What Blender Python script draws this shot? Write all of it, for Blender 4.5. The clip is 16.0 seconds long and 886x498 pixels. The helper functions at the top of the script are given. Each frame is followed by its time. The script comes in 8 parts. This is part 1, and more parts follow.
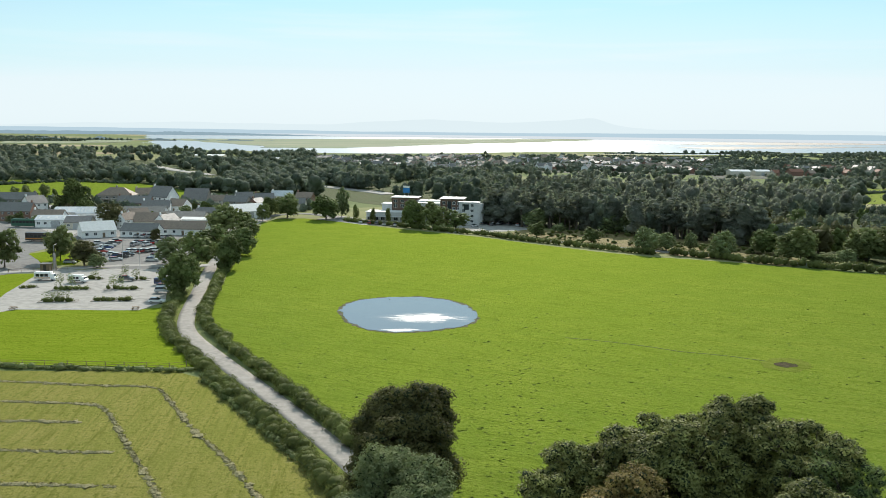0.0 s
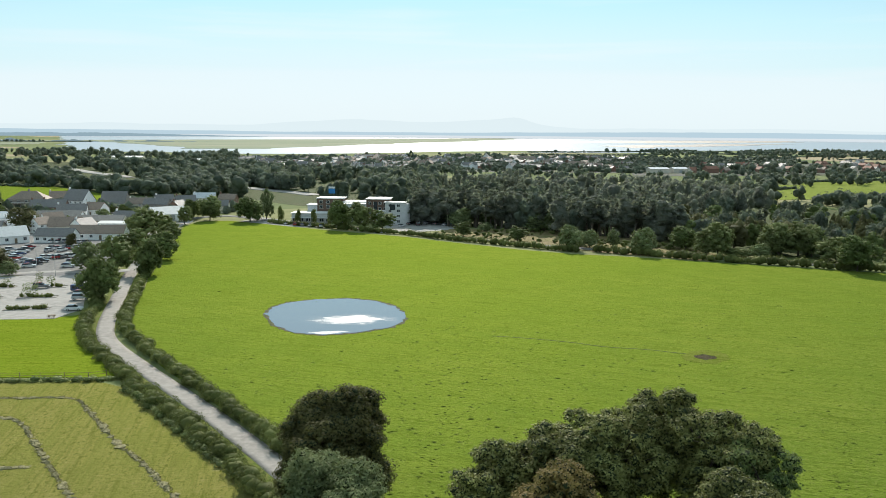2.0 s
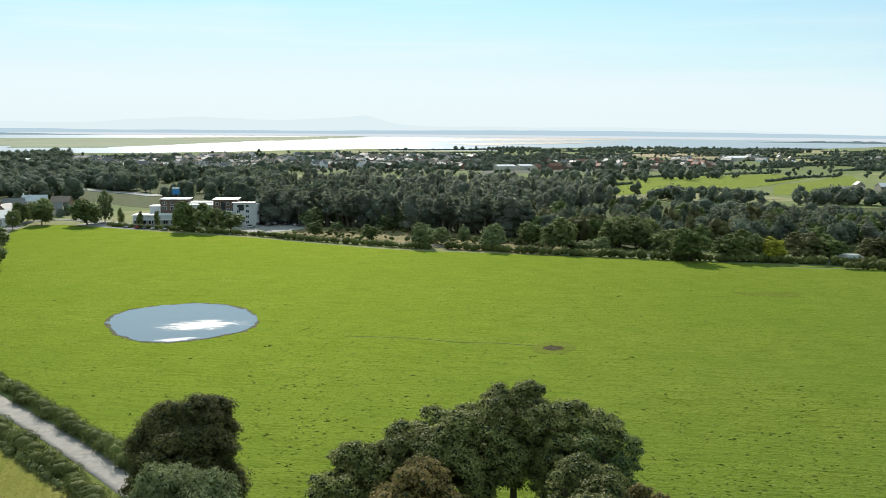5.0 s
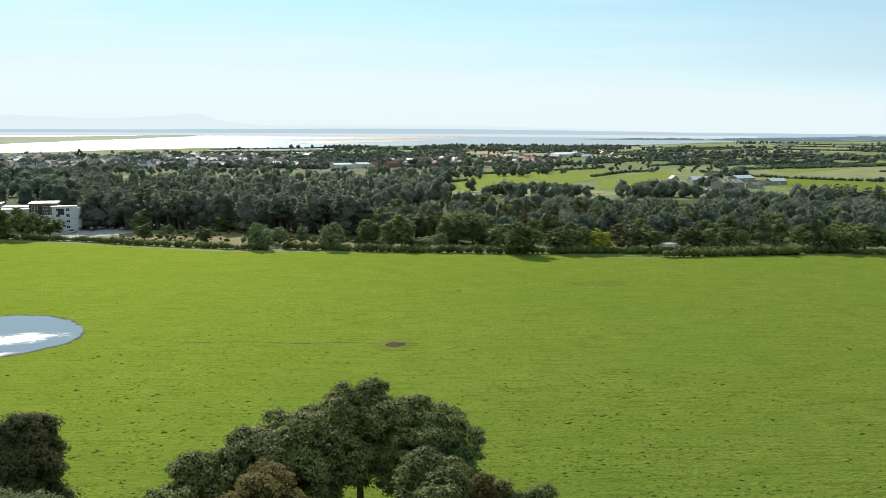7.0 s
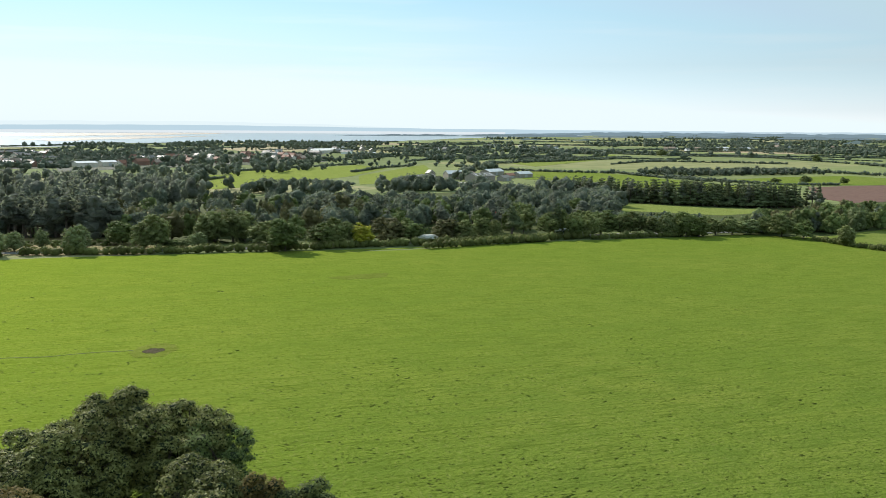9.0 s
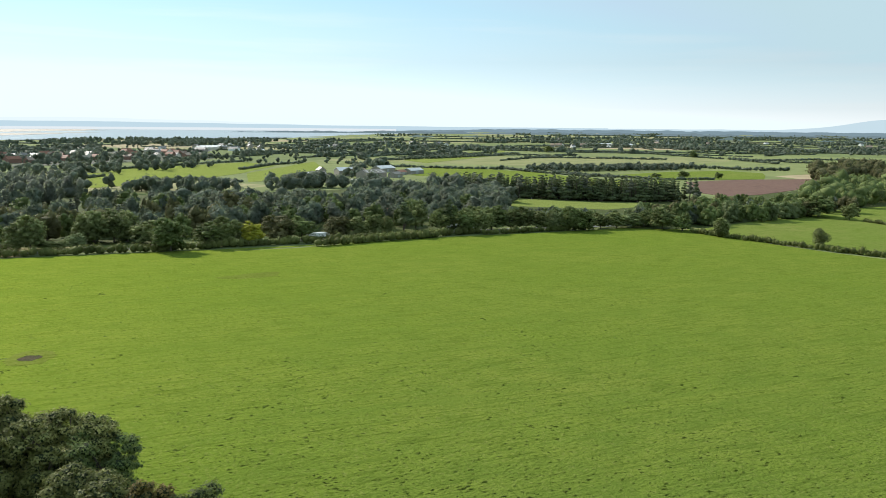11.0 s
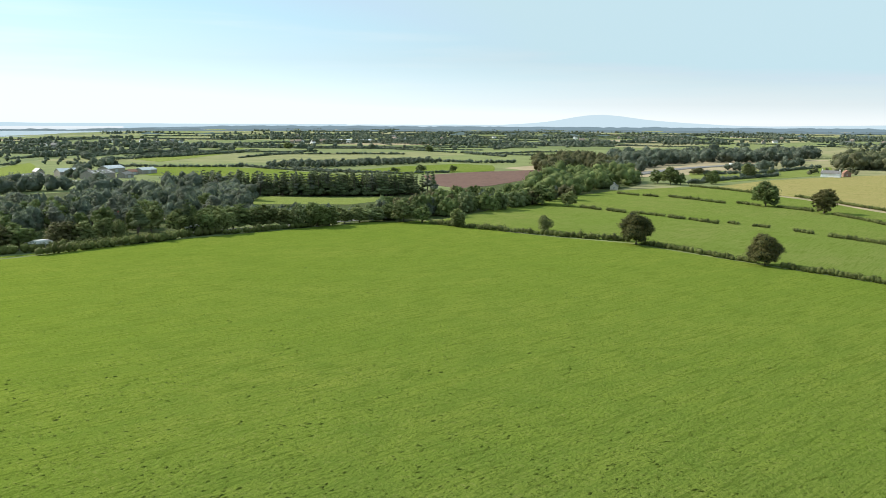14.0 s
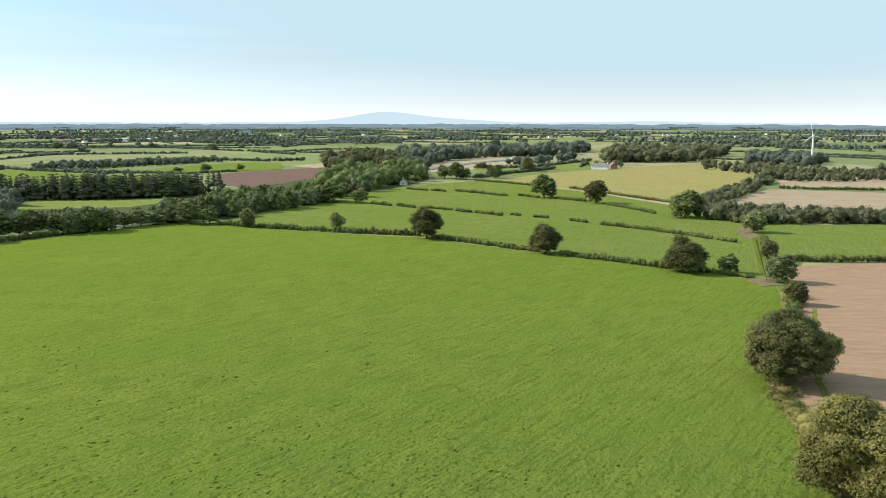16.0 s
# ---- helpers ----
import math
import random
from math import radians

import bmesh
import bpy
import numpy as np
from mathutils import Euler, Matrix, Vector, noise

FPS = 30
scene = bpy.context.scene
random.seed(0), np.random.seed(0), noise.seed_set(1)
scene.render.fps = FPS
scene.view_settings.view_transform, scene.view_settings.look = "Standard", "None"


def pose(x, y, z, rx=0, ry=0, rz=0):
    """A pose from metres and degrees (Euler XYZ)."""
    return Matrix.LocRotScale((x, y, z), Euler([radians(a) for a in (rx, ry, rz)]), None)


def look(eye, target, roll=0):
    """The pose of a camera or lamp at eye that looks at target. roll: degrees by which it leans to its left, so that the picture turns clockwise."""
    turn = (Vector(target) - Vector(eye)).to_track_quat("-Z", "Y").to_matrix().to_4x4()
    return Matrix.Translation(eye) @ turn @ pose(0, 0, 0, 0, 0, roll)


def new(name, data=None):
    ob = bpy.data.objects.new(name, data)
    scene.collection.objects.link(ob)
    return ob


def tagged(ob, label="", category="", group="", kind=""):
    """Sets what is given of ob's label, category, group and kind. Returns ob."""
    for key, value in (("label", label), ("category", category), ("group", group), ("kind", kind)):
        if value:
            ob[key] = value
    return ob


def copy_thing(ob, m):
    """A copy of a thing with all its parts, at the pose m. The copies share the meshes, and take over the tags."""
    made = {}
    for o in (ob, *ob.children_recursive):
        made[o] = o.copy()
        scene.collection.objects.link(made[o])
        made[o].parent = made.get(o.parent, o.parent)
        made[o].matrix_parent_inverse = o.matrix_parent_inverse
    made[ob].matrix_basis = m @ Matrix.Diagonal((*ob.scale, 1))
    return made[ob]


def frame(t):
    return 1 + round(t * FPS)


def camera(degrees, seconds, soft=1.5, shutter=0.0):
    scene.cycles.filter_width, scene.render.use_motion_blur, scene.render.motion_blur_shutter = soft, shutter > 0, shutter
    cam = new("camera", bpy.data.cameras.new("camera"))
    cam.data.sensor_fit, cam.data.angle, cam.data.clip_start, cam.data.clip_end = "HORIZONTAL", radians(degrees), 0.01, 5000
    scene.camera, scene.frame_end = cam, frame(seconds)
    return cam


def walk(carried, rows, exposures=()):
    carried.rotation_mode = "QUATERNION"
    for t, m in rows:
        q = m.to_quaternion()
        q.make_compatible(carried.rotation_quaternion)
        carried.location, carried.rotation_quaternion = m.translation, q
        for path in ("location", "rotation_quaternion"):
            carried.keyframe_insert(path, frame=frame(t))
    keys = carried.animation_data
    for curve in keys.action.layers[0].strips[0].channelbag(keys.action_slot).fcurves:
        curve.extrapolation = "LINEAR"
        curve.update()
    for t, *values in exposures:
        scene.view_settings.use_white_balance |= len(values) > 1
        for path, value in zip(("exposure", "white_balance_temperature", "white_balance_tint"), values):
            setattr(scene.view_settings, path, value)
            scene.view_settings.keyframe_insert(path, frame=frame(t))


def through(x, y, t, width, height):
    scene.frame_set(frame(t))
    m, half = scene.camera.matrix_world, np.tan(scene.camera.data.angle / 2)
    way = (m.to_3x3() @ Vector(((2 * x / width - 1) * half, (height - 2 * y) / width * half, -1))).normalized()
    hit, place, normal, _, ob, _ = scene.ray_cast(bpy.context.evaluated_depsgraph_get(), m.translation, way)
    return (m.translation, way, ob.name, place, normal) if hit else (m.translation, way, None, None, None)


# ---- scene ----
cam = camera(54.99, 16.0, soft=0.85)
# seconds, yaw, pitch, roll, height: the drone hovers and turns
PATH = [
    (0, -0.10, -7.99, 0.69, 45.00),
    (0.5, -0.87, -7.99, 0.71, 45.05),
    (1, -3.03, -7.99, 0.62, 45.10),
    (1.5, -3.89, -7.98, 0.56, 45.15),
    (2, -5.06, -7.97, 0.45, 45.20),
    (2.5, -6.23, -7.97, 0.37, 45.25),
    (3, -7.43, -7.95, 0.38, 45.30),
    (3.5, -9.67, -7.96, 0.30, 45.35),
    (3.7, -11.09, -7.96, 0.30, 45.37),
    (5.8, -18.23, -8.07, 0.58, 45.50),
    (6, -19.75, -8.07, 0.58, 45.50),
    (6.5, -23.19, -8.06, 0.44, 45.50),
    (7, -25.92, -8.07, 0.34, 45.45),
    (7.5, -29.49, -8.10, 0.38, 45.40),
    (8, -33.48, -8.13, 0.34, 45.30),
    (8.5, -37.72, -8.19, 0.29, 45.20),
    (9, -41.91, -8.21, 0.43, 45.10),
    (9.2, -43.46, -8.21, 0.43, 45.08),
    (11.3, -50.63, -8.38, 0.56, 45.00),
    (11.5, -51.88, -8.38, 0.56, 45.00),
    (12, -54.87, -8.37, 0.47, 45.00),
    (12.5, -57.39, -8.39, 0.37, 45.00),
    (13, -59.61, -8.42, 0.37, 45.00),
    (13.5, -63.58, -8.47, 0.33, 45.00),
    (14, -66.43, -8.51, 0.27, 45.00),
    (14.5, -69.75, -8.55, 0.23, 45.00),
    (15, -73.71, -8.57, 0.15, 45.00),
    (15.5, -77.12, -8.61, 0.11, 45.00),
    (16, -80.45, -8.66, 0.07, 45.00),
]

walk(cam, [(t, pose(0, 0, z, 90 + p, 0, y) @ pose(0, 0, 0, 0, 0, r)) for t, y, p, r, z in PATH],
     exposures=[(0, 0.24), (6, 0.25), (9, 0.32), (12, 0.40), (16, 0.52)])

# ---- light ----
SUN_YAW, SUN_ELEVATION = -4.0, 33.0
world = bpy.data.worlds.new("world")
scene.world = world
world.use_nodes = True
sky = world.node_tree.nodes.new("ShaderNodeTexSky")
sky.sky_type = "NISHITA"
sky.sun_disc = False
sky.sun_elevation = radians(SUN_ELEVATION)
sky.sun_rotation = radians(-SUN_YAW)
sky.altitude, sky.air_density, sky.dust_density, sky.ozone_density = 60, 1.0, 0.0, 2.0
# thin white haze low in the sky: its brightness stays, its colour turns pale blue
wt = world.node_tree
where = wt.nodes.new("ShaderNodeTexCoord")
axes = wt.nodes.new("ShaderNodeSeparateXYZ")
wt.links.new(where.outputs["Generated"], axes.inputs[0])
low = wt.nodes.new("ShaderNodeMapRange")
low.inputs["From Min"].default_value, low.inputs["From Max"].default_value = 0.0, 0.45
low.inputs["To Min"].default_value, low.inputs["To Max"].default_value = 0.95, 0.8
wt.links.new(axes.outputs["Z"], low.inputs["Value"])
pale = wt.nodes.new("ShaderNodeValToRGB")
while len(pale.color_ramp.elements) < 4:
    pale.color_ramp.elements.new(0.5)
for el, (at, c) in zip(pale.color_ramp.elements, ((0.0, (0.90, 0.965, 1.0)), (0.05, (0.71, 0.91, 1.0)), (0.14, (0.52, 0.83, 1.0)), (1.0, (0.20, 0.48, 1.0)))):
    el.position, el.color = at, (*c, 1)
wt.links.new(axes.outputs["Z"], pale.inputs[0])
haze = wt.nodes.new("ShaderNodeMix")
haze.data_type, haze.blend_type = "RGBA", "COLOR"
wt.links.new(low.outputs[0], haze.inputs[0])
wt.links.new(sky.outputs[0], haze.inputs[6])
wt.links.new(pale.outputs[0], haze.inputs[7])
# faint streaks of high cloud
drift = wt.nodes.new("ShaderNodeMapping")
drift.inputs["Scale"].default_value = (2.2, 2.2, 34)
wt.links.new(where.outputs["Generated"], drift.inputs["Vector"])
wisps = wt.nodes.new("ShaderNodeTexNoise")
wisps.inputs["Scale"].default_value, wisps.inputs["Detail"].default_value = 1.6, 5
wt.links.new(drift.outputs[0], wisps.inputs["Vector"])
thin = wt.nodes.new("ShaderNodeMapRange")
thin.inputs["From Min"].default_value, thin.inputs["From Max"].default_value, thin.inputs["To Max"].default_value = 0.52, 0.8, 0.25
wt.links.new(wisps.outputs["Fac"], thin.inputs["Value"])
whiter = wt.nodes.new("ShaderNodeMix")
whiter.data_type, whiter.blend_type = "RGBA", "SATURATION"
wt.links.new(thin.outputs[0], whiter.inputs[0])
wt.links.new(haze.outputs[2], whiter.inputs[6])
whiter.inputs[7].default_value = (0.8, 0.82, 0.84, 1)
# the veil of haze along the horizon is nearly as bright all round
veil = wt.nodes.new("ShaderNodeMapRange")
veil.inputs["From Max"].default_value, veil.inputs["To Min"].default_value, veil.inputs["To Max"].default_value = 0.3, 1.0, 0.0
wt.links.new(axes.outputs["Z"], veil.inputs["Value"])
even = wt.nodes.new("ShaderNodeMix")
even.data_type, even.blend_type = "RGBA", "DARKEN"
wt.links.new(veil.outputs[0], even.inputs[0])
wt.links.new(whiter.outputs[2], even.inputs[6])
even.inputs[7].default_value = (7.3, 8.3, 8.6, 1)
fill = wt.nodes.new("ShaderNodeMix")
fill.data_type, fill.blend_type = "RGBA", "LIGHTEN"
dome = wt.nodes.new("ShaderNodeMapRange")
dome.inputs["To Min"].default_value, dome.inputs["To Max"].default_value = 1.0, 0.85
wt.links.new(axes.outputs["Z"], dome.inputs["Value"])
wt.links.new(dome.outputs[0], fill.inputs[0])
wt.links.new(even.outputs[2], fill.inputs[6])
fill.inputs[7].default_value = (4.4, 6.0, 6.65, 1)
wt.links.new(fill.outputs[2], wt.nodes["Background"].inputs[0])
world.node_tree.nodes["Background"].inputs["Strength"].default_value = 0.094
sun = new("sun", bpy.data.lights.new("sun", "SUN"))
sun.data.energy, sun.data.angle, sun.data.color = 4.7, radians(0.55), (1.0, 0.94, 0.84)
a, e = radians(SUN_YAW), radians(SUN_ELEVATION)
sun.matrix_world = look((-math.sin(a) * math.cos(e) * 900, math.cos(a) * math.cos(e) * 900, math.sin(e) * 900), (0, 0, 0))


# ---- materials ----
def base_material(name, rough=0.9, spec=0.1, metal=0.0):
    m = bpy.data.materials.new(name)
    m.use_nodes = True
    b = m.node_tree.nodes["Principled BSDF"]
    b.inputs["Roughness"].default_value = rough
    b.inputs["Specular IOR Level"].default_value = spec
    b.inputs["Metallic"].default_value = metal
    return m, m.node_tree, b


def node(nt, kind, **values):
    n = nt.nodes.new(kind)
    for key, value in values.items():
        if key in n.inputs:
            n.inputs[key].default_value = value
    return n


def noise_value(nt, size, detail=3.0, stretch=(1, 1, 1), turn=0.0, low=0.35, high=0.65, coords="position"):
    """Noise of a size in metres, spread to 0..1 between low and high."""
    if coords == "position":
        src = nt.nodes.new("ShaderNodeNewGeometry").outputs["Position"]
    else:
        src = nt.nodes.new("ShaderNodeTexCoord").outputs["Object"]
    mp = nt.nodes.new("ShaderNodeMapping")
    mp.vector_type = "TEXTURE"
    mp.inputs["Scale"].default_value = [size / s for s in stretch]
    mp.inputs["Rotation"].default_value = (0, 0, radians(turn))
    nt.links.new(src, mp.inputs["Vector"])
    tx = node(nt, "ShaderNodeTexNoise", Scale=1.0, Detail=detail, Roughness=0.6)
    nt.links.new(mp.outputs[0], tx.inputs["Vector"])
    r = node(nt, "ShaderNodeMapRange")
    r.inputs["From Min"].default_value, r.inputs["From Max"].default_value = low, high
    nt.links.new(tx.outputs["Fac"], r.inputs["Value"])
    return r.outputs[0]


def mix(nt, fac, a, b, blend="MIX"):
    n = nt.nodes.new("ShaderNodeMix")
    n.data_type, n.blend_type = "RGBA", blend
    for socket, v in ((n.inputs[0], fac), (n.inputs[6], a), (n.inputs[7], b)):
        if isinstance(v, (int, float)):
            socket.default_value = v
        elif isinstance(v, tuple):
            socket.default_value = (*v, 1)
        else:
            nt.links.new(v, socket)
    return n.outputs[2]


def bump(nt, bsdf, height, strength, distance):
    n = node(nt, "ShaderNodeBump", Strength=strength, Distance=distance)
    nt.links.new(height, n.inputs["Height"])
    nt.links.new(n.outputs[0], bsdf.inputs["Normal"])


def mottled(name, colours, sizes, rough=0.9, spec=0.1, bump_size=0.0, bump_height=0.0, stretch=(1, 1, 1), turn=0.0, metal=0.0, coords="position"):
    """colours[0] with each further colour laid over it by noise of the matching size."""
    m, nt, b = base_material(name, rough, spec, metal)
    col = colours[0]
    for c, s in zip(colours[1:], sizes):
        col = mix(nt, noise_value(nt, s, stretch=stretch, turn=turn, coords=coords), col, c)
    nt.links.new(col, b.inputs["Base Color"])
    if bump_size:
        bump(nt, b, noise_value(nt, bump_size, 4, stretch, turn, coords=coords), 0.6, bump_height)
    return m


def leaf_material(name, dark, light, tint, through=0.34, rough=0.7, spec=0.10, relief=0.0):
    """Leaves: each differs a little from the next, each plant from its neighbours; light shines through them."""
    m, nt, b = base_material(name, rough, spec)
    g = nt.nodes.new("ShaderNodeNewGeometry")
    o = nt.nodes.new("ShaderNodeObjectInfo")
    col = mix(nt, g.outputs["Random Per Island"], dark, light)
    r = node(nt, "ShaderNodeMapRange")
    r.inputs["To Max"].default_value = 0.55
    nt.links.new(o.outputs["Random"], r.inputs["Value"])
    col = mix(nt, r.outputs[0], col, tint)
    col = mix(nt, noise_value(nt, 2.5, 2), col, mix(nt, 0.5, col, tint))
    # one tree is paler or darker than the next
    pale = node(nt, "ShaderNodeMapRange")
    pale.inputs["To Min"].default_value, pale.inputs["To Max"].default_value = 0.66, 1.34
    nt.links.new(noise_value(nt, 9.0, 1, low=0.32, high=0.68), pale.inputs["Value"])
    each = nt.nodes.new("ShaderNodeCombineColor")
    for k in range(3):
        nt.links.new(pale.outputs[0], each.inputs[k])
    col = mix(nt, 1.0, col, each.outputs[0], "MULTIPLY")
    nt.links.new(col, b.inputs["Base Color"])
    if relief:
        bump(nt, b, noise_value(nt, relief, 5, low=0.25, high=0.75), 1.0, relief * 0.8)
    t = nt.nodes.new("ShaderNodeBsdfTranslucent")
    nt.links.new(mix(nt, 0.5, col, (0.16, 0.205, 0.06)), t.inputs["Color"])
    mx = node(nt, "ShaderNodeMixShader", Fac=through)
    nt.links.new(b.outputs[0], mx.inputs[1])
    nt.links.new(t.outputs[0], mx.inputs[2])
    nt.links.new(mx.outputs[0], nt.nodes["Material Output"].inputs["Surface"])
    return m


def plain(name, rgb, rough=0.6, spec=0.3, metal=0.0, grain=0.08, size=1.5):
    """A painted or moulded surface with slight dirt at two sizes."""
    dirty = tuple(c * (1 - 2.2 * grain) for c in rgb)
    faded = tuple(min(1, c * (1 + grain) + 0.01) for c in rgb)
    return mottled(name, [rgb, dirty, faded], [size, size * 0.2], rough, spec, metal=metal, coords="object")


# a black surface that emits one even colour, for the hazy distance
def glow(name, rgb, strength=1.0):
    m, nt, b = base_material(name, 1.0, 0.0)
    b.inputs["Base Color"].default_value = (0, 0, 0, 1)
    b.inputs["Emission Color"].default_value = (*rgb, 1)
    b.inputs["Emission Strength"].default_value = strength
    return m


def grass_material(name, a, b, c, dry, streak=0.0, turn=0.0):
    m, nt, p = base_material(name, 1.0, 0.0)
    a, b, c, dry = [(0.94 * v[0], 0.84 * v[1], 0.86 * v[2]) for v in (a, b, c, dry)]
    col = mix(nt, noise_value(nt, 55, 3), a, b)
    col = mix(nt, noise_value(nt, 9, 4, low=0.42, high=0.75), col, c)
    col = mix(nt, noise_value(nt, 1.3, 4, (1, 2.2, 1), turn, 0.5, 0.85), col, dry)
    flecks = noise_value(nt, 0.9, 6, (1.6, 0.8, 1), turn, 0.53, 0.66)
    col = mix(nt, flecks, col, tuple(0.52 * v for v in c))
    lines = noise_value(nt, 0.8, 4, (1, 0.08, 1), turn + 3, 0.50, 0.70)
    col = mix(nt, lines, col, tuple(0.66 * v for v in c))
    if streak:
        n = noise_value(nt, 4.0, 3, (1, 0.06, 1), turn, 0.45, 0.75)
        v = node(nt, "ShaderNodeMath", Value_001=streak)
        v.operation = "MULTIPLY"
        v.inputs[1].default_value = streak
        nt.links.new(n, v.inputs[0])
        col = mix(nt, v.outputs[0], col, c)
    nt.links.new(col, p.inputs["Base Color"])
    ridges = node(nt, "ShaderNodeMath")
    ridges.operation = "MULTIPLY_ADD"
    ridges.inputs[1].default_value = 0.9
    nt.links.new(noise_value(nt, 1.1, 4, (1, 0.22, 1), turn + 5, 0.3, 0.7), ridges.inputs[0])
    nt.links.new(noise_value(nt, 0.6, 6), ridges.inputs[2])
    bump(nt, p, ridges.outputs[0], 0.75, 0.15)
    # blades scatter light onwards: a soft yellow-green gloss
    g = node(nt, "ShaderNodeBsdfGlossy", Roughness=0.8)
    nt.links.new(mix(nt, 0.7, col, (0.61, 0.79, 0.035)), g.inputs["Color"])
    mx = node(nt, "ShaderNodeMixShader", Fac=0.075)
    grazing = node(nt, "ShaderNodeLayerWeight", Blend=0.5)
    sheen = node(nt, "ShaderNodeMapRange")
    for key, value in (("From Min", 0.45), ("From Max", 0.97), ("To Min", 0.044), ("To Max", 0.155)):
        sheen.inputs[key].default_value = value
    nt.links.new(grazing.outputs["Facing"], sheen.inputs["Value"])
    nt.links.new(sheen.outputs[0], mx.inputs[0])
    nt.links.new(p.outputs[0], mx.inputs[1])
    nt.links.new(g.outputs[0], mx.inputs[2])
    nt.links.new(mx.outputs[0], nt.nodes["Material Output"].inputs["Surface"])
    return m


GRASS = grass_material("pasture_grass", (0.109, 0.170, 0.032), (0.136, 0.184, 0.040), (0.085, 0.143, 0.030), (0.172, 0.200, 0.069), 0.7, 62)
LAWN = grass_material("lawn_grass", (0.130, 0.200, 0.022), (0.150, 0.215, 0.026), (0.112, 0.178, 0.019), (0.20, 0.23, 0.045), 0.6, 85)
WORN = grass_material("worn_turf", (0.096, 0.132, 0.036), (0.122, 0.142, 0.050), (0.080, 0.110, 0.032), (0.15, 0.148, 0.072), 0.5, 62)
# trodden line, its green darkened to include the shading of the tufts
TRACK = mottled("trodden_turf", [(0.062, 0.090, 0.020), (0.080, 0.105, 0.028), (0.050, 0.070, 0.018)], [1.5, 0.5])
FAR_PASTURE = grass_material("far_pasture", (0.158, 0.205, 0.082), (0.195, 0.228, 0.103), (0.137, 0.183, 0.069), (0.231, 0.237, 0.095), 0.5, 40)
MEADOW = grass_material("rough_meadow", (0.110, 0.169, 0.048), (0.157, 0.184, 0.075), (0.096, 0.149, 0.042), (0.174, 0.201, 0.083), 0.5, 75)
HAY = grass_material("mown_hay_field", (0.172, 0.166, 0.062), (0.205, 0.184, 0.080), (0.146, 0.152, 0.054), (0.25, 0.22, 0.12), 0.9, 2)
STUBBLE = mottled("stubble", [(0.30, 0.225, 0.15), (0.24, 0.175, 0.112), (0.35, 0.275, 0.185)], [40, 3], stretch=(1, 0.15, 1), turn=10, bump_size=0.8, bump_height=0.2)
PLOUGHED = mottled("ploughed_soil", [(0.280, 0.178, 0.115), (0.242, 0.150, 0.098), (0.315, 0.208, 0.136)], [16, 1.3], stretch=(1, 0.2, 1), turn=4, bump_size=0.9, bump_height=0.2)
RED_SOIL = mottled("red_soil", [(0.135, 0.078, 0.062), (0.110, 0.062, 0.050), (0.155, 0.092, 0.072)], [25, 4])
GOLD = grass_material("ripe_meadow", (0.295, 0.255, 0.132), (0.335, 0.277, 0.153), (0.250, 0.228, 0.112), (0.340, 0.285, 0.151), 0.8, 70)
SCRUB = mottled("dry_scrub_grass", [(0.20, 0.17, 0.07), (0.13, 0.145, 0.04), (0.27, 0.2, 0.11)], [9, 2.5], bump_size=1.5, bump_height=0.5)
MUD = mottled("mud", [(0.065, 0.048, 0.034), (0.10, 0.072, 0.05), (0.05, 0.06, 0.018)], [1.2, 3.5], 0.95, 0.03, 0.6, 0.2)
SHORE = mottled("pond_shore", [(0.075, 0.065, 0.045), (0.15, 0.13, 0.10), (0.06, 0.08, 0.02)], [0.8, 2.5], 0.9, 0.08, 0.5, 0.1)
ASPHALT = mottled("lane_asphalt", [(0.30, 0.275, 0.25), (0.235, 0.215, 0.195), (0.345, 0.32, 0.29)], [12, 1.5], 0.9, 0.2, 0.15, 0.02)
TARMAC = mottled("car_park_tarmac", [(0.32, 0.305, 0.285), (0.25, 0.24, 0.225), (0.37, 0.35, 0.325)], [18, 2], 0.9, 0.2, 0.2, 0.02)
DARK_TARMAC = mottled("dark_tarmac", [(0.17, 0.165, 0.16), (0.125, 0.12, 0.118), (0.21, 0.205, 0.195)], [15, 2], 0.9, 0.2, 0.2, 0.02)
VERGE = mottled("verge_grass", [(0.10, 0.15, 0.015), (0.07, 0.11, 0.012), (0.16, 0.16, 0.04)], [6, 1.2], bump_size=0.5, bump_height=0.15)
EARTH = mottled("bare_earth_path", [(0.16, 0.12, 0.075), (0.11, 0.12, 0.03), (0.22, 0.17, 0.11)], [5, 1.5], 1.0, 0.0)
WOOD_FLOOR = mottled("woodland_floor", [(0.068, 0.088, 0.027), (0.085, 0.082, 0.034), (0.049, 0.071, 0.019)], [12, 2], bump_size=1.5, bump_height=0.4)
SAND = mottled("tidal_sand", [(0.32, 0.27, 0.225), (0.24, 0.21, 0.18), (0.38, 0.31, 0.26)], [500, 120], 0.6, 0.3, stretch=(0.25, 1, 1))
# shrubs and street greys, darkened to include the shade between houses
GARDENS = mottled("gardens_and_streets", [(0.050, 0.066, 0.030), (0.085, 0.10, 0.045), (0.13, 0.125, 0.12)], [35, 14])
# marsh greens and tans, paled so that the colour holds the haze
MARSH = mottled("salt_marsh", [(0.22, 0.25, 0.15), (0.28, 0.27, 0.19), (0.18, 0.215, 0.13)], [350, 90], stretch=(0.3, 1, 1))


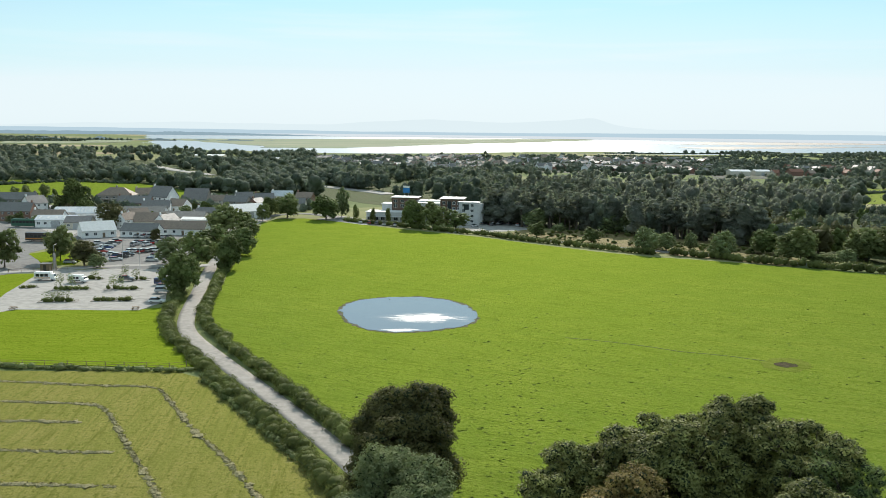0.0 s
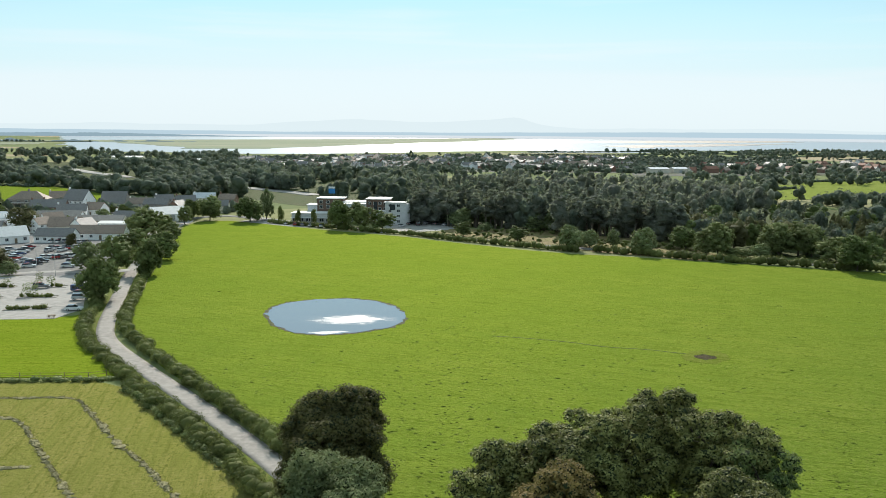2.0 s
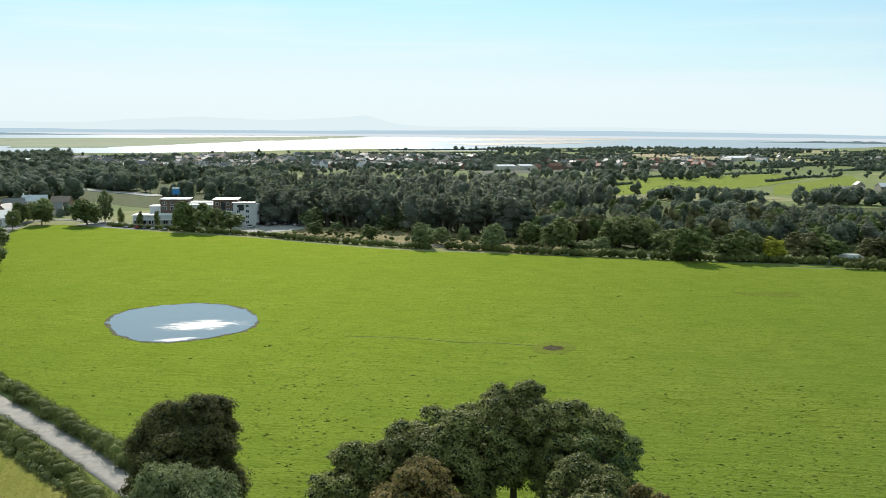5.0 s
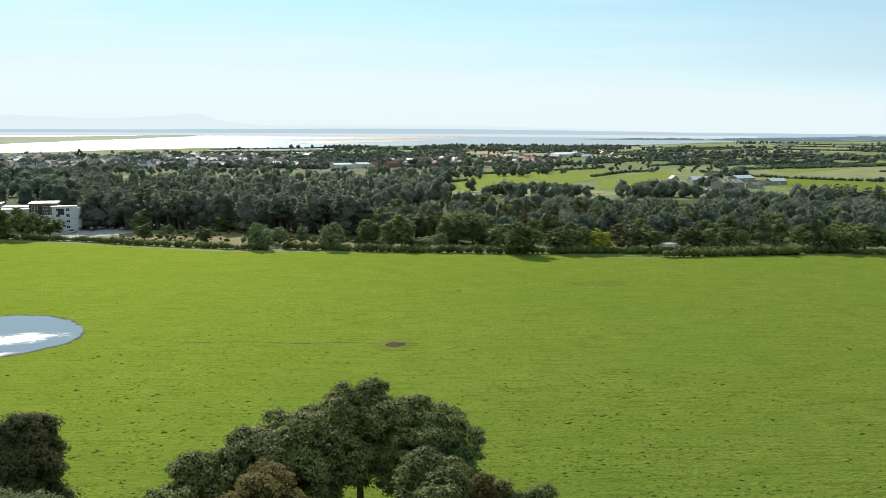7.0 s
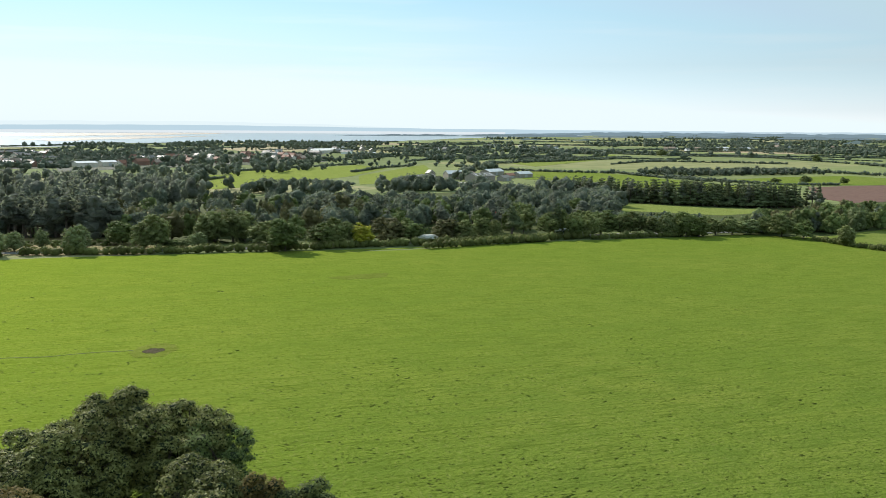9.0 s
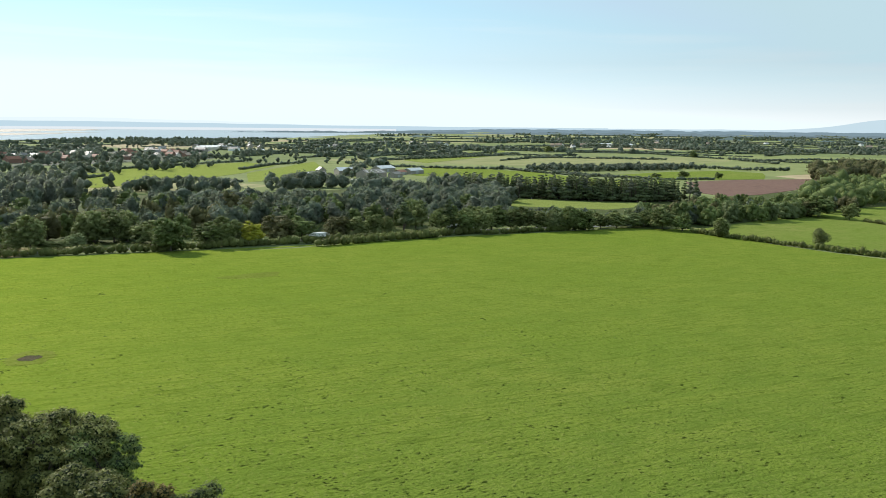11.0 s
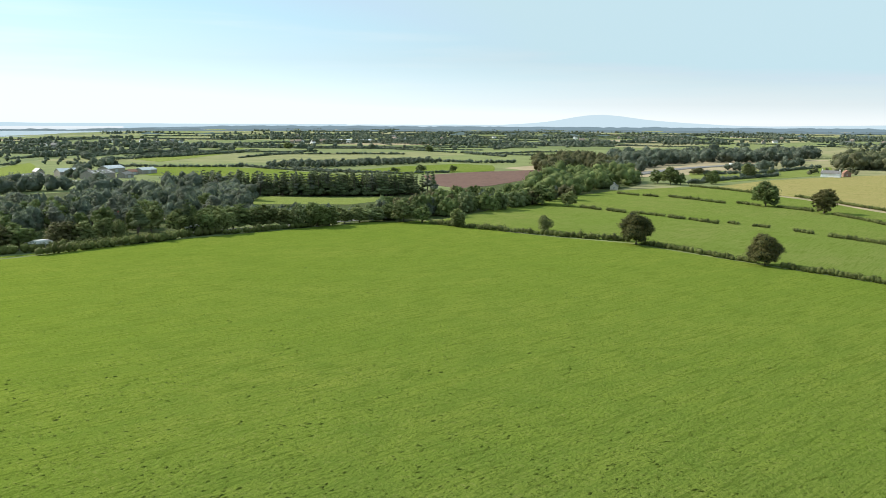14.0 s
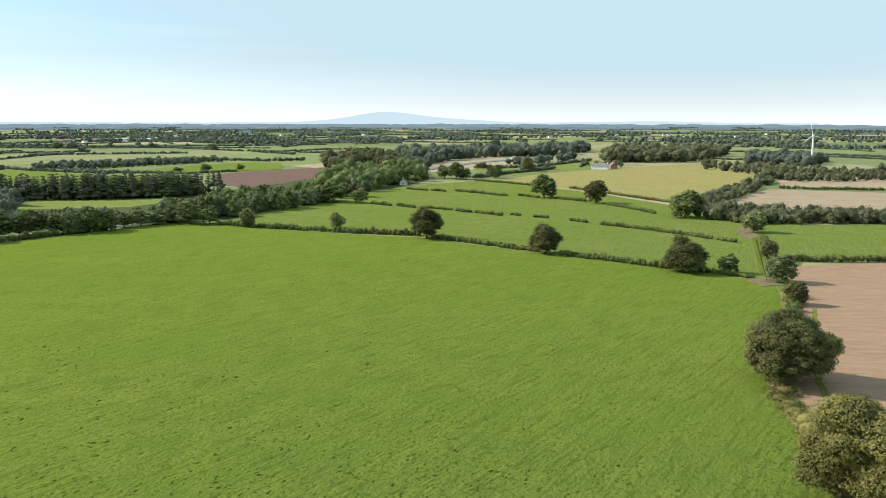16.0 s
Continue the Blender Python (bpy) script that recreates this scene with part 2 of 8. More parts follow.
def land_material():
    """The open country: a patchwork of fields some 220 m across, each in its own green or straw colour."""
    m, nt, p = base_material("open_country", 0.95, 0.05)
    g = nt.nodes.new("ShaderNodeNewGeometry")
    mp = nt.nodes.new("ShaderNodeMapping")
    mp.inputs["Scale"].default_value = (1 / 260, 1 / 190, 1)
    mp.inputs["Rotation"].default_value = (0, 0, radians(25))
    nt.links.new(g.outputs["Position"], mp.inputs["Vector"])
    v = node(nt, "ShaderNodeTexVoronoi", Scale=1.0, Randomness=0.8)
    v.voronoi_dimensions = "2D"
    nt.links.new(mp.outputs[0], v.inputs["Vector"])
    sep = nt.nodes.new("ShaderNodeSeparateColor")
    nt.links.new(v.outputs["Color"], sep.inputs[0])
    ramp = nt.nodes.new("ShaderNodeValToRGB")
    ramp.color_ramp.interpolation = "CONSTANT"
    steps = [(0, (0.15, 0.18, 0.075)), (0.2, (0.235, 0.235, 0.11)), (0.4, (0.175, 0.20, 0.085)), (0.58, (0.275, 0.255, 0.135)), (0.72, (0.195, 0.22, 0.09)), (0.92, (0.36, 0.29, 0.19))]
    els = ramp.color_ramp.elements
    while len(els) < len(steps):
        els.new(0.5)
    for el, (at, c) in zip(els, steps):
        el.position, el.color = at, (*c, 1)
    nt.links.new(sep.outputs[0], ramp.inputs[0])
    col = mix(nt, noise_value(nt, 30, 4, low=0.45, high=0.9), ramp.outputs[0], (0.10, 0.135, 0.05))
    nt.links.new(col, p.inputs["Base Color"])
    return m


LAND = land_material()


def water_material(name, deep, ripple, size, rough, patches=()):
    rougher = None
    m, nt, p = base_material(name, rough, 0.5)
    p.inputs["Base Color"].default_value = (*deep, 1)
    p.inputs["IOR"].default_value = 1.33
    h = noise_value(nt, size, 4, (1, 1.6, 1), 10, 0.2, 0.8)
    n = node(nt, "ShaderNodeBump", Strength=ripple, Distance=size * 0.25)
    nt.links.new(h, n.inputs["Height"])
    for (cx, cy), (wx, wy) in patches:
        # a breath of wind ruffles the water: rougher inside, with a ragged edge
        at = node(nt, "ShaderNodeMapping")
        at.vector_type = "TEXTURE"
        at.inputs["Location"].default_value, at.inputs["Scale"].default_value = (cx, cy, 0), (wx, wy, 1000)
        nt.links.new(nt.nodes.new("ShaderNodeNewGeometry").outputs["Position"], at.inputs["Vector"])
        far = node(nt, "ShaderNodeVectorMath")
        far.operation = "LENGTH"
        nt.links.new(at.outputs[0], far.inputs[0])
        edge = node(nt, "ShaderNodeMath")
        edge.operation = "MULTIPLY_ADD"
        edge.inputs[1].default_value, edge.inputs[2].default_value = 0.9, -0.45
        nt.links.new(noise_value(nt, 1.6, 5, (0.35, 1.5, 1), 0, 0.3, 0.7), edge.inputs[0])
        both = node(nt, "ShaderNodeMath")
        nt.links.new(far.outputs["Value"], both.inputs[0])
        nt.links.new(edge.outputs[0], both.inputs[1])
        r = node(nt, "ShaderNodeMapRange")
        for key, value in (("From Min", 0.45), ("From Max", 1.15), ("To Min", 0.40), ("To Max", rough)):
            r.inputs[key].default_value = value
        nt.links.new(both.outputs[0], r.inputs["Value"])
        if rougher is None:
            rougher = r.outputs[0]
        else:
            most = node(nt, "ShaderNodeMath")
            most.operation = "MAXIMUM"
            nt.links.new(rougher, most.inputs[0])
            nt.links.new(r.outputs[0], most.inputs[1])
            rougher = most.outputs[0]
    if rougher is not None:
        nt.links.new(rougher, p.inputs["Roughness"])
    nt.links.new(n.outputs[0], p.inputs["Normal"])
    return m


POND_WATER = water_material("pond_water", (0.15, 0.185, 0.21), 0.10, 0.5, 0.07, (((-4.5, 200.5), (9.5, 5.2)), ((-9, 187.5), (5, 1.6))))
SEA = water_material("estuary_water", (0.27, 0.305, 0.335), 0.06, 60, 0.30)

LEAF_OAK = leaf_material("oak_leaves", (0.063, 0.095, 0.026), (0.274, 0.303, 0.126), (0.190, 0.207, 0.082))
LEAF_DARK = leaf_material("dark_leaves", (0.072, 0.115, 0.036), (0.189, 0.241, 0.084), (0.152, 0.169, 0.062))
LEAF_RUST = leaf_material("rusty_leaves", (0.130, 0.098, 0.034), (0.285, 0.195, 0.080), (0.200, 0.150, 0.052))
LEAF_BROWN = leaf_material("brown_tinged_leaves", (0.084, 0.086, 0.040), (0.185, 0.168, 0.080), (0.140, 0.128, 0.060))
LEAF_CHESTNUT = leaf_material("turning_chestnut_leaves", (0.060, 0.072, 0.024), (0.136, 0.122, 0.050), (0.112, 0.096, 0.038))
LEAF_NEAR = leaf_material("glossy_oak_leaves", (0.048, 0.062, 0.016), (0.324, 0.330, 0.115), (0.201, 0.198, 0.067), 0.24, 0.6, 0.12)
LEAF_OLIVE = leaf_material("olive_oak_leaves", (0.140, 0.144, 0.043), (0.250, 0.232, 0.077), (0.217, 0.185, 0.062))
LEAF_FIELD = leaf_material("dull_green_oak_leaves", (0.065, 0.078, 0.028), (0.185, 0.186, 0.071), (0.143, 0.139, 0.053), 0.24)
LEAF_GREY = leaf_material("willow_leaves", (0.129, 0.160, 0.063), (0.278, 0.310, 0.151), (0.192, 0.236, 0.108))
LEAF_YELLOW = leaf_material("yellow_green_leaves", (0.299, 0.320, 0.032), (0.513, 0.470, 0.063), (0.385, 0.385, 0.043))
LEAF_PINE = leaf_material("pine_needles", (0.078, 0.112, 0.056), (0.169, 0.202, 0.098), (0.135, 0.159, 0.081), 0.25)
LEAF_HEDGE = leaf_material("hedge_leaves", (0.068, 0.098, 0.025), (0.175, 0.195, 0.062), (0.140, 0.149, 0.051))
BARK = mottled("bark", [(0.085, 0.068, 0.05), (0.05, 0.04, 0.03), (0.12, 0.10, 0.08)], [0.5, 0.12], bump_size=0.15, bump_height=0.05, stretch=(1, 1, 0.2), coords="object")
# near-black green that paints the shade in the depth of near crowns
CROWN_SHADE = mottled("crown_shade", [(0.040, 0.050, 0.025), (0.060, 0.062, 0.036), (0.026, 0.041, 0.017)], [0.6, 0.2], bump_size=0.25, bump_height=0.1)
TUFT = leaf_material("tussock_grass", (0.125, 0.175, 0.020), (0.175, 0.222, 0.032), (0.145, 0.19, 0.028), 0.6, 0.8, 0.1)
CUT_GRASS = mottled("cut_grass_swath", [(0.27, 0.24, 0.13), (0.36, 0.315, 0.18), (0.19, 0.175, 0.09)], [1.0, 0.3], bump_size=0.3, bump_height=0.15)


# ---- building helpers ----
def mesh_of(name, verts, faces, material, smooth=False):
    me = bpy.data.meshes.new(name)
    me.from_pydata(verts, [], faces)
    for m in material if isinstance(material, (list, tuple)) else [material]:
        me.materials.append(m)
    if smooth:
        me.polygons.foreach_set("use_smooth", [True] * len(me.polygons))
    return me


def under(ob, parent):
    ob.parent = parent
    return ob


def part(name, bm, material, parent, label=""):
    """Links a bmesh or a mesh as one mesh object under a thing or a part."""
    if isinstance(bm, bmesh.types.BMesh):
        me = bpy.data.meshes.new(name)
        bm.to_mesh(me)
        bm.free()
        me.materials.append(material)
    else:
        me = bm
    ob = under(new(name, me), parent)
    if label:
        ob["label"] = label
    return ob


def thing(name, label, category, group="", x=0.0, y=0.0, z=0.0, turn=0.0):
    ob = tagged(new(name), label, category, group)
    ob.matrix_basis = pose(x, y, z, 0, 0, turn)
    return ob


def box(bm, x0, y0, z0, x1, y1, z1, bevel=0.0):
    r = bmesh.ops.create_cube(bm, size=1)
    bmesh.ops.transform(bm, verts=r["verts"], matrix=Matrix.LocRotScale(((x0 + x1) / 2, (y0 + y1) / 2, (z0 + z1) / 2), None, (abs(x1 - x0), abs(y1 - y0), abs(z1 - z0))))
    if bevel:
        bmesh.ops.bevel(bm, geom=list({e for v in r["verts"] for e in v.link_edges}), offset=bevel, segments=1, affect="EDGES")
    return bm


def boxed(x0, y0, z0, x1, y1, z1, bevel=0.0):
    return box(bmesh.new(), x0, y0, z0, x1, y1, z1, bevel)


def round_bar(bm, a, b, r0, r1, sides=8):
    a, b = Vector(a), Vector(b)
    m = Matrix.Translation((a + b) / 2) @ (b - a).to_track_quat("Z", "Y").to_matrix().to_4x4()
    bmesh.ops.create_cone(bm, cap_ends=True, segments=sides, radius1=r0, radius2=r1, depth=(b - a).length, matrix=m)
    return bm


def inside(px, py, poly):
    hit = False
    for (x0, y0), (x1, y1) in zip(poly, poly[1:] + poly[:1]):
        if (y0 > py) != (y1 > py) and px < (x1 - x0) * (py - y0) / (y1 - y0) + x0:
            hit = not hit
    return hit


def wander(points, step, amount, size, closed=False, seed=0.0):
    """A line through the points in steps of about so many metres, wandering off it a little."""
    out = []
    pairs = list(zip(points, points[1:] + points[:1])) if closed else list(zip(points, points[1:]))
    for (x0, y0), (x1, y1) in pairs:
        n = max(1, int(math.hypot(x1 - x0, y1 - y0) / step))
        for i in range(n):
            out.append((x0 + (x1 - x0) * i / n, y0 + (y1 - y0) * i / n))
    if not closed:
        out.append(points[-1])
    return [(x + amount * noise.noise((x / size, y / size, seed)), y + amount * noise.noise((x / size, y / size, seed + 9))) for x, y in out]


def curved(points, per=6):
    """A smooth line through the points."""
    p = [points[0]] + list(points) + [points[-1]]
    out = []
    for a, b, c, d in zip(p, p[1:], p[2:], p[3:]):
        for i in range(per):
            t = i / per
            out.append(tuple(0.5 * (2 * b[k] + (c[k] - a[k]) * t + (2 * a[k] - 5 * b[k] + 4 * c[k] - d[k]) * t * t + (3 * b[k] - a[k] - 3 * c[k] + d[k]) * t ** 3) for k in (0, 1)))
    return out + [points[-1]]


LAYERS = [0]


def sheet(name, points, z, material, label, category="ground", step=15.0, rough=1.0, kind="structure"):
    """A flat piece of ground with a slightly uneven edge and a skirt that goes into the ground."""
    LAYERS[0] += 1
    z += 0.0015 * (LAYERS[0] % 24)
    edge = wander(points, step, rough, step * 1.3, True)
    n = len(edge)
    verts = [(x, y, z) for x, y in edge] + [(x, y, -0.3) for x, y in edge]
    faces = [list(range(n))] + [[i, i + n, (i + 1) % n + n, (i + 1) % n] for i in range(n)]
    me = mesh_of(name, verts, faces, material)
    bm = bmesh.new()
    bm.from_mesh(me)
    bmesh.ops.recalc_face_normals(bm, faces=bm.faces)
    top = [f for f in bm.faces if len(f.verts) > 4]
    bmesh.ops.triangulate(bm, faces=top)
    if sum(f.normal.z for f in bm.faces) < 0:
        bmesh.ops.reverse_faces(bm, faces=bm.faces)
    bm.to_mesh(me)
    bm.free()
    return tagged(new(name, me), label, category, kind=kind)


def ribbon(name, line, width, z, material, label, category="road", crown=0.06):
    """A strip along a line, slightly crowned, with sides down into the ground."""
    verts, faces = [], []
    for i, (x, y) in enumerate(line):
        a, b = line[max(0, i - 1)], line[min(len(line) - 1, i + 1)]
        t = Vector((b[0] - a[0], b[1] - a[1]))
        t.normalize()
        nx, ny = -t.y, t.x
        for s, dz in ((-1, -0.25), (-1, 0), (-0.5, crown * 0.8), (0, crown), (0.5, crown * 0.8), (1, 0), (1, -0.25)):
            w = width * 0.5 * s * (1 + 0.04 * noise.noise((x / 5, y / 5, s)))
            verts.append((x + nx * w, y + ny * w, z + dz))
    for i in range(len(line) - 1):
        for k in range(6):
            a = i * 7 + k
            faces.append((a + 1, a, a + 7, a + 8))
    return tagged(new(name, mesh_of(name, verts, faces, material, True)), label, category, kind="structure")


# ---- the ground ----
def ground():
    rings = [0, 30, 80, 160, 300, 500, 800, 1200, 1800, 2600, 3600, 4880]
    verts, faces = [(0, 0, 0)], []
    n = 72
    for r in rings[1:]:
        verts += [(r * math.cos(math.tau * i / n), r * math.sin(math.tau * i / n), 0) for i in range(n)]
    for i in range(n):
        faces.append((0, 1 + i, 1 + (i + 1) % n))
        for k in range(len(rings) - 2):
            a, b = 1 + k * n + i, 1 + k * n + (i + 1) % n
            faces.append((a, a + n, b + n, b))
    tagged(new("ground", mesh_of("ground", verts, faces, LAND)), "open country of green and straw-coloured fields", "ground", kind="structure")


ground()

PASTURE = ([(-3, 58.2), (-5.8, 96.6), (-10.9, 114.5), (-18.8, 127.9), (-31.4, 148.6), (-43.8, 169.6), (-52.1, 188.3), (-57.9, 209.5), (-61.5, 232), (-66.2, 259.6), (-71, 294.6), (-76.2, 335), (-84.6, 399.7), (-82.5, 420.5), (-68.6, 424.8), (-49.9, 411), (-21.1, 385.4), (16.4, 358.1), (38, 336.7), (57.5, 319.2), (75.8, 306.2)]
           + [(101.1, 295.6), (137.7, 275.6), (173.7, 255.9), (211.3, 238.7), (250.2, 222.3)] + [(171.9, 252), (196.3, 239.2), (228.6, 230.5), (263.2, 218.1), (298.2, 200.6), (324.5, 188.1), (354.1, 180.9), (348.6, 158.2), (340.4, 128.5)]
           + [(330.7, 117.6), (323, 91.5), (318.3, 62.2), (288.1, 16), (271.9, -11.7), (260.2, -32.8), (249.1, -48.6), (243.8, -52.4), (215.5, -48.2), (171.4, -36.8), (148.3, -31.4), (131.2, -31.4), (115.7, -31.8), (102.8, -30.6), (61.1, -22.4)])
POND = [(0.996 * x, 0.996 * y) for x, y in ((-25.4, 208.6), (-24.6, 216.3), (-21.1, 222.4), (-13.8, 226), (-5.4, 227.3), (1.5, 223.8), (6.6, 216.7), (8.8, 207.2), (8.1, 198.3), (4.6, 192.2), (-2.5, 188), (-10.1, 186), (-16.6, 188.4), (-21.5, 195.6))]


def pasture():
    sheet("field", PASTURE, 0.06, GRASS, "broad bright green grazed pasture with tussocks", "field", 12, 0.8)
    mx, my = sum(p[0] for p in POND) / len(POND), sum(p[1] for p in POND) / len(POND)
    rim = [(mx + (x - mx) * 1.04, my + (y - my) * 1.04) for x, y in POND]
    sheet("pond_shore", rim, 0.075, SHORE, "trampled muddy rim round the field pond", "mud", 1.3, 1.1)
    sheet("water", POND, 0.10, POND_WATER, "shallow field pond, rippled and glinting in the sun", "pond", 1.5, 1.0)
    sheet("worn_patch", [(63.4, 163.9), (66.8, 167), (71.1, 167.6), (73.3, 164.3), (72.2, 160.3), (67.8, 157), (64, 158.4), (62.7, 160.7)], 0.07, WORN, "trodden turf round the mud patch", "mud", 0.8, 0.6)
    sheet("mud_patch", [(65.7, 163.2), (68.2, 164.5), (70.1, 163), (69.8, 161.3), (67.3, 160.1), (65.7, 161.6)], 0.08, MUD, "bare trampled mud patch in the pasture", "mud", 0.6, 0.35)
    sheet("mud_patch", [(141, 209.8), (151.6, 208.7), (160.9, 203.7), (156.5, 199.6), (144.6, 202)], 0.072, WORN, "faint worn patch in the pasture", "mud", 3, 2.5)
    ribbon("cattle_track", wander([(65.6, 164.8), (59.7, 168), (49.3, 172), (38.9, 178.1), (27.4, 182.5)], 2, 0.5, 6), 0.55, 0.064, TRACK, "narrow worn cattle track through the grass", "path", 0.01)


pasture()


def estuary():
    # the shore, then round at the rim of the country
    def rim(a0, a1, n=14, r=4860):
        return [(-r * math.sin(radians(a0 + (a1 - a0) * i / n)), r * math.cos(radians(a0 + (a1 - a0) * i / n))) for i in range(n + 1)]
    shore = ([(-606, 1783.1), (-498.6, 1596.5), (-424.2, 1677.4), (-286.9, 1534.6), (-137.5, 1562.2), (-24.8, 1610.3), (135.6, 1762.1), (328.5, 1895.6), (505.1, 1836.6), (735.7, 1807)]
             + [(244.8, 1706.4), (400.8, 1774.5), (600.2, 1907.4), (995.2, 2066.5), (1450.6, 2038), (1850.5, 2013)] + [(1327.4, 1918.6), (1620.9, 2003), (2270.2, 2421.1)])
    sheet("water", shore + rim(-52, 19), 0.2, SEA, "wide shining tidal estuary at low water", "estuary", 60, 40)
    sheet("salt_marsh", [(-1060.5, 3018.3), (-827.5, 2770.1), (-599.5, 2372.5), (-381.8, 1908.4), (-233.7, 1931.6), (-124.5, 2261.9), (84.7, 2767.3), (369.2, 3367.7), (730.1, 4224.6), (861.9, 4989.3), (-205.7, 3735), (-827.4, 3275.7)], 0.6, MARSH, "flat green and tan salt marsh", "marsh", 80, 50)
    sheet("mud_bank", [(614.4, 3145.2), (1082.1, 3944.4), (1740.8, 4286), (2363.9, 4573.3), (1971.8, 3813.4), (1360.5, 3348), (880.8, 3208.9)], 0.5, SAND, "wet tidal sand bank", "sand", 80, 60)
    sheet("mud_bank", [(701.8, 2571.1), (1287.6, 3078.5), (1599.7, 3109.8), (1101.2, 2632.8), (725.5, 2305.3)], 0.5, SAND, "wet tidal sand bank", "sand", 80, 60)
    sheet("mud_bank", [(-1233.8, 2390.8), (-1186.1, 2714.5), (-1060.5, 3018.3), (-876.2, 2360.3), (-929.9, 2127.1), (-1051.5, 2036.8)], 0.5, MARSH, "pale green grazing marsh by the estuary", "field", 80, 30)


estuary()


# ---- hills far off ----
# haze and water gleam are put into these colours, and the ridges glow
HAZE_WATER = glow("far_glowing_water", (0.60, 0.66, 0.70), 1.0)
HAZE_COAST = glow("hazed_far_coast", (0.42, 0.55, 0.63), 1.0)
HAZE_SHORE = glow("hazed_far_shore", (0.25, 0.35, 0.41), 1.0)
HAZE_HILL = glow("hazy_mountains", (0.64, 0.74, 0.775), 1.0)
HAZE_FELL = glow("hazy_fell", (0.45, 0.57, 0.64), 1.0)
HAZE_LAND = glow("hazed_woodland_rim", (0.17, 0.24, 0.28), 1.0)


def far_range(name, a0, a1, r, height, material, label, n=160):
    """A ridge along the rim of the country: a front face up to its skyline and a back slope."""
    verts, faces = [], []
    for i in range(n + 1):
        a = a0 + (a1 - a0) * i / n
        h = height(a)
        for rr, z in ((r, -1.0), (r + 4, h * 0.5), (r + 10, h), (r + 60, -1.0)):
            verts.append((-rr * math.sin(radians(a)), rr * math.cos(radians(a)), z))
    for i in range(n):
        for k in range(3):
            b = i * 4 + k
            faces.append((b, b + 1, b + 5, b + 4))
    tagged(new(name, mesh_of(name, verts, faces, material, True)), label, "hills", kind="structure")


def swell(a, mid, wide, high):
    return high * math.exp(-((a - mid) / wide) ** 2)


def ripple(a, size, seed):
    return noise.noise((a / size, seed, 0)) + 0.5 * noise.noise((a / size * 2.3, seed, 5)) + 0.25 * noise.noise((a / size * 5.1, seed, 9))


far_range("water", -46, 24, 4800, lambda a: 14.0 * min(1, max(0, (23 - a) / 14)), HAZE_WATER, "glowing pale water of the firth at the skyline")
far_range("hill_range", 5, 46, 4770, lambda a: min(1, max(0, (a - 6) / 10)) * (17 + 4 * ripple(a, 1.2, 21) + 2 * ripple(a, 0.3, 22)), HAZE_SHORE, "haze-blue wooded far shore", 260)
far_range("hill_range", -60, 60, 4830, lambda a: 28 + 3 * ripple(a, 4, 1) + swell(a, 24, 14, 8) + swell(a, -24, 14, 14), HAZE_COAST, "low haze-blue far coast across the firth")
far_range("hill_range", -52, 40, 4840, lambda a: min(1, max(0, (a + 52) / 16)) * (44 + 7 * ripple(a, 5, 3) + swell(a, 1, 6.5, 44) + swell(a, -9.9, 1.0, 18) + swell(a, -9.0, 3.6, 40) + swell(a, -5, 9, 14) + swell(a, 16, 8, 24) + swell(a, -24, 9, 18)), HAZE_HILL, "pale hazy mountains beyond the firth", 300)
far_range("hill_range", -104, -56, 4840, lambda a: 27 + 3 * ripple(a, 4, 6) + swell(a, -76.5, 2.6, 32) + swell(a, -78, 5.4, 29) + swell(a, -94, 3, 10), HAZE_FELL, "long haze-grey fell on the skyline", 200)
far_range("hill_range", -130, -44, 4780, lambda a: min(1, max(0, (-44 - a) / 9)) * (19 + 6 * ripple(a, 1.5, 8) + 3 * ripple(a, 0.3, 12)), HAZE_LAND, "dark hazy wooded skyline of the farmland", 300)


# nearer tree belts, also glowing in a colour that holds the haze
far_range("hill_range", -132, -34, 3900, lambda a: min(1, max(0, (-34 - a) / 8)) * (9 + 10 * ripple(a, 2.2, 31) + 3 * ripple(a, 0.25, 32)), glow("far_hazy_woods", (0.145, 0.20, 0.225), 1.0), "broken belts of far haze-blue woods", 500)
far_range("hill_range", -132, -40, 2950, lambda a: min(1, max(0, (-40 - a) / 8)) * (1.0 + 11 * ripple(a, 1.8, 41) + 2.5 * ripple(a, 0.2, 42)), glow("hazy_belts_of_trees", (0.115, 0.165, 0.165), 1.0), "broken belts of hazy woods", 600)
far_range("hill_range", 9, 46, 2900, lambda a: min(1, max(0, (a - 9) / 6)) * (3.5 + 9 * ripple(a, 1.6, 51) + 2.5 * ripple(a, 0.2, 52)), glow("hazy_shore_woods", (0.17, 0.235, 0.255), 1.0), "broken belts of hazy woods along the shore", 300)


# ---- plants ----
def ball(detail):
    bm = bmesh.new()
    bmesh.ops.create_icosphere(bm, subdivisions=detail, radius=1)
    v = np.array([tuple(p.co) for p in bm.verts])
    f = [[q.index for q in face.verts] for face in bm.faces]
    bm.free()
    return v, np.array(f)


ICO = ball(1)


def unit(v):
    return v / np.maximum(np.linalg.norm(v, axis=1, keepdims=True), 1e-9)


def leaf_quads(rng, centre, normal, size, slim=0.62):
    """One pointed leaf spray a row: a kite across the given normal."""
    n = len(centre)
    normal = unit(normal)
    t = unit(np.cross(normal, unit(rng.normal(size=(n, 3)))))
    s = np.cross(normal, t)
    k = (size * rng.uniform(0.6, 1.35, n))[:, None]
    quad = np.stack([centre + t * k, centre + s * k * slim - normal * k * 0.15, centre - t * k * 0.8, centre - s * k * slim - normal * k * 0.15], axis=1)
    return quad.reshape(-1, 3)


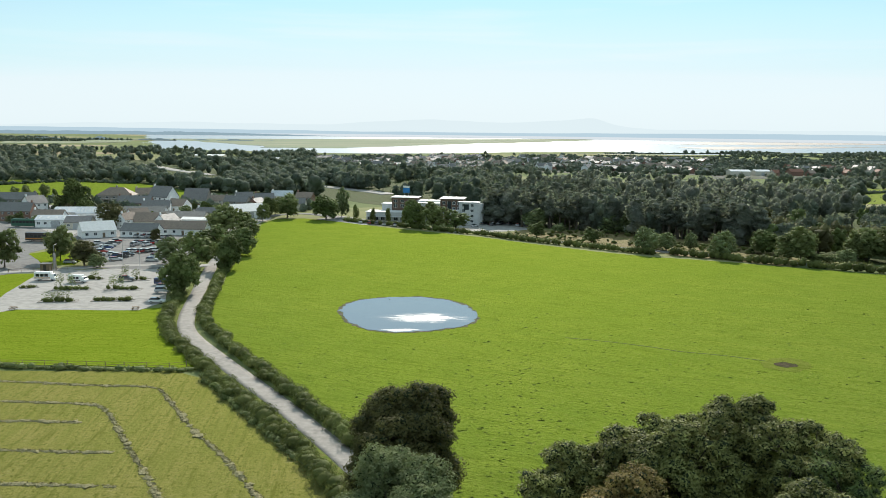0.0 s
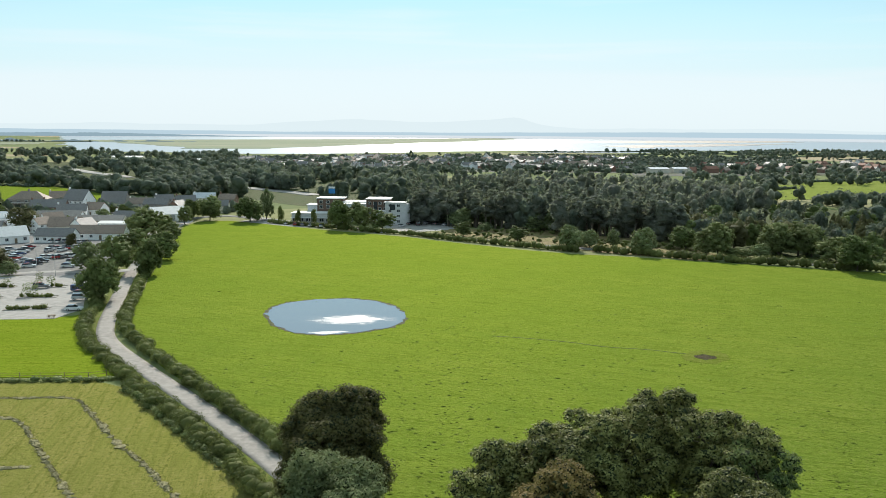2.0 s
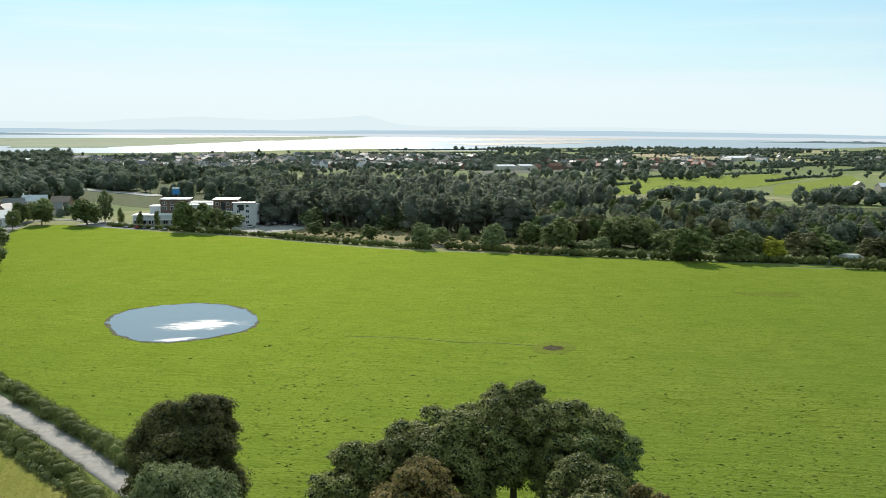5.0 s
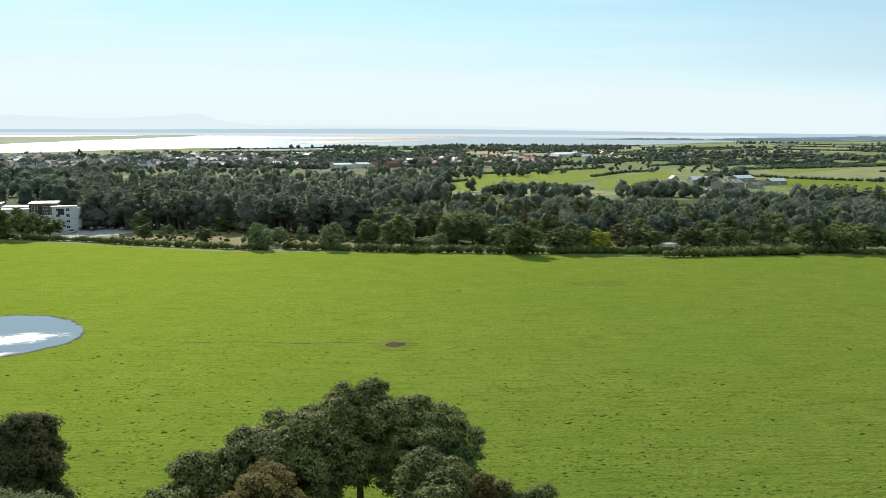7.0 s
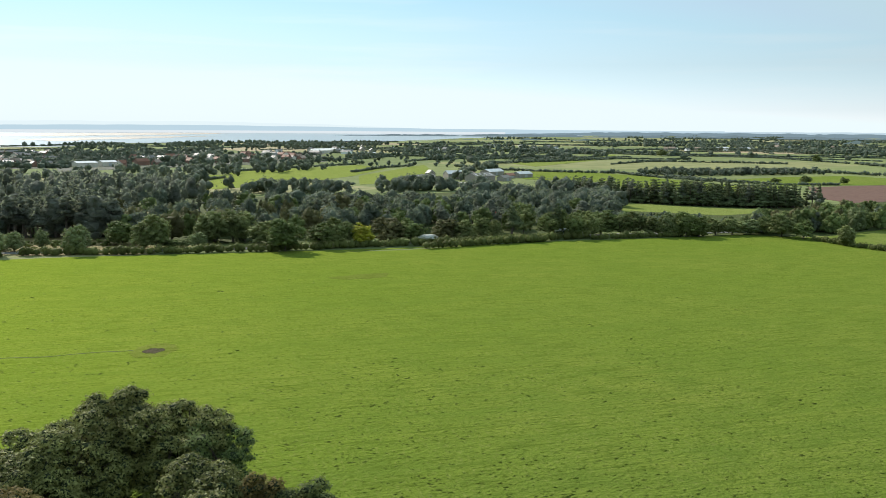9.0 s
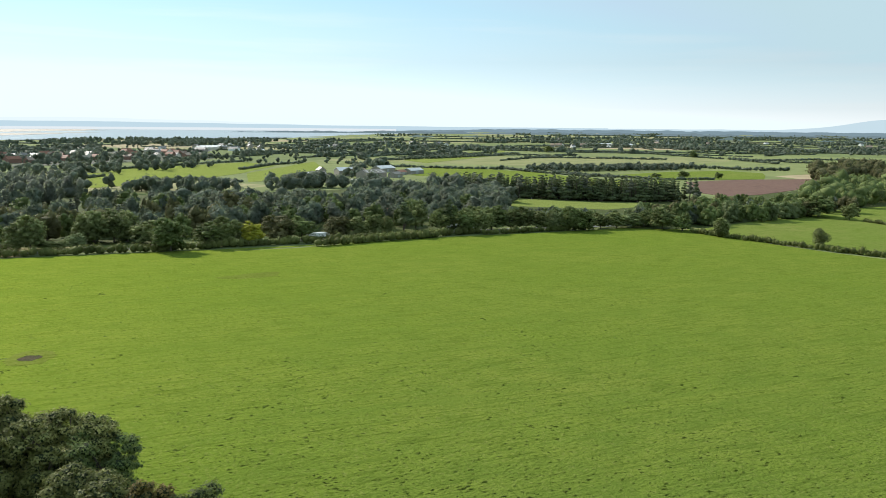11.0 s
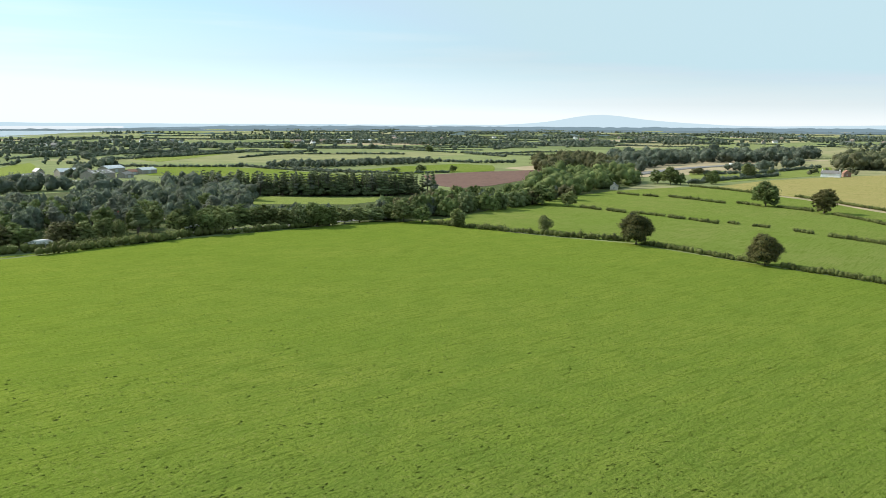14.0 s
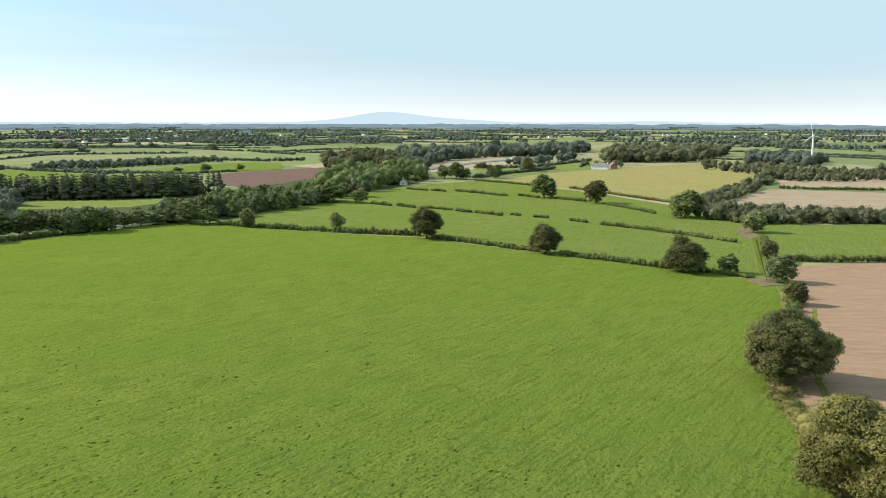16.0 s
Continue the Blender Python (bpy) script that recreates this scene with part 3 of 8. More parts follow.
def leaf_blades(rng, centre, normal, size):
    """One three-cornered leaf spray a row."""
    n = len(centre)
    normal = unit(normal)
    t = unit(np.cross(normal, unit(rng.normal(size=(n, 3)))))
    s = np.cross(normal, t)
    k = (size * rng.uniform(0.6, 1.35, n))[:, None]
    return np.stack([centre + t * k, centre - t * k * 0.6 + s * k * 0.62, centre - t * k * 0.6 - s * k * 0.62], axis=1).reshape(-1, 3)


def leafy_mesh(name, rng, lobes, count, size, material, core=0.74, low=-0.55):
    """A crown of many small leaf sprays over the rounded masses (centre, radii) that make it up, with a twiggy heart."""
    c = np.array([q[0] for q in lobes], float)
    r = np.array([q[1] for q in lobes], float)
    area = (r[:, 0] * r[:, 1] + r[:, 0] * r[:, 2] + r[:, 1] * r[:, 2])
    pick = rng.choice(len(lobes), size=int(count * 1.5), p=area / area.sum())
    d = unit(rng.normal(size=(len(pick), 3)))
    keep = d[:, 2] > low
    pick, d = pick[keep], d[keep]
    p = c[pick] + d * r[pick] * rng.uniform(0.82, 1.1, len(pick))[:, None]
    deep = np.zeros(len(p), bool)
    for cc, rr in zip(c, r):
        deep |= ((((p - cc) / rr) ** 2).sum(1) < 0.55)
    p, d, pick = p[~deep][:count], d[~deep][:count], pick[~deep][:count]
    nrm = unit(d / r[pick]) + 0.45 * rng.normal(size=p.shape)
    verts = [leaf_blades(rng, p, nrm, size)]
    faces = np.arange(len(p) * 3).reshape(-1, 3).tolist()
    at = len(p) * 3
    if core:
        bv, bf = ICO
        for cc, rr in zip(c, r):
            v = cc + bv * rr * core * (1 + 0.12 * rng.normal(size=(len(bv), 1)))
            verts.append(v)
            faces += (bf + at).tolist()
            at += len(bv)
    return mesh_of(name, np.concatenate(verts).tolist(), faces, material, True)


def tree_lobes(rng, h, w, base, kind):
    """The rounded masses of a crown from height base to h, w across."""
    out = []
    mid, half = (h + base) / 2, (h - base) / 2
    if kind == "pine":
        for i in range(8):
            k = i / 7
            z = base + (h - base) * (0.06 + 0.88 * k)
            rr = w * 0.5 * (0.62 - 0.40 * k)
            a = rng.uniform(0, 6.28)
            off = w * 0.5 * (0.38 * (1 - k) + 0.05)
            out.append(((off * math.cos(a), off * math.sin(a), z), (rr, rr, rr * 0.55)))
        return out
    if kind == "tall":
        for i in range(9):
            k = (i + 0.5) / 9
            rr = w * 0.36 * math.sin(math.pi * (0.12 + 0.8 * k)) ** 0.7
            a = rng.uniform(0, 6.28)
            out.append(((w * 0.14 * math.cos(a), w * 0.14 * math.sin(a), base + (h - base) * k * 0.93), (rr, rr, rr * 1.25)))
        return out
    n = 15 if kind == "spread" else 12
    for i in range(n):
        k = (i + 0.5) / n
        z = 1 - 1.95 * k ** 0.8
        rad = math.sqrt(max(0, 1 - z * z)) if z > 0 else 1 - 0.35 * z * z
        a = i * 2.4 + rng.uniform(-0.4, 0.4)
        size = rng.uniform(0.26, 0.40) * (1.0 if kind == "spread" else 1.1)
        out.append(((w * 0.5 * (1 - size * 0.8) * rad * math.cos(a) * rng.uniform(0.8, 1.05), w * 0.5 * (1 - size * 0.8) * rad * math.sin(a) * rng.uniform(0.8, 1.05), mid + half * (1 - size) * z * rng.uniform(0.9, 1.08)),
                    (w * 0.5 * size * 1.28, w * 0.5 * size * 1.28, half * size * 1.12)))
    out.append(((0, 0, mid), (w * 0.3, w * 0.3, half * 0.62)))
    for i in range(5):
        a = i * 1.257 + rng.uniform(0, 0.6)
        off = w * rng.uniform(0.2, 0.3)
        out.append(((off * math.cos(a), off * math.sin(a), base + half * rng.uniform(0.16, 0.34)), (w * 0.2, w * 0.2, half * rng.uniform(0.24, 0.36))))
    return out


def trunk_mesh(name, rng, h, lobes, girth, limbs=6, sides=7):
    bm = bmesh.new()
    fork = min(q[0][2] for q in lobes) * 0.9 + 0.1 * h
    lean = (rng.uniform(-0.03, 0.03) * h, rng.uniform(-0.03, 0.03) * h)
    round_bar(bm, (0, 0, -0.3), (0, 0, fork * 0.25), girth * 1.35, girth, sides)
    round_bar(bm, (0, 0, fork * 0.22), (lean[0], lean[1], fork), girth, girth * 0.72, sides)
    round_bar(bm, (lean[0], lean[1], fork), (lean[0] * 1.5, lean[1] * 1.5, h * 0.82), girth * 0.72, girth * 0.12, sides)
    for i in range(min(limbs, len(lobes))):
        c = lobes[i * len(lobes) // limbs][0]
        z0 = fork * rng.uniform(0.75, 1.0)
        m = (lean[0] + c[0] * 0.5, lean[1] + c[1] * 0.5, (z0 + c[2]) / 2 + 0.06 * h * rng.uniform(-1, 0.3))
        round_bar(bm, (lean[0] * 0.9, lean[1] * 0.9, z0), m, girth * 0.42, girth * 0.28, 5)
        round_bar(bm, m, c, girth * 0.28, girth * 0.08, 5)
    me = bpy.data.meshes.new(name)
    bm.to_mesh(me)
    bm.free()
    me.materials.append(BARK)
    return me


def tree_meshes(seed, h, w, kind, count, size, leaves, base=None, core=0.74, girth=None):
    rng = np.random.default_rng(seed)
    base = h * {"pine": 0.36, "tall": 0.06, "spread": 0.08, "round": 0.05}[kind] if base is None else base
    lobes = tree_lobes(rng, h, w, base, kind)
    t = trunk_mesh("trunk", rng, h, lobes, girth or h * 0.028, 2, 5)
    return t, leafy_mesh("crown", rng, lobes, count, size, leaves, core)


def cluster_tree(seed, h, w, base, leaves, size=0.12, cluster=1.0, cover=1.0, per=420, inner=0.35, gaps=0.12, waist=0.40, lobed=0.24, girth=None, heart=0.5, domes=11, near=False):
    """A grown tree: a forking bole, limbs out to many clouds of small leaves that make up an uneven dome with gaps."""
    rng = np.random.default_rng(seed)
    mid = base + (h - base) * waist
    half, up, down = w * 0.5, h - mid, mid - base
    # boughs: each carries a rounded dome of its own
    boughs = []
    for i in range(domes):
        z = 0.95 - (1.75 if base < 3.5 else 1.45) * (i + 0.5) / domes
        a, q = i * 2.39996 + rng.uniform(-0.3, 0.3), math.sqrt(max(0, 1 - z * z))
        k, size_of = rng.uniform(0.55, 0.82), rng.uniform(0.30, 0.52)
        boughs.append((np.array([half * q * math.cos(a) * k, half * q * math.sin(a) * k, mid + (up if z > 0 else down) * z * k]), np.array([half, half, (up + down) * 0.5]) * size_of))
    spots = []
    for o, (bc, br) in enumerate(boughs):
        n = int(cover * 3.2 * br[0] * (br[0] + br[2]) / cluster ** 2)
        for i in range(n):
            z = 1 - 1.6 * (i + 0.5) / n
            a, q = i * 2.39996 + o, math.sqrt(max(0, 1 - z * z))
            d = np.array([q * math.cos(a), q * math.sin(a), z])
            if noise.noise((d[0] * 1.9 + o, d[1] * 1.9, d[2] * 1.9 + seed * 3.1)) < gaps - 0.42:
                continue
            at = bc + br * d * (0.9 + lobed * 0.5 * noise.noise((d[0] * 2 + seed, d[1] * 2 + o, d[2] * 2)) + rng.uniform(-0.07, 0.07))
            if any((((at - oc) / orr) ** 2).sum() < 0.62 for k, (oc, orr) in enumerate(boughs) if k != o) or at[2] < base * 0.6:
                continue
            spots.append(tuple(at))
    outer = len(spots)
    for i in range(int(outer * inner)):
        d, k = unit(rng.normal(size=(1, 3)))[0], rng.uniform(0.35, 0.72)
        spots.append((half * d[0] * k, half * d[1] * k, mid + (up if d[2] > 0 else down * 0.8) * d[2] * k))
    c = np.array(spots)
    r = cluster * rng.uniform(0.5, 1.45, len(c))
    r[outer:] *= 0.85
    # leaves
    pick = np.repeat(np.arange(len(c)), np.maximum(20, per * r ** 2).astype(int))
    d = unit(rng.normal(size=(len(pick), 3)) + np.array([0, 0, 0.35]))
    p = c[pick] + d * (r[pick] * rng.uniform(0.35, 1.18, len(pick)))[:, None] * np.array([1.1, 1.1, 0.62])
    verts = [leaf_blades(rng, p, d * 0.8 + np.array([0, 0, 0.5]) + 0.42 * rng.normal(size=p.shape), size)]
    faces = np.arange(len(p) * 3).reshape(-1, 3).tolist()
    at = len(p) * 3
    bv, bf = ICO
    # near trees: solid dark balls stand in for shade between the leaves
    shade_balls = []
    if heart:
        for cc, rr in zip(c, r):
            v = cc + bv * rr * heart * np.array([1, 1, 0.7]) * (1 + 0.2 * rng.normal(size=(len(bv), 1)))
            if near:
                shade_balls.append(v)
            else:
                verts.append(v)
                faces += (bf + at).tolist()
                at += len(bv)
    crown = mesh_of("crown", np.concatenate(verts).tolist(), faces, leaves)
    # bole, limbs and boughs
    g = girth or h * 0.026
    bm = bmesh.new()
    fork = base + (h - base) * 0.22
    lean = np.array([rng.uniform(-0.04, 0.04) * h, rng.uniform(-0.04, 0.04) * h, 0])
    top = lean + np.array([0, 0, fork])
    round_bar(bm, (0, 0, -0.3), tuple(lean * 0.3 + np.array([0, 0, fork * 0.3])), g * 1.4, g, 9)
    round_bar(bm, tuple(lean * 0.3 + np.array([0, 0, fork * 0.28])), tuple(top), g, g * 0.85, 9)
    joints = []
    for i in range(8):
        a = i * 0.785 + rng.uniform(-0.3, 0.3)
        reach = half * rng.uniform(0.35, 0.62) * (0.35 if i == 0 else 1)
        j = np.array([lean[0] + reach * math.cos(a), lean[1] + reach * math.sin(a), fork + (h - fork) * rng.uniform(0.25, 0.6)])
        m = (top + j) / 2 + np.array([0, 0, rng.uniform(-0.08, 0.02) * h])
        round_bar(bm, tuple(top - np.array([0, 0, fork * 0.12 * rng.uniform(0, 1)])), tuple(m), g * 0.55, g * 0.4, 6)
        round_bar(bm, tuple(m), tuple(j), g * 0.4, g * 0.26, 6)
        joints += [j, m]
    joints = np.array(joints)
    for cc in c[:outer:2]:
        j = joints[np.argmin(((joints - cc) ** 2).sum(1) + 3 * np.maximum(0, joints[:, 2] - cc[2]) ** 2)]
        m = (j + cc) / 2 + rng.normal(size=3) * 0.25
        round_bar(bm, tuple(j), tuple(m), g * 0.2, g * 0.14, 4)
        round_bar(bm, tuple(m), tuple(cc), g * 0.14, g * 0.05, 4)
    me = bpy.data.meshes.new("trunk")
    bm.to_mesh(me)
    bm.free()
    me.materials.append(BARK)
    if near and shade_balls:
        return me, crown, mesh_of("shade_balls", np.concatenate(shade_balls).tolist(), np.concatenate([bf + i * len(bv) for i in range(len(shade_balls))]).tolist(), CROWN_SHADE, True)
    return me, crown


def plant_tree(meshes, x, y, label, group="", scale=(1, 1, 1), turn=0.0, name="tree"):
    ob = thing(name, label, "tree", group, x, y, 0, turn)
    ob.scale = scale
    part("trunk", meshes[0], None, ob)
    part("crown", meshes[1], None, ob)
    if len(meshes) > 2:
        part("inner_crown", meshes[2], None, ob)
    return ob


# models for the trees at middle distance: h and w are those of the model
MODELS = {}
for key, kind, h, w, leaves, count, size in (
        ("oak", "spread", 10, 10, LEAF_OAK, 2600, 0.27), ("oak_b", "spread", 10, 11, LEAF_DARK, 2600, 0.27),
        ("round", "round", 10, 8, LEAF_DARK, 2600, 0.27), ("round_b", "round", 10, 8, LEAF_OAK, 2600, 0.27),
        ("ash", "tall", 10, 7, LEAF_OAK, 2600, 0.27), ("ash_b", "tall", 10, 6, LEAF_HEDGE, 2600, 0.27),
        ("rust", "round", 10, 8.5, LEAF_BROWN, 2600, 0.27), ("willow", "round", 10, 9, LEAF_GREY, 2600, 0.27),
        ("yellow", "round", 10, 8, LEAF_YELLOW, 2600, 0.27), ("pine", "pine", 12, 6, LEAF_PINE, 2600, 0.27), ("pine_b", "pine", 12, 5.2, LEAF_PINE, 2600, 0.27),
        ("chestnut", "spread", 10, 9, LEAF_CHESTNUT, 2600, 0.27)):
    if kind in ("spread", "round"):
        MODELS[key] = (cluster_tree(len(MODELS) + 3, h, w, 0.4, leaves, 0.29, 1.3, 0.8, 19, 0.1, -0.1, 0.36 if kind == "round" else 0.42, 0.42, heart=0.62), h, w)
    else:
        MODELS[key] = (tree_meshes(len(MODELS) + 3, h, w, kind, count, size, leaves, core=0.6), h, w)
# far foliage is paler and bluer: distance haze put into its leaf colour
HAZED_LEAF = leaf_material("hazed_wood_leaves", (0.113, 0.154, 0.121), (0.246, 0.277, 0.207), (0.178, 0.204, 0.162), 0.48, 0.8, 0.15, 1.6)
HAZED_PINE = leaf_material("hazed_pine_needles", (0.183, 0.209, 0.181), (0.353, 0.361, 0.302), (0.265, 0.276, 0.236), 0.60, 0.8, 0.15, 1.4)
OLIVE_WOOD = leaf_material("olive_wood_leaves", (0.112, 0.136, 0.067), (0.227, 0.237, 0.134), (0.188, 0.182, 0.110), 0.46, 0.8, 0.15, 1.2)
for key, kind, h, w, leaves, count, size in (("tall_pine", "pine", 12, 5.6, HAZED_PINE, 620, 0.5), ("tall_pine_b", "pine", 12, 5, HAZED_PINE, 620, 0.5), ("dense_pine", "pine", 12, 5.6, LEAF_PINE, 620, 0.5), ("spire", "tall", 12, 5.5, HAZED_PINE, 620, 0.5), ("far_oak", "round", 10, 8.5, HAZED_LEAF, 620, 0.55), ("far_oak_b", "spread", 10, 9.5, LEAF_DARK, 620, 0.5), ("far_rust", "round", 10, 8, LEAF_BROWN, 620, 0.5), ("far_willow", "round", 10, 8, LEAF_GREY, 620, 0.5)):
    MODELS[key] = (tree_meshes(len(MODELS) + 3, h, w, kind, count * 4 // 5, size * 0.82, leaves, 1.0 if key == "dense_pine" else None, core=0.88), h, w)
MODELS["sapling"] = (tree_meshes(77, 4, 2.4, "tall", 260, 0.16, LEAF_GREY, 0.8, 0.0, girth=0.05), 4, 2.4)
WORDS = {"sapling": "thin sapling", "oak": "broad green oak", "oak_b": "broad dark green oak", "round": "rounded dark green tree", "round_b": "rounded green tree", "ash": "tall green ash tree",
         "ash_b": "slender green tree", "rust": "brown-tinged leafy tree", "willow": "pale grey-green willow", "yellow": "yellow-green tree", "pine": "dark pine tree", "pine_b": "slim dark pine tree",
         "chestnut": "dark chestnut turning brown"}


def stand(key, x, y, h, w, where, group="", turn=None):
    """A tree of a model, h metres high and w across."""
    meshes, mh, mw = MODELS[key]
    r = random.Random(int(x * 13 + y * 7))
    return plant_tree(meshes, x, y, WORDS[key] + " " + where, group, (w / mw, w / mw * r.uniform(0.92, 1.08), h / mh), r.uniform(0, 360) if turn is None else turn)


# -- the large trees close to the drone --
NEAR_GROUP = "trees below the drone"


def near_tree(x, y, label, turn=0.0, **shape):
    return plant_tree(cluster_tree(near=True, **shape), x, y, label, NEAR_GROUP, (1, 1, 1), turn)


near_tree(-4.1, 96.4, "large dark chestnut turning brown beside the lane", seed=37, h=16, w=12.0, base=0.5, leaves=LEAF_CHESTNUT, size=0.16, cluster=0.95, cover=0.85, per=240, gaps=-0.1, inner=0.3, lobed=0.14, heart=0.62, domes=19)
near_tree(-3.4, 84.6, "bushy grey-green willow beside the lane hedge", seed=32, h=12.2, w=12.0, base=0.2, leaves=LEAF_GREY, size=0.15, cluster=0.85, cover=0.8, per=260, gaps=0.1, inner=0.3, lobed=0.4, waist=0.3, heart=0.45)
for seed, x, y, h, w, base, leaves, cover, gaps, label in (
        (41, 10, 80.3, 12, 5.2, 3.0, LEAF_NEAR, 0.62, 0.12, "small green oak at the edge of a clump"),
        (42, 13.4, 85.2, 13.5, 6.6, 3.0, LEAF_NEAR, 0.68, 0.2, "slender oak at the edge of a clump, trunk showing"),
        (43, 18, 85.8, 15, 8.6, 3.2, LEAF_NEAR, 0.68, 0.2, "old oak with open crown in a clump"),
        (44, 24, 87.6, 15.6, 10.6, 3.2, LEAF_NEAR, 0.68, 0.2, "tall old oak with open crown in a clump"),
        (45, 33.1, 89.9, 16.5, 9.2, 3.6, LEAF_NEAR, 0.68, 0.2, "tallest old oak in a clump, crown gappy"),
        (53, 28.4, 88.7, 15.8, 9.7, 3.2, LEAF_NEAR, 0.62, 0.18, "old oak with rounded crown in a clump"),
        (46, 38, 85, 16.6, 11.2, 3.2, LEAF_NEAR, 0.62, 0.18, "old oak with dark crown in a clump"),
        (47, 40.2, 81.2, 13.8, 8.2, 3.2, LEAF_DARK, 0.66, 0.15, "dark green oak at the edge of a clump"),
        (48, 33.7, 70.7, 14.5, 9.6, 2.5, LEAF_NEAR, 0.8, 0.05, "spreading green oak below the clump"),
        (49, 32.8, 64.6, 14, 9.2, 2, LEAF_NEAR, 0.8, 0.05, "rounded leafy oak below the clump"),
        (50, 37.8, 67.1, 13.4, 4.8, 2, LEAF_RUST, 0.8, 0.05, "small brown autumn tree below the clump"),
        (51, 41.2, 65, 13, 5.6, 2, LEAF_DARK, 0.8, 0.05, "small rounded dark oak at the end of a clump"),
        (52, 16.9, 75.5, 14.5, 9.0, 1.5, LEAF_RUST, 0.85, 0.02, "rusty brown hawthorn in front of the oaks")):
    near_tree(x, y, label, seed * 40, seed=seed, h=h, w=w, base=base, leaves=leaves, cover=cover, gaps=gaps, cluster=0.78, size=0.16, per=250, inner=0.1, heart=0.66)
near_tree(150.1, -35.6, "big green field oak in the boundary hedge", 30, seed=61, h=11.8, w=14.1, base=0.8, leaves=LEAF_FIELD, size=0.19, cluster=1.05, cover=0.8, per=180, gaps=0.06, lobed=0.32, domes=17)
near_tree(100.7, -32.9, "large oak with olive-brown leaves in the hedge", 80, seed=62, h=13, w=13.4, base=0.5, leaves=LEAF_OLIVE, size=0.17, cluster=1.0, cover=0.85, per=210, gaps=0.05, lobed=0.3)
for seed, x, y, h, w, leaves, label in (
        (63, 258.7, -29.9, 10.2, 11.6, LEAF_FIELD, "rounded dark oak in the field hedge"),
        (64, 317.2, 59.7, 12.6, 10.8, LEAF_CHESTNUT, "dark chestnut turning brown in the field hedge"),
        (65, 287.3, 13.1, 10.2, 9.3, LEAF_CHESTNUT, "brown-tinged chestnut in the field hedge")):
    near_tree(x, y, label, seed, seed=seed, h=h, w=w, base=0.5, leaves=leaves, size=0.25, cluster=1.4, cover=1.15, per=80, gaps=-0.1, lobed=0.3, heart=0.6)

# -- trees along the hedges and lanes --
IN_HEDGE = "in the field hedge"
for key, x, y, h, w in (
        ("round", 258.9, -42.1, 6.3, 5.5), ("ash", 340.9, 101.9, 6.4, 7.1), ("oak", 337.9, 140.1, 7.9, 7.3), ("round", 344.2, 160.4, 8.1, 7.6), ("round_b", 344.6, 170, 10.1, 9.8),
        ("oak_b", 494.3, 23.8, 13.1, 13.2), ("chestnut", 468.9, -5.2, 12.9, 11.9), ("oak_b", 407.6, -45.7, 12.4, 13.7), ("oak", 445.9, 120.7, 8.3, 8),
        ("round", 648.4, 107.8, 10.4, 11.4), ("oak", 750.5, 50.6, 11.3, 12), ("oak_b", 639.8, 96.9, 12.4, 11.2), ("round", 641.1, 90.1, 8.6, 7.8), ("rust", 776.4, 94.6, 6.2, 10.4), ("round", 449.5, 136.7, 11.2, 13.8), ("oak", 447.6, 147.4, 9.3, 12.6),
        ("chestnut", 216.4, -51.8, 5.9, 5.1), ("willow", 246.7, -54.6, 8.5, 7.6), ("rust", 286.9, -59.1, 6.5, 4.6), ("oak", 356.5, -66.9, 8.5, 8.7),
        ("oak_b", 658, 70, 10, 8.8), ("round", 797.9, 35.1, 5.2, 7.4), ("round", 702.4, 328.6, 6.4, 10.3), ("round", 690.2, 348.9, 3.9, 7.7), ("round", 715.8, 302.8, 6, 6.2),
        ("round", 1181.9, 540, 9.9, 10.4), ("oak", 1179.3, 789, 10.2, 17)):
    stand(key, x, y, h, w, IN_HEDGE, "hedgerow trees")
ROADSIDE = "beside the road along the pasture"
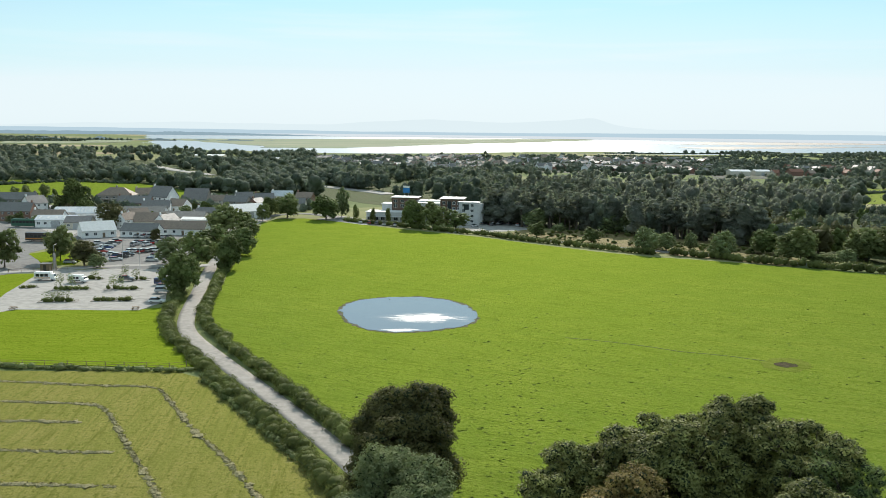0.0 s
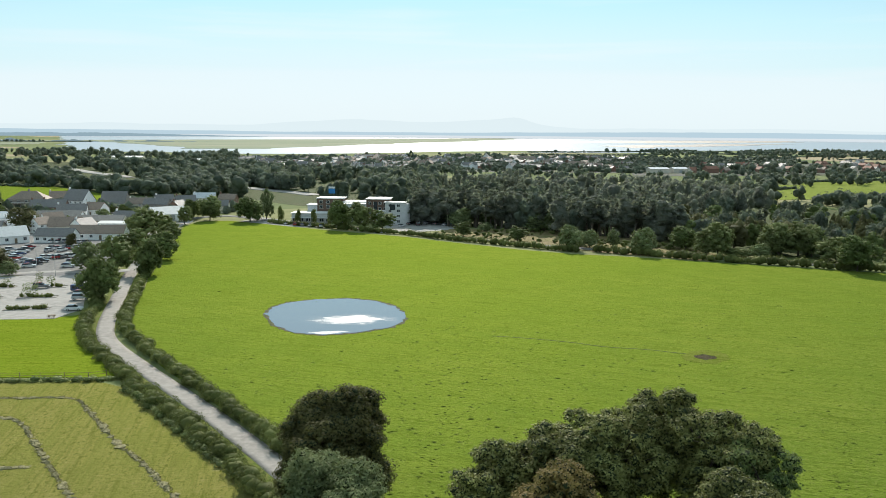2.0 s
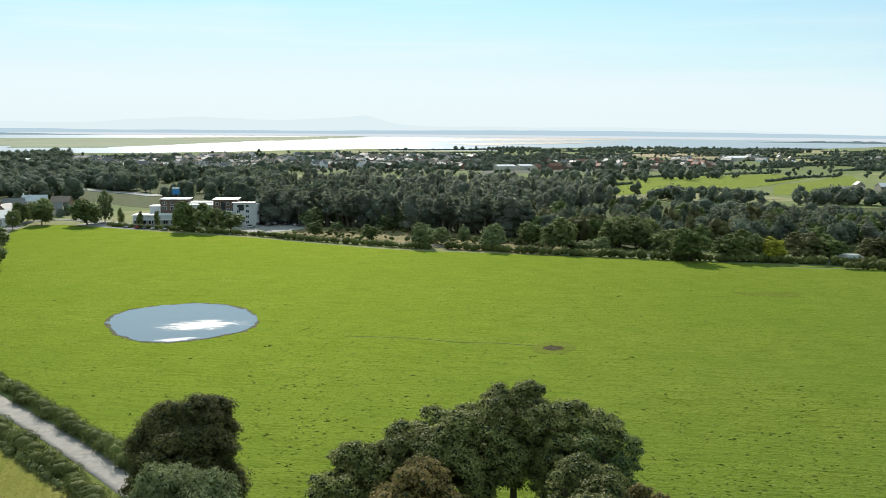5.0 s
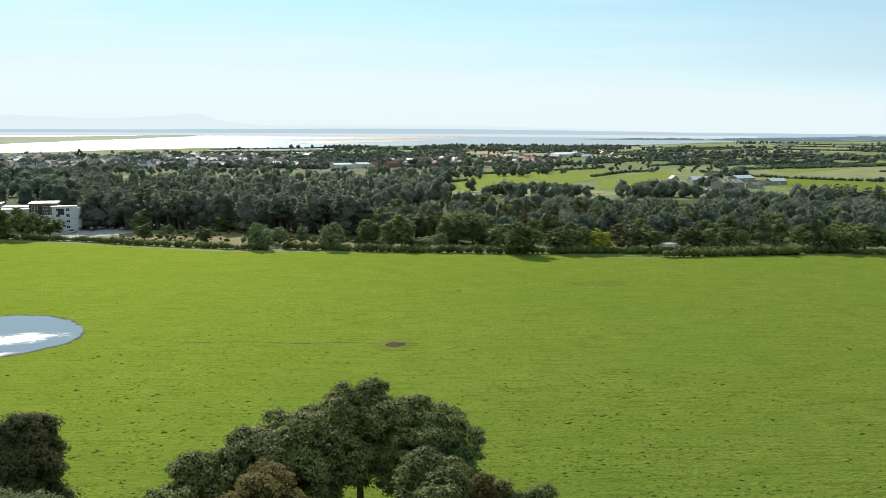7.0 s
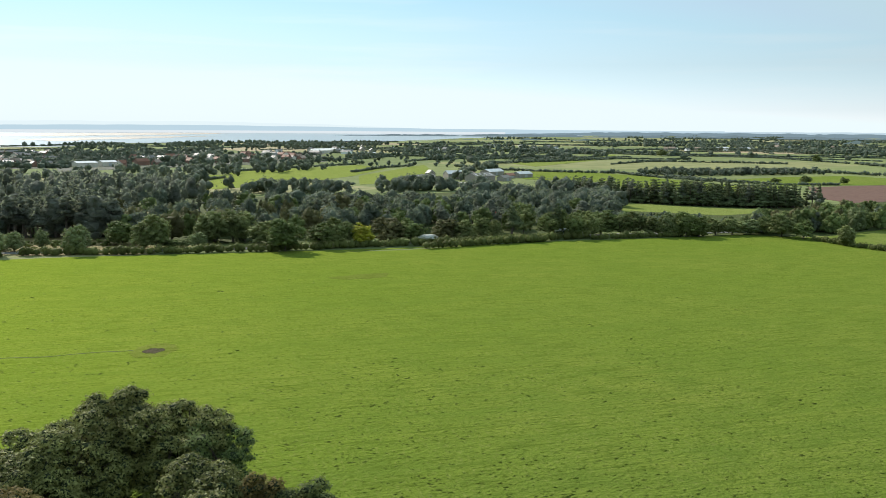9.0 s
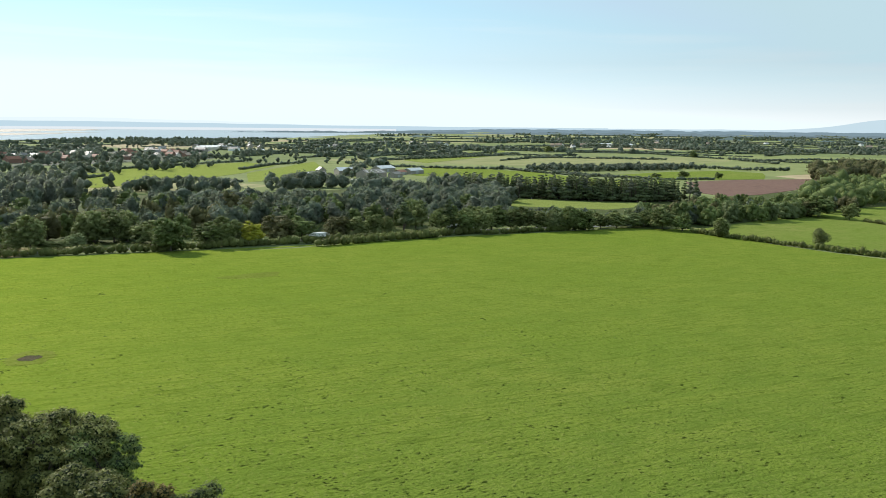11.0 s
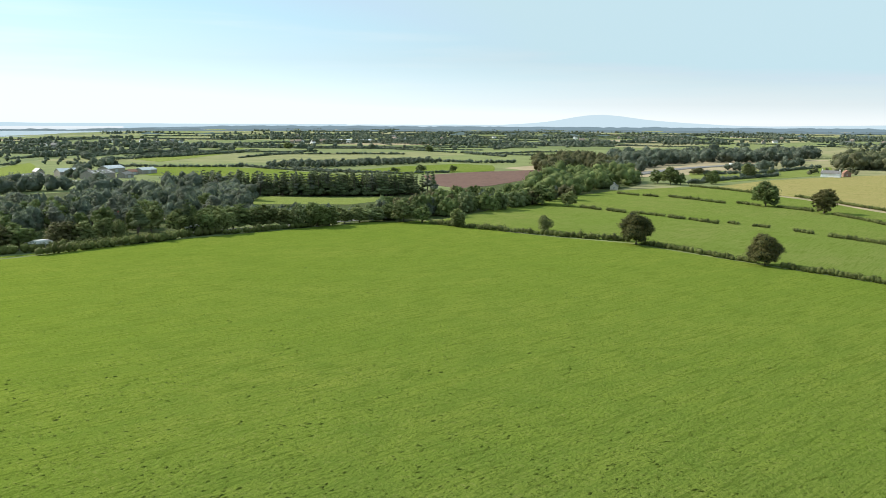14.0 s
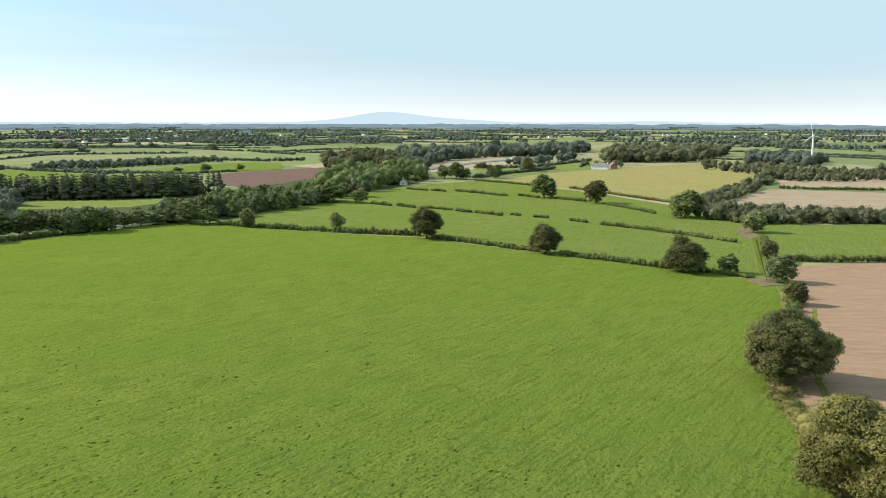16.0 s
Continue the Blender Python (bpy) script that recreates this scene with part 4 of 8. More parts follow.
for key, x, y, h, w in (
        ("oak", -77.9, 426.4, 12, 10.4), ("oak_b", -57.5, 420.6, 11.5, 13), ("oak_b", -12.1, 388.6, 12.7, 10.4), ("oak", -3.5, 384.9, 12.4, 10.8), ("round", 6.3, 385.9, 9.1, 10.3), ("oak_b", 160.7, 264.4, 11.4, 11.2),
        ("round", 175.7, 264.5, 9.5, 10.2), ("oak", 183.5, 262.8, 10.7, 10.7), ("yellow", 190.5, 258.3, 8.7, 7.7), ("rust", 203.3, 257.8, 10.4, 11), ("round", 211.3, 254.5, 9.5, 9.8), ("rust", 224.5, 249, 9.1, 9),
        ("oak", 230.5, 244.8, 8.4, 9.9), ("ash", 243.3, 239.5, 8, 7.3), ("pine", 249.8, 236.8, 13.6, 10.6), ("round_b", 237.6, 241.9, 9.3, 6.8), ("oak_b", 266.2, 230, 9.8, 10.4), ("pine", 269.2, 228.7, 14.1, 8),
        ("oak_b", 278.5, 224.8, 9.4, 11), ("round", 289.2, 222, 10.5, 12.2), ("round", 40.5, 359.6, 6.8, 6.3), ("round", 61.1, 343.6, 6.5, 7), ("willow", 76.8, 317.7, 10.2, 7.9), ("willow", 84.5, 333.9, 5.5, 3.9),
        ("willow", 86.3, 324.2, 7.5, 6.7), ("willow", 95.8, 324.4, 7.3, 4.3), ("willow", 102.2, 306.5, 10.5, 8.2), ("oak_b", 121.7, 315.7, 8.9, 10.4), ("oak", 128.3, 300, 12.4, 11.4), ("round_b", 124.2, 301.3, 9.1, 7.9),
        ("willow", 141, 293.5, 5.9, 6.5), ("willow", 43.2, 395.8, 9.6, 9.6), ("round_b", 51.3, 403.3, 10.3, 7.6), ("willow", 57.3, 401.1, 7.8, 7), ("willow", 75.3, 379.2, 8.5, 9.3), ("willow", 82.7, 375.2, 8.9, 8.2),
        ("rust", 91, 371.3, 10.1, 11.8), ("ash_b", 36.1, 410, 12.1, 4.4), ("ash_b", 23.2, 409.4, 10.4, 4.4), ("willow", 52.5, 378.3, 4.3, 5.1), ("round_b", 152.4, 301.9, 12.5, 11.3), ("oak", 158.5, 299.2, 12.4, 11.8),
        ("round_b", 162.4, 296.6, 11.9, 9.1), ("oak", 147.8, 299, 10.9, 8.9), ("oak", 164.5, 283.7, 9.1, 12.5), ("round_b", 132, 298.7, 3.3, 7.4), ("round_b", 136, 297.4, 3.1, 6.6)):
    stand(key, x, y, h, w, ROADSIDE, "trees along the road")
for i, (x, y, h, w) in enumerate((
        (295.7, 216.5, 9, 8.8), (301.4, 212.4, 9.6, 9.9), (304.2, 206.5, 8.5, 8.9), (308.4, 202.3, 10.4, 8.4), (313, 196.1, 10.1, 10.9), (317.3, 192.4, 8.3, 8.4),
        (327, 190.5, 6.9, 8.6), (333.5, 186.5, 7.2, 7.7), (340.2, 182.8, 7.1, 8.8), (347.1, 179.2, 7, 7.8), (271.5, 221.9, 9.6, 7.5), (278.4, 218.5, 9.7, 8.1), (266.3, 245.2, 13.4, 9.7))):
    stand(("round", "oak", "round_b", "willow", "oak_b")[i % 5], x, y, h, w, ROADSIDE, "trees along the road")
VILLAGE = "beside the lane by the car parks"
for key, x, y, h, w in (
        ("oak_b", -69.5, 225.8, 11.1, 8.9), ("round", -77.2, 266.3, 12.6, 10.1), ("oak_b", -67.9, 267, 10.5, 8.2), ("round", -83.2, 307.5, 9.7, 9.4), ("oak_b", -71.4, 298.6, 9.5, 9.5), ("round_b", -88.9, 348.2, 13.5, 11.1),
        ("oak", -97.3, 367, 9.4, 9.1), ("oak", -79, 345.4, 7.9, 8.5), ("round", -88.2, 372.1, 10, 8.7), ("willow", -89.1, 276.8, 9.7, 7.4), ("oak", -127.3, 281.2, 11.8, 8.7), ("rust", -115.6, 272.5, 8.8, 8.3), ("willow", -109.5, 267.3, 4.9, 4.7),
        ("round_b", -138.4, 266.3, 12.6, 7.3), ("rust", -147.3, 379.1, 11.2, 10.9), ("oak_b", -192.9, 448.1, 16.7, 11.7), ("round", -199.7, 447.2, 8.6, 7.8), ("round", -185.9, 442.7, 8.9, 8.3), ("round", -264, 565.9, 5.3, 6.7), ("ash", -269.6, 550.1, 6.6, 5.7),
        ("round", -276, 549.1, 5.5, 4.9), ("oak", -86.8, 442.6, 8.9, 7.8), ("rust", -111.4, 328.5, 5.8, 3.3), ("oak", -94.1, 311.1, 5, 5.7), ("ash_b", -210.9, 559.3, 4.5, 4.8), ("round_b", -86.6, 409.5, 8.8, 5.6),
        ("ash_b", -42.5, 419.6, 7.9, 3.4), ("ash_b", -33.4, 410.2, 7.1, 3.3), ("ash_b", -25.7, 406.1, 7.6, 3.3), ("ash_b", -17.9, 402, 7.5, 3.2), ("willow", -51, 432.3, 15.9, 6.4),
        ("ash", -261, 519.6, 6.2, 4.6), ("ash", -256.5, 524.6, 7.3, 6.2), ("round", -253.5, 529.5, 4.2, 3.9), ("ash", -247.6, 530.3, 8.4, 6.2), ("ash_b", -242, 531.2, 5.6, 3.9), ("round_b", -203.5, 453.1, 8.1, 5.3),
        ("round", -194.9, 474.4, 6.6, 6.2), ("rust", -189.9, 430.3, 5.7, 5), ("willow", -198.3, 389.9, 3.9, 4.1), ("round", -195.7, 392.6, 5.3, 3.5), ("oak", -184.7, 384.3, 4.1, 4), ("rust", -187.9, 398.3, 4.3, 3.5),
        ("round", -189.4, 530.1, 4.9, 3.7), ("oak", -160.7, 458.5, 3.4, 3.9), ("round_b", -174.7, 477.1, 3.8, 4.1), ("oak", -145.4, 460.4, 6.1, 4.5), ("willow", -126.9, 420.8, 6.8, 6.5), ("oak_b", -118.8, 427.3, 7.7, 5.3),
        ("round", -134.5, 461.8, 4.9, 3.2), ("willow", -108.3, 422.9, 8.5, 6.4), ("ash_b", -141.3, 413.8, 3.9, 2.3), ("round", -130.1, 404.7, 3.3, 2.8), ("round", -153, 423.3, 3.7, 3), ("oak", -98.2, 393.5, 6.9, 5.4), ("oak_b", -87.4, 430.9, 9.8, 7.6)):
    stand(key, x, y, h, w, VILLAGE, "village trees")


# -- the wood between the road and the town --
def scatter(poly, count, seed, far_bias=3.0):
    """Places inside a polygon of the plan, thinning with the distance as a wood's visible trees do."""
    rng = random.Random(seed)
    q = [(math.atan2(x, y), 1 / math.hypot(x, y)) for x, y in poly]
    b0, b1 = min(p[0] for p in q), max(p[0] for p in q)
    s0, s1 = min(p[1] for p in q), max(p[1] for p in q)
    out, tries = [], 0
    while len(out) < count and tries < count * 60:
        tries += 1
        b, s = rng.uniform(b0, b1), rng.uniform(s0, s1)
        if inside(b, s, q):
            out.append((math.sin(b) / s, math.cos(b) / s, rng))
    return out


# the service road through the pines
SERVICE = curved([(20, 492), (56.2, 484), (81.8, 481), (99, 477), (110.2, 461.5), (124.1, 432.7), (138, 409), (157.4, 390), (178.8, 376.6), (215, 352), (250, 325)])


def off_road(x, y):
    return min(math.hypot(x - q[0], y - q[1]) for q in SERVICE) > 6.0


def wood(poly, count, seed, keys, h0, h1, label):
    """A wood of joined trees that nobody could count."""
    sets, counts = {}, {}
    for x, y, rng in scatter(poly, count, seed):
        if not off_road(x, y):
            continue
        key = rng.choice(keys)
        (trunk, crown), mh, mw = MODELS[key]
        h = rng.uniform(h0, h1)
        w = h * rng.uniform(0.55, 0.9) * (0.75 if "pine" in key else 1.0)
        m = np.array(pose(x, y, 0, 0, 0, rng.uniform(0, 360)) @ Matrix.Diagonal((w / mw, w / mw, h / mh, 1)))
        for me in (trunk, crown):
            v = np.empty(len(me.vertices) * 3)
            me.vertices.foreach_get("co", v)
            v = v.reshape(-1, 3) @ m[:3, :3].T + m[:3, 3]
            slot = me.materials[0]
            at = counts.get(slot, 0)
            sets.setdefault(slot, ([], []))
            sets[slot][0].append(v)
            sets[slot][1].extend([[i + at for i in p.vertices] for p in me.polygons])
            counts[slot] = at + len(v)
    for slot, (v, f) in sets.items():
        tagged(new("trees", mesh_of("trees", np.concatenate(v).tolist(), f, slot)), label, "wood", kind="stuff")


BELT = [(21.2, 411.7), (61.4, 386.2), (121.4, 339.9), (162.4, 436.3), (79.9, 564.5), (31.7, 596.7)]
wood([(20.8, 404.9), (60.7, 381.9), (108.8, 347.2), (126.7, 333.6), (132.3, 348.5), (115, 366.9), (64.3, 404.3), (22.2, 428.7)], 85, 4, ("tall_pine", "tall_pine_b", "tall_pine", "spire"), 14, 18, "row of tall dark pines with bare trunks beyond the road")
wood(BELT, 190, 5, ("tall_pine", "tall_pine_b", "spire", "far_oak", "tall_pine"), 12, 16, "mixed wood of pines and broadleaf trees beyond the road")
wood([(125.2, 336.3), (141.8, 304.2), (171.1, 292.1), (222.5, 286.3), (272.9, 351.7), (238.1, 407.1), (169.4, 455.1)], 135, 6, ("tall_pine", "far_oak", "far_oak_b", "far_rust", "tall_pine_b", "far_oak"), 9, 13, "mixed wood of pines and broadleaf trees beyond the road")
wood([(216.8, 278.9), (315.5, 232.5), (364.2, 269), (328.6, 329.8), (282, 363.5)], 140, 7, ("far_oak", "far_oak_b", "far_oak", "tall_pine", "spire"), 8, 12, "mixed wood of pines and broadleaf trees beyond the road")
wood([(301, 244), (310.4, 230.9), (350.1, 174.1), (360.2, 179), (323.8, 240.7), (313.7, 254.1)], 55, 8, ("far_oak_b", "far_willow", "far_oak", "far_oak_b"), 5.5, 8, "thicket of young trees beside the road")
wood([(346.4, 182.9), (370.7, 159), (414.1, 146.9), (465.2, 124.9), (500.7, 134.4), (457.2, 168.8), (421.5, 186.8), (380.3, 200.5)], 75, 9, ("far_oak_b", "far_oak_b", "far_willow", "far_oak", "far_rust", "far_oak_b"), 7, 11, "mixed broadleaf wood by the field corner")
wood([(412.5, 339.7), (431.3, 291.4), (449.3, 250.3), (478, 215.2), (496.8, 222.9), (469.5, 261.5), (450.3, 304.1), (433.4, 356.7)], 185, 10, ("dense_pine", "dense_pine", "dense_pine", "tall_pine"), 12, 15, "dark pine plantation beyond the clearing")


wood([(474.7, 212), (494, 193.1), (570.3, 181.4), (503.8, 162.1), (463.7, 171.2), (433, 191.9)], 40, 12, ("far_oak_b", "far_oak_b", "far_willow"), 4, 7, "young trees below the red field")


def floor_under(poly, z=0.09):
    sheet("wood_floor", poly, z, WOOD_FLOOR, "dark woodland floor of litter and undergrowth", "ground", 25, 6)


for k, poly in enumerate(([(14.5, 419.2), (61.4, 386.2), (122.7, 343.6), (142.5, 300.3), (186.6, 275), (306, 225.4), (526.2, 390.6), (400.1, 427.4), (311.3, 460.3), (246.2, 493.8), (248.8, 695.6), (112.9, 792.8), (30.5, 819.2)], [(-381.3, 666.6), (-244.2, 678.6), (-177.4, 590.3), (-83.4, 564.4), (22.2, 426.8), (33.7, 428.1), (67.3, 867.6), (-87.6, 925.4), (-364.3, 1141.2), (-666.9, 1170)],
                          [(294.2, 243.5), (310.8, 228.6), (344.3, 171.2), (369, 155.5), (411.4, 146), (471.9, 126.7), (633.9, 117.1), (860.4, 170.8), (842.7, 261.6), (636.3, 206.8), (528.7, 218.2), (508.6, 228.9), (489.1, 242.3), (443, 364.5)])):
    floor_under(poly, 0.02 + 0.012 * k)
ribbon("service_road", SERVICE, 7.5, 0.12, TARMAC, "pale service road through the pine wood")


# strips without trees in front of the motorway and the bridge approach
CLEARED = ([(-365, 1030), (-200, 785), (-160, 640), (-196, 640), (-270, 790), (-385, 985)], [(-128, 706), (-32, 592), (-28, 512), (-62, 512)])


def bunched(poly, count, seed, low=False):
    """Places that draw together into clumps with gaps between them."""
    spots = scatter(poly, count if low else count * 2, seed)
    if not low:
        spots.sort(key=lambda q: -noise.noise((q[0] / 45, q[1] / 45, seed)) - 0.35 * noise.noise((q[0] / 13, q[1] / 13, seed + 5)))
    return [q for q in spots[:count] if not any(inside(q[0], q[1], cut) for cut in CLEARED)]


def distant(name, poly, count, seed, h0, h1, label, leaves, wide=(0.7, 1.2), sprays=78, taper=0.0, even=False):
    """A far wood: joined crowns of sprays over twiggy hearts, on short trunks."""
    clumps(name, [(x, y, r.uniform(h0, h1) * (1.3 if r.random() < 0.1 else 1.0), r) for x, y, r in bunched(poly, count, seed, even or h1 <= 7)], seed, label, leaves, wide, sprays, taper)


def clumps(name, spots, seed, label, leaves, wide=(0.7, 1.2), sprays=78, taper=0.0):
    rng = np.random.default_rng(seed)
    bv, bf = ICO
    verts, faces, at = [], [], 0
    for x, y, h, r in spots:
        w = h * r.uniform(*wide)
        for k in range(3):
            c = np.array([x + w * r.uniform(-0.25, 0.25), y + w * r.uniform(-0.25, 0.25), h * ((0.26, 0.45, 0.64) if not taper else (0.3, 0.52, 0.76))[k]])
            rad = np.array([w * 0.40, w * 0.40, h * 0.34]) * r.uniform(0.75, 1.0)
            if taper:
                rad = rad * np.array([1 - taper * k, 1 - taper * k, 0.85]) * 1.15
                c[:2] = (c[:2] - (x, y)) * 0.35 + (x, y)
            elif k == 1:
                rad = rad * 1.1
            verts.append(c + bv * rad * 0.85 * (1 + 0.17 * rng.normal(size=(len(bv), 1))))
            faces += (bf + at).tolist()
            at += len(bv)
            d = unit(rng.normal(size=(sprays // 3, 3)))
            d[:, 2] = np.abs(d[:, 2]) * 1.2 - 0.35
            d = unit(d)
            v = leaf_blades(rng, c + d * rad * rng.uniform(0.9, 1.12, len(d))[:, None], d + 0.6 * rng.normal(size=d.shape), h * 0.058)
            verts.append(v)
            faces += (np.arange(len(v)).reshape(-1, 3) + at).tolist()
            at += len(v)
        s = h * 0.02
        verts.append(np.array([(x + s, y + s, 0), (x - s, y + s, 0), (x - s, y - s, 0), (x + s, y - s, 0), (x, y, h * 0.6)]))
        faces += [[at, at + 1, at + 4], [at + 1, at + 2, at + 4], [at + 2, at + 3, at + 4], [at + 3, at, at + 4]]
        at += 5
    tagged(new(name, mesh_of(name, np.concatenate(verts).tolist(), faces, leaves, True)), label, "wood", kind="stuff")


def lumps(name, spots, seed, label, leaves, category="wood"):
    """Low rounded masses of foliage far off, in (x, y, height, width, direction, length), overlapping into banks."""
    rng = np.random.default_rng(seed)
    bv, bf = ICO
    verts, faces, at = [], [], 0
    for x, y, h, w, a, ln in spots:
        rot = np.array([[math.cos(a), math.sin(a), 0], [-math.sin(a), math.cos(a), 0], [0, 0, 1]])
        c, rad = np.array([x, y, h * 0.42]), np.array([ln * 0.5, w * 0.5, h * 0.55])
        verts.append(c + (bv * rad * (1 + 0.24 * rng.normal(size=(len(bv), 1)))) @ rot)
        faces += (bf + at).tolist()
        at += len(bv)
        d = unit(rng.normal(size=(7, 3)))
        d[:, 2] = np.abs(d[:, 2]) - 0.2
        v = leaf_blades(rng, c + (d * rad) @ rot, d + 0.5 * rng.normal(size=d.shape), h * 0.16)
        verts.append(v)
        faces += (np.arange(len(v)).reshape(-1, 3) + at).tolist()
        at += len(v)
    tagged(new(name, mesh_of(name, np.concatenate(verts).tolist(), faces, leaves)), label, category, kind="stuff")


def tree_rows(poly, count, seed, label, leaves, reach=(120, 420), copses=0):
    """Continuous hedges with single trees along the far field edges, and copses between them."""
    spots = []
    for x, y, r in scatter(poly, count, seed):
        k = max(1, math.hypot(x, y) / 1500)
        a = radians(r.choice((25, 25, 115, 40, 100)) + r.uniform(-8, 8))
        ln = r.uniform(*reach) * k
        step = 7.5 * k
        bend = r.uniform(-0.15, 0.15)
        low = r.uniform(1.8, 3.2)
        for i in range(int(ln / step)):
            t = i * step - ln / 2
            aa = a + bend * t / ln * 4
            px, py = x + math.cos(aa) * t + r.uniform(-1, 1), y + math.sin(aa) * t + r.uniform(-1, 1)
            if r.random() < 0.12:
                h = r.uniform(5, 10)
                spots.append((px, py, h, h * r.uniform(0.8, 1.2), aa, h * r.uniform(0.9, 1.4)))
            h = low * r.uniform(0.8, 1.25) * (k ** 0.4)
            spots.append((px, py, h, h * 1.3, aa, step * 1.35))
    for x, y, r in scatter(poly, copses, seed + 500):
        k = max(1, math.hypot(x, y) / 1500)
        a = radians(r.choice((25, 40, 115, 10)))
        la, lb = r.uniform(25, 90) * k, r.uniform(8, 18) * k
        for _ in range(int(10 + la * lb / 70 / k)):
            u, v = r.uniform(-1, 1), r.uniform(-1, 1)
            h = r.uniform(5, 9)
            spots.append((x + math.cos(a) * u * la - math.sin(a) * v * lb, y + math.sin(a) * u * la + math.cos(a) * v * lb, h, h * r.uniform(0.8, 1.2), r.uniform(0, 6), h * r.uniform(0.8, 1.3)))
    lumps("tree_rows", spots, seed, label, leaves)


def garden_trees(poly, count, seed, label, h0=3.0, h1=8.0):
    """Rounded garden trees and shrubberies that fill the gaps between the houses of the town."""
    spots = []
    for x, y, r in scatter(poly, count, seed):
        for _ in range(r.randrange(1, 4)):
            h = r.uniform(h0, h1)
            spots.append((x + r.uniform(-8, 8), y + r.uniform(-8, 8), h, h * r.uniform(0.8, 1.3), r.uniform(0, 6), h * r.uniform(0.9, 1.6)))
    lumps("garden_trees", spots, seed, label, HAZED_LEAF)


distant("wood", [(-373.3, 668.2), (-244.2, 678.6), (-177.4, 590.3), (-83.4, 564.4), (-57.7, 609.9), (-84.1, 889.2), (-160.5, 1088.5), (-376.8, 1180.6), (-689.5, 1238.5)], 950, 11, 9, 13, "dense dark mixed wood behind the village", HAZED_LEAF, (0.8, 1.25), 60, even=True)
distant("wood", [(-85.6, 578.8), (26.8, 519), (38, 483.6), (61.2, 787.3), (-45.1, 821.8), (-129.6, 878.3)], 420, 12, 9, 13, "dark mixed wood behind the white building", HAZED_LEAF, (0.65, 1.0), 84, 0.08)
distant("wood", [(15.2, 602.7), (78.6, 555.6), (156.7, 438.5), (221.3, 458.9), (242.8, 495.1), (266, 640), (200, 705), (118, 745), (20, 760)], 560, 13, 8.5, 11.5, "dense mixed wood of conifers between road and town", HAZED_PINE, (0.6, 0.95), 66, 0.1)
distant("wood", [(180, 629.6), (211.8, 506.5), (242.3, 485.9), (314.3, 641.2), (320.7, 766.7), (227.6, 795.8)], 45, 14, 10, 13, "tall dark broadleaf wood", HAZED_LEAF)
distant("wood", [(200.4, 401.7), (246.6, 359.1), (305.8, 329.9), (329.5, 351.4), (271.6, 401.3), (236.2, 429.6)], 110, 15, 7, 10, "wood of mixed trees along the far fields", HAZED_LEAF)
distant("wood", [(258.1, 509.2), (311.3, 460.3), (400.1, 427.4), (424.5, 453.7), (423.5, 493.7), (330, 488.1), (292.4, 558.4)], 60, 16, 8, 12, "wood of broadleaf trees among the fields", HAZED_LEAF)
distant("wood", [(295.2, 680.2), (376.7, 708.3), (501.4, 732.5), (640, 885.6), (568.9, 975), (380.3, 816.8)], 90, 17, 6, 8.5, "wood of broadleaf trees near the town", HAZED_LEAF)
distant("wood", [(286.6, 305.2), (357.8, 264.3), (492.6, 365.3), (477, 398.9), (462.5, 414.1), (418.2, 420.7), (369.6, 394.6)], 190, 18, 8, 13, "belt of mixed woodland", HAZED_LEAF)
distant("wood", [(488.6, 157.3), (526.1, 133.8), (633.9, 117.1), (721.3, 143.2), (704.6, 188.9), (633.4, 187.8), (537.1, 172.8)], 150, 20, 9, 14, "mixed wood by the main road", LEAF_DARK, even=True)
distant("wood", [(746.5, 234.5), (736, 197.3), (758.5, 171.5), (917, 194.6), (1034.8, 277.1), (887.6, 278.6)], 120, 21, 10, 14, "brown-tinged wood by the main road", leaf_material("far_rusty_leaves", (0.10, 0.105, 0.055), (0.175, 0.165, 0.09), (0.135, 0.13, 0.07), 0.45, 0.9, 0.05))
distant("wood", [(850, 165), (965, 140), (1015, 108), (1035, 75), (1085, 36), (1192, -2), (1330, 0), (1270, 75), (1190, 130), (1110, 190), (960, 215)], 330, 22, 12, 15, "row of tall trees along the main road", HAZED_LEAF, even=True)
distant("wood", [(862, 84), (945, 46), (1015, 26), (1035, 14), (1000, 8), (930, 26), (850, 64)], 46, 154, 6, 9, "trees between the field and the main road", HAZED_LEAF, even=True)
distant("wood", [(681.7, 481.5), (716.8, 436.7), (768.5, 420.4), (843.6, 377.2), (890.3, 398), (818.1, 447.4), (769.6, 468.7), (722.3, 505.4)], 230, 23, 5.5, 7, "copse on the ridge among the fields", HAZED_LEAF)
distant("wood", [(920.4, -16.2), (939.4, -113.3), (1125.7, -176.7), (1284.8, -185.7), (1210.1, -31.6)], 270, 24, 11, 15.5, "wood behind the yellow meadow", OLIVE_WOOD, even=True)
distant("wood", [(810.6, -100.5), (736.2, -138.7), (659.6, -148.3), (667.2, -189.5), (685.1, -221.6), (708.9, -282.5), (818.7, -325.6), (782.6, -221.7), (859.4, -156.4), (940.5, -119.2)], 380, 25, 4, 7, "belt of trees behind the stubble fields", OLIVE_WOOD)
distant("wood", [(925.2, -162.5), (870.9, -215.7), (992.6, -257.2), (1096.7, -198.9)], 110, 26, 9, 12, "dark copse near the wind turbine", HAZED_LEAF, even=True)
distant("wood", [(405.9, -49.6), (383.7, -71.1), (394.1, -128.9), (399.8, -161), (418.2, -168.2), (416.9, -136.2), (426.1, -81.3), (467.2, -64.6), (421.7, -57.2)], 330, 27, 3.5, 6.5, "young woodland belt between the fields", OLIVE_WOOD, (0.7, 1.1), 84)
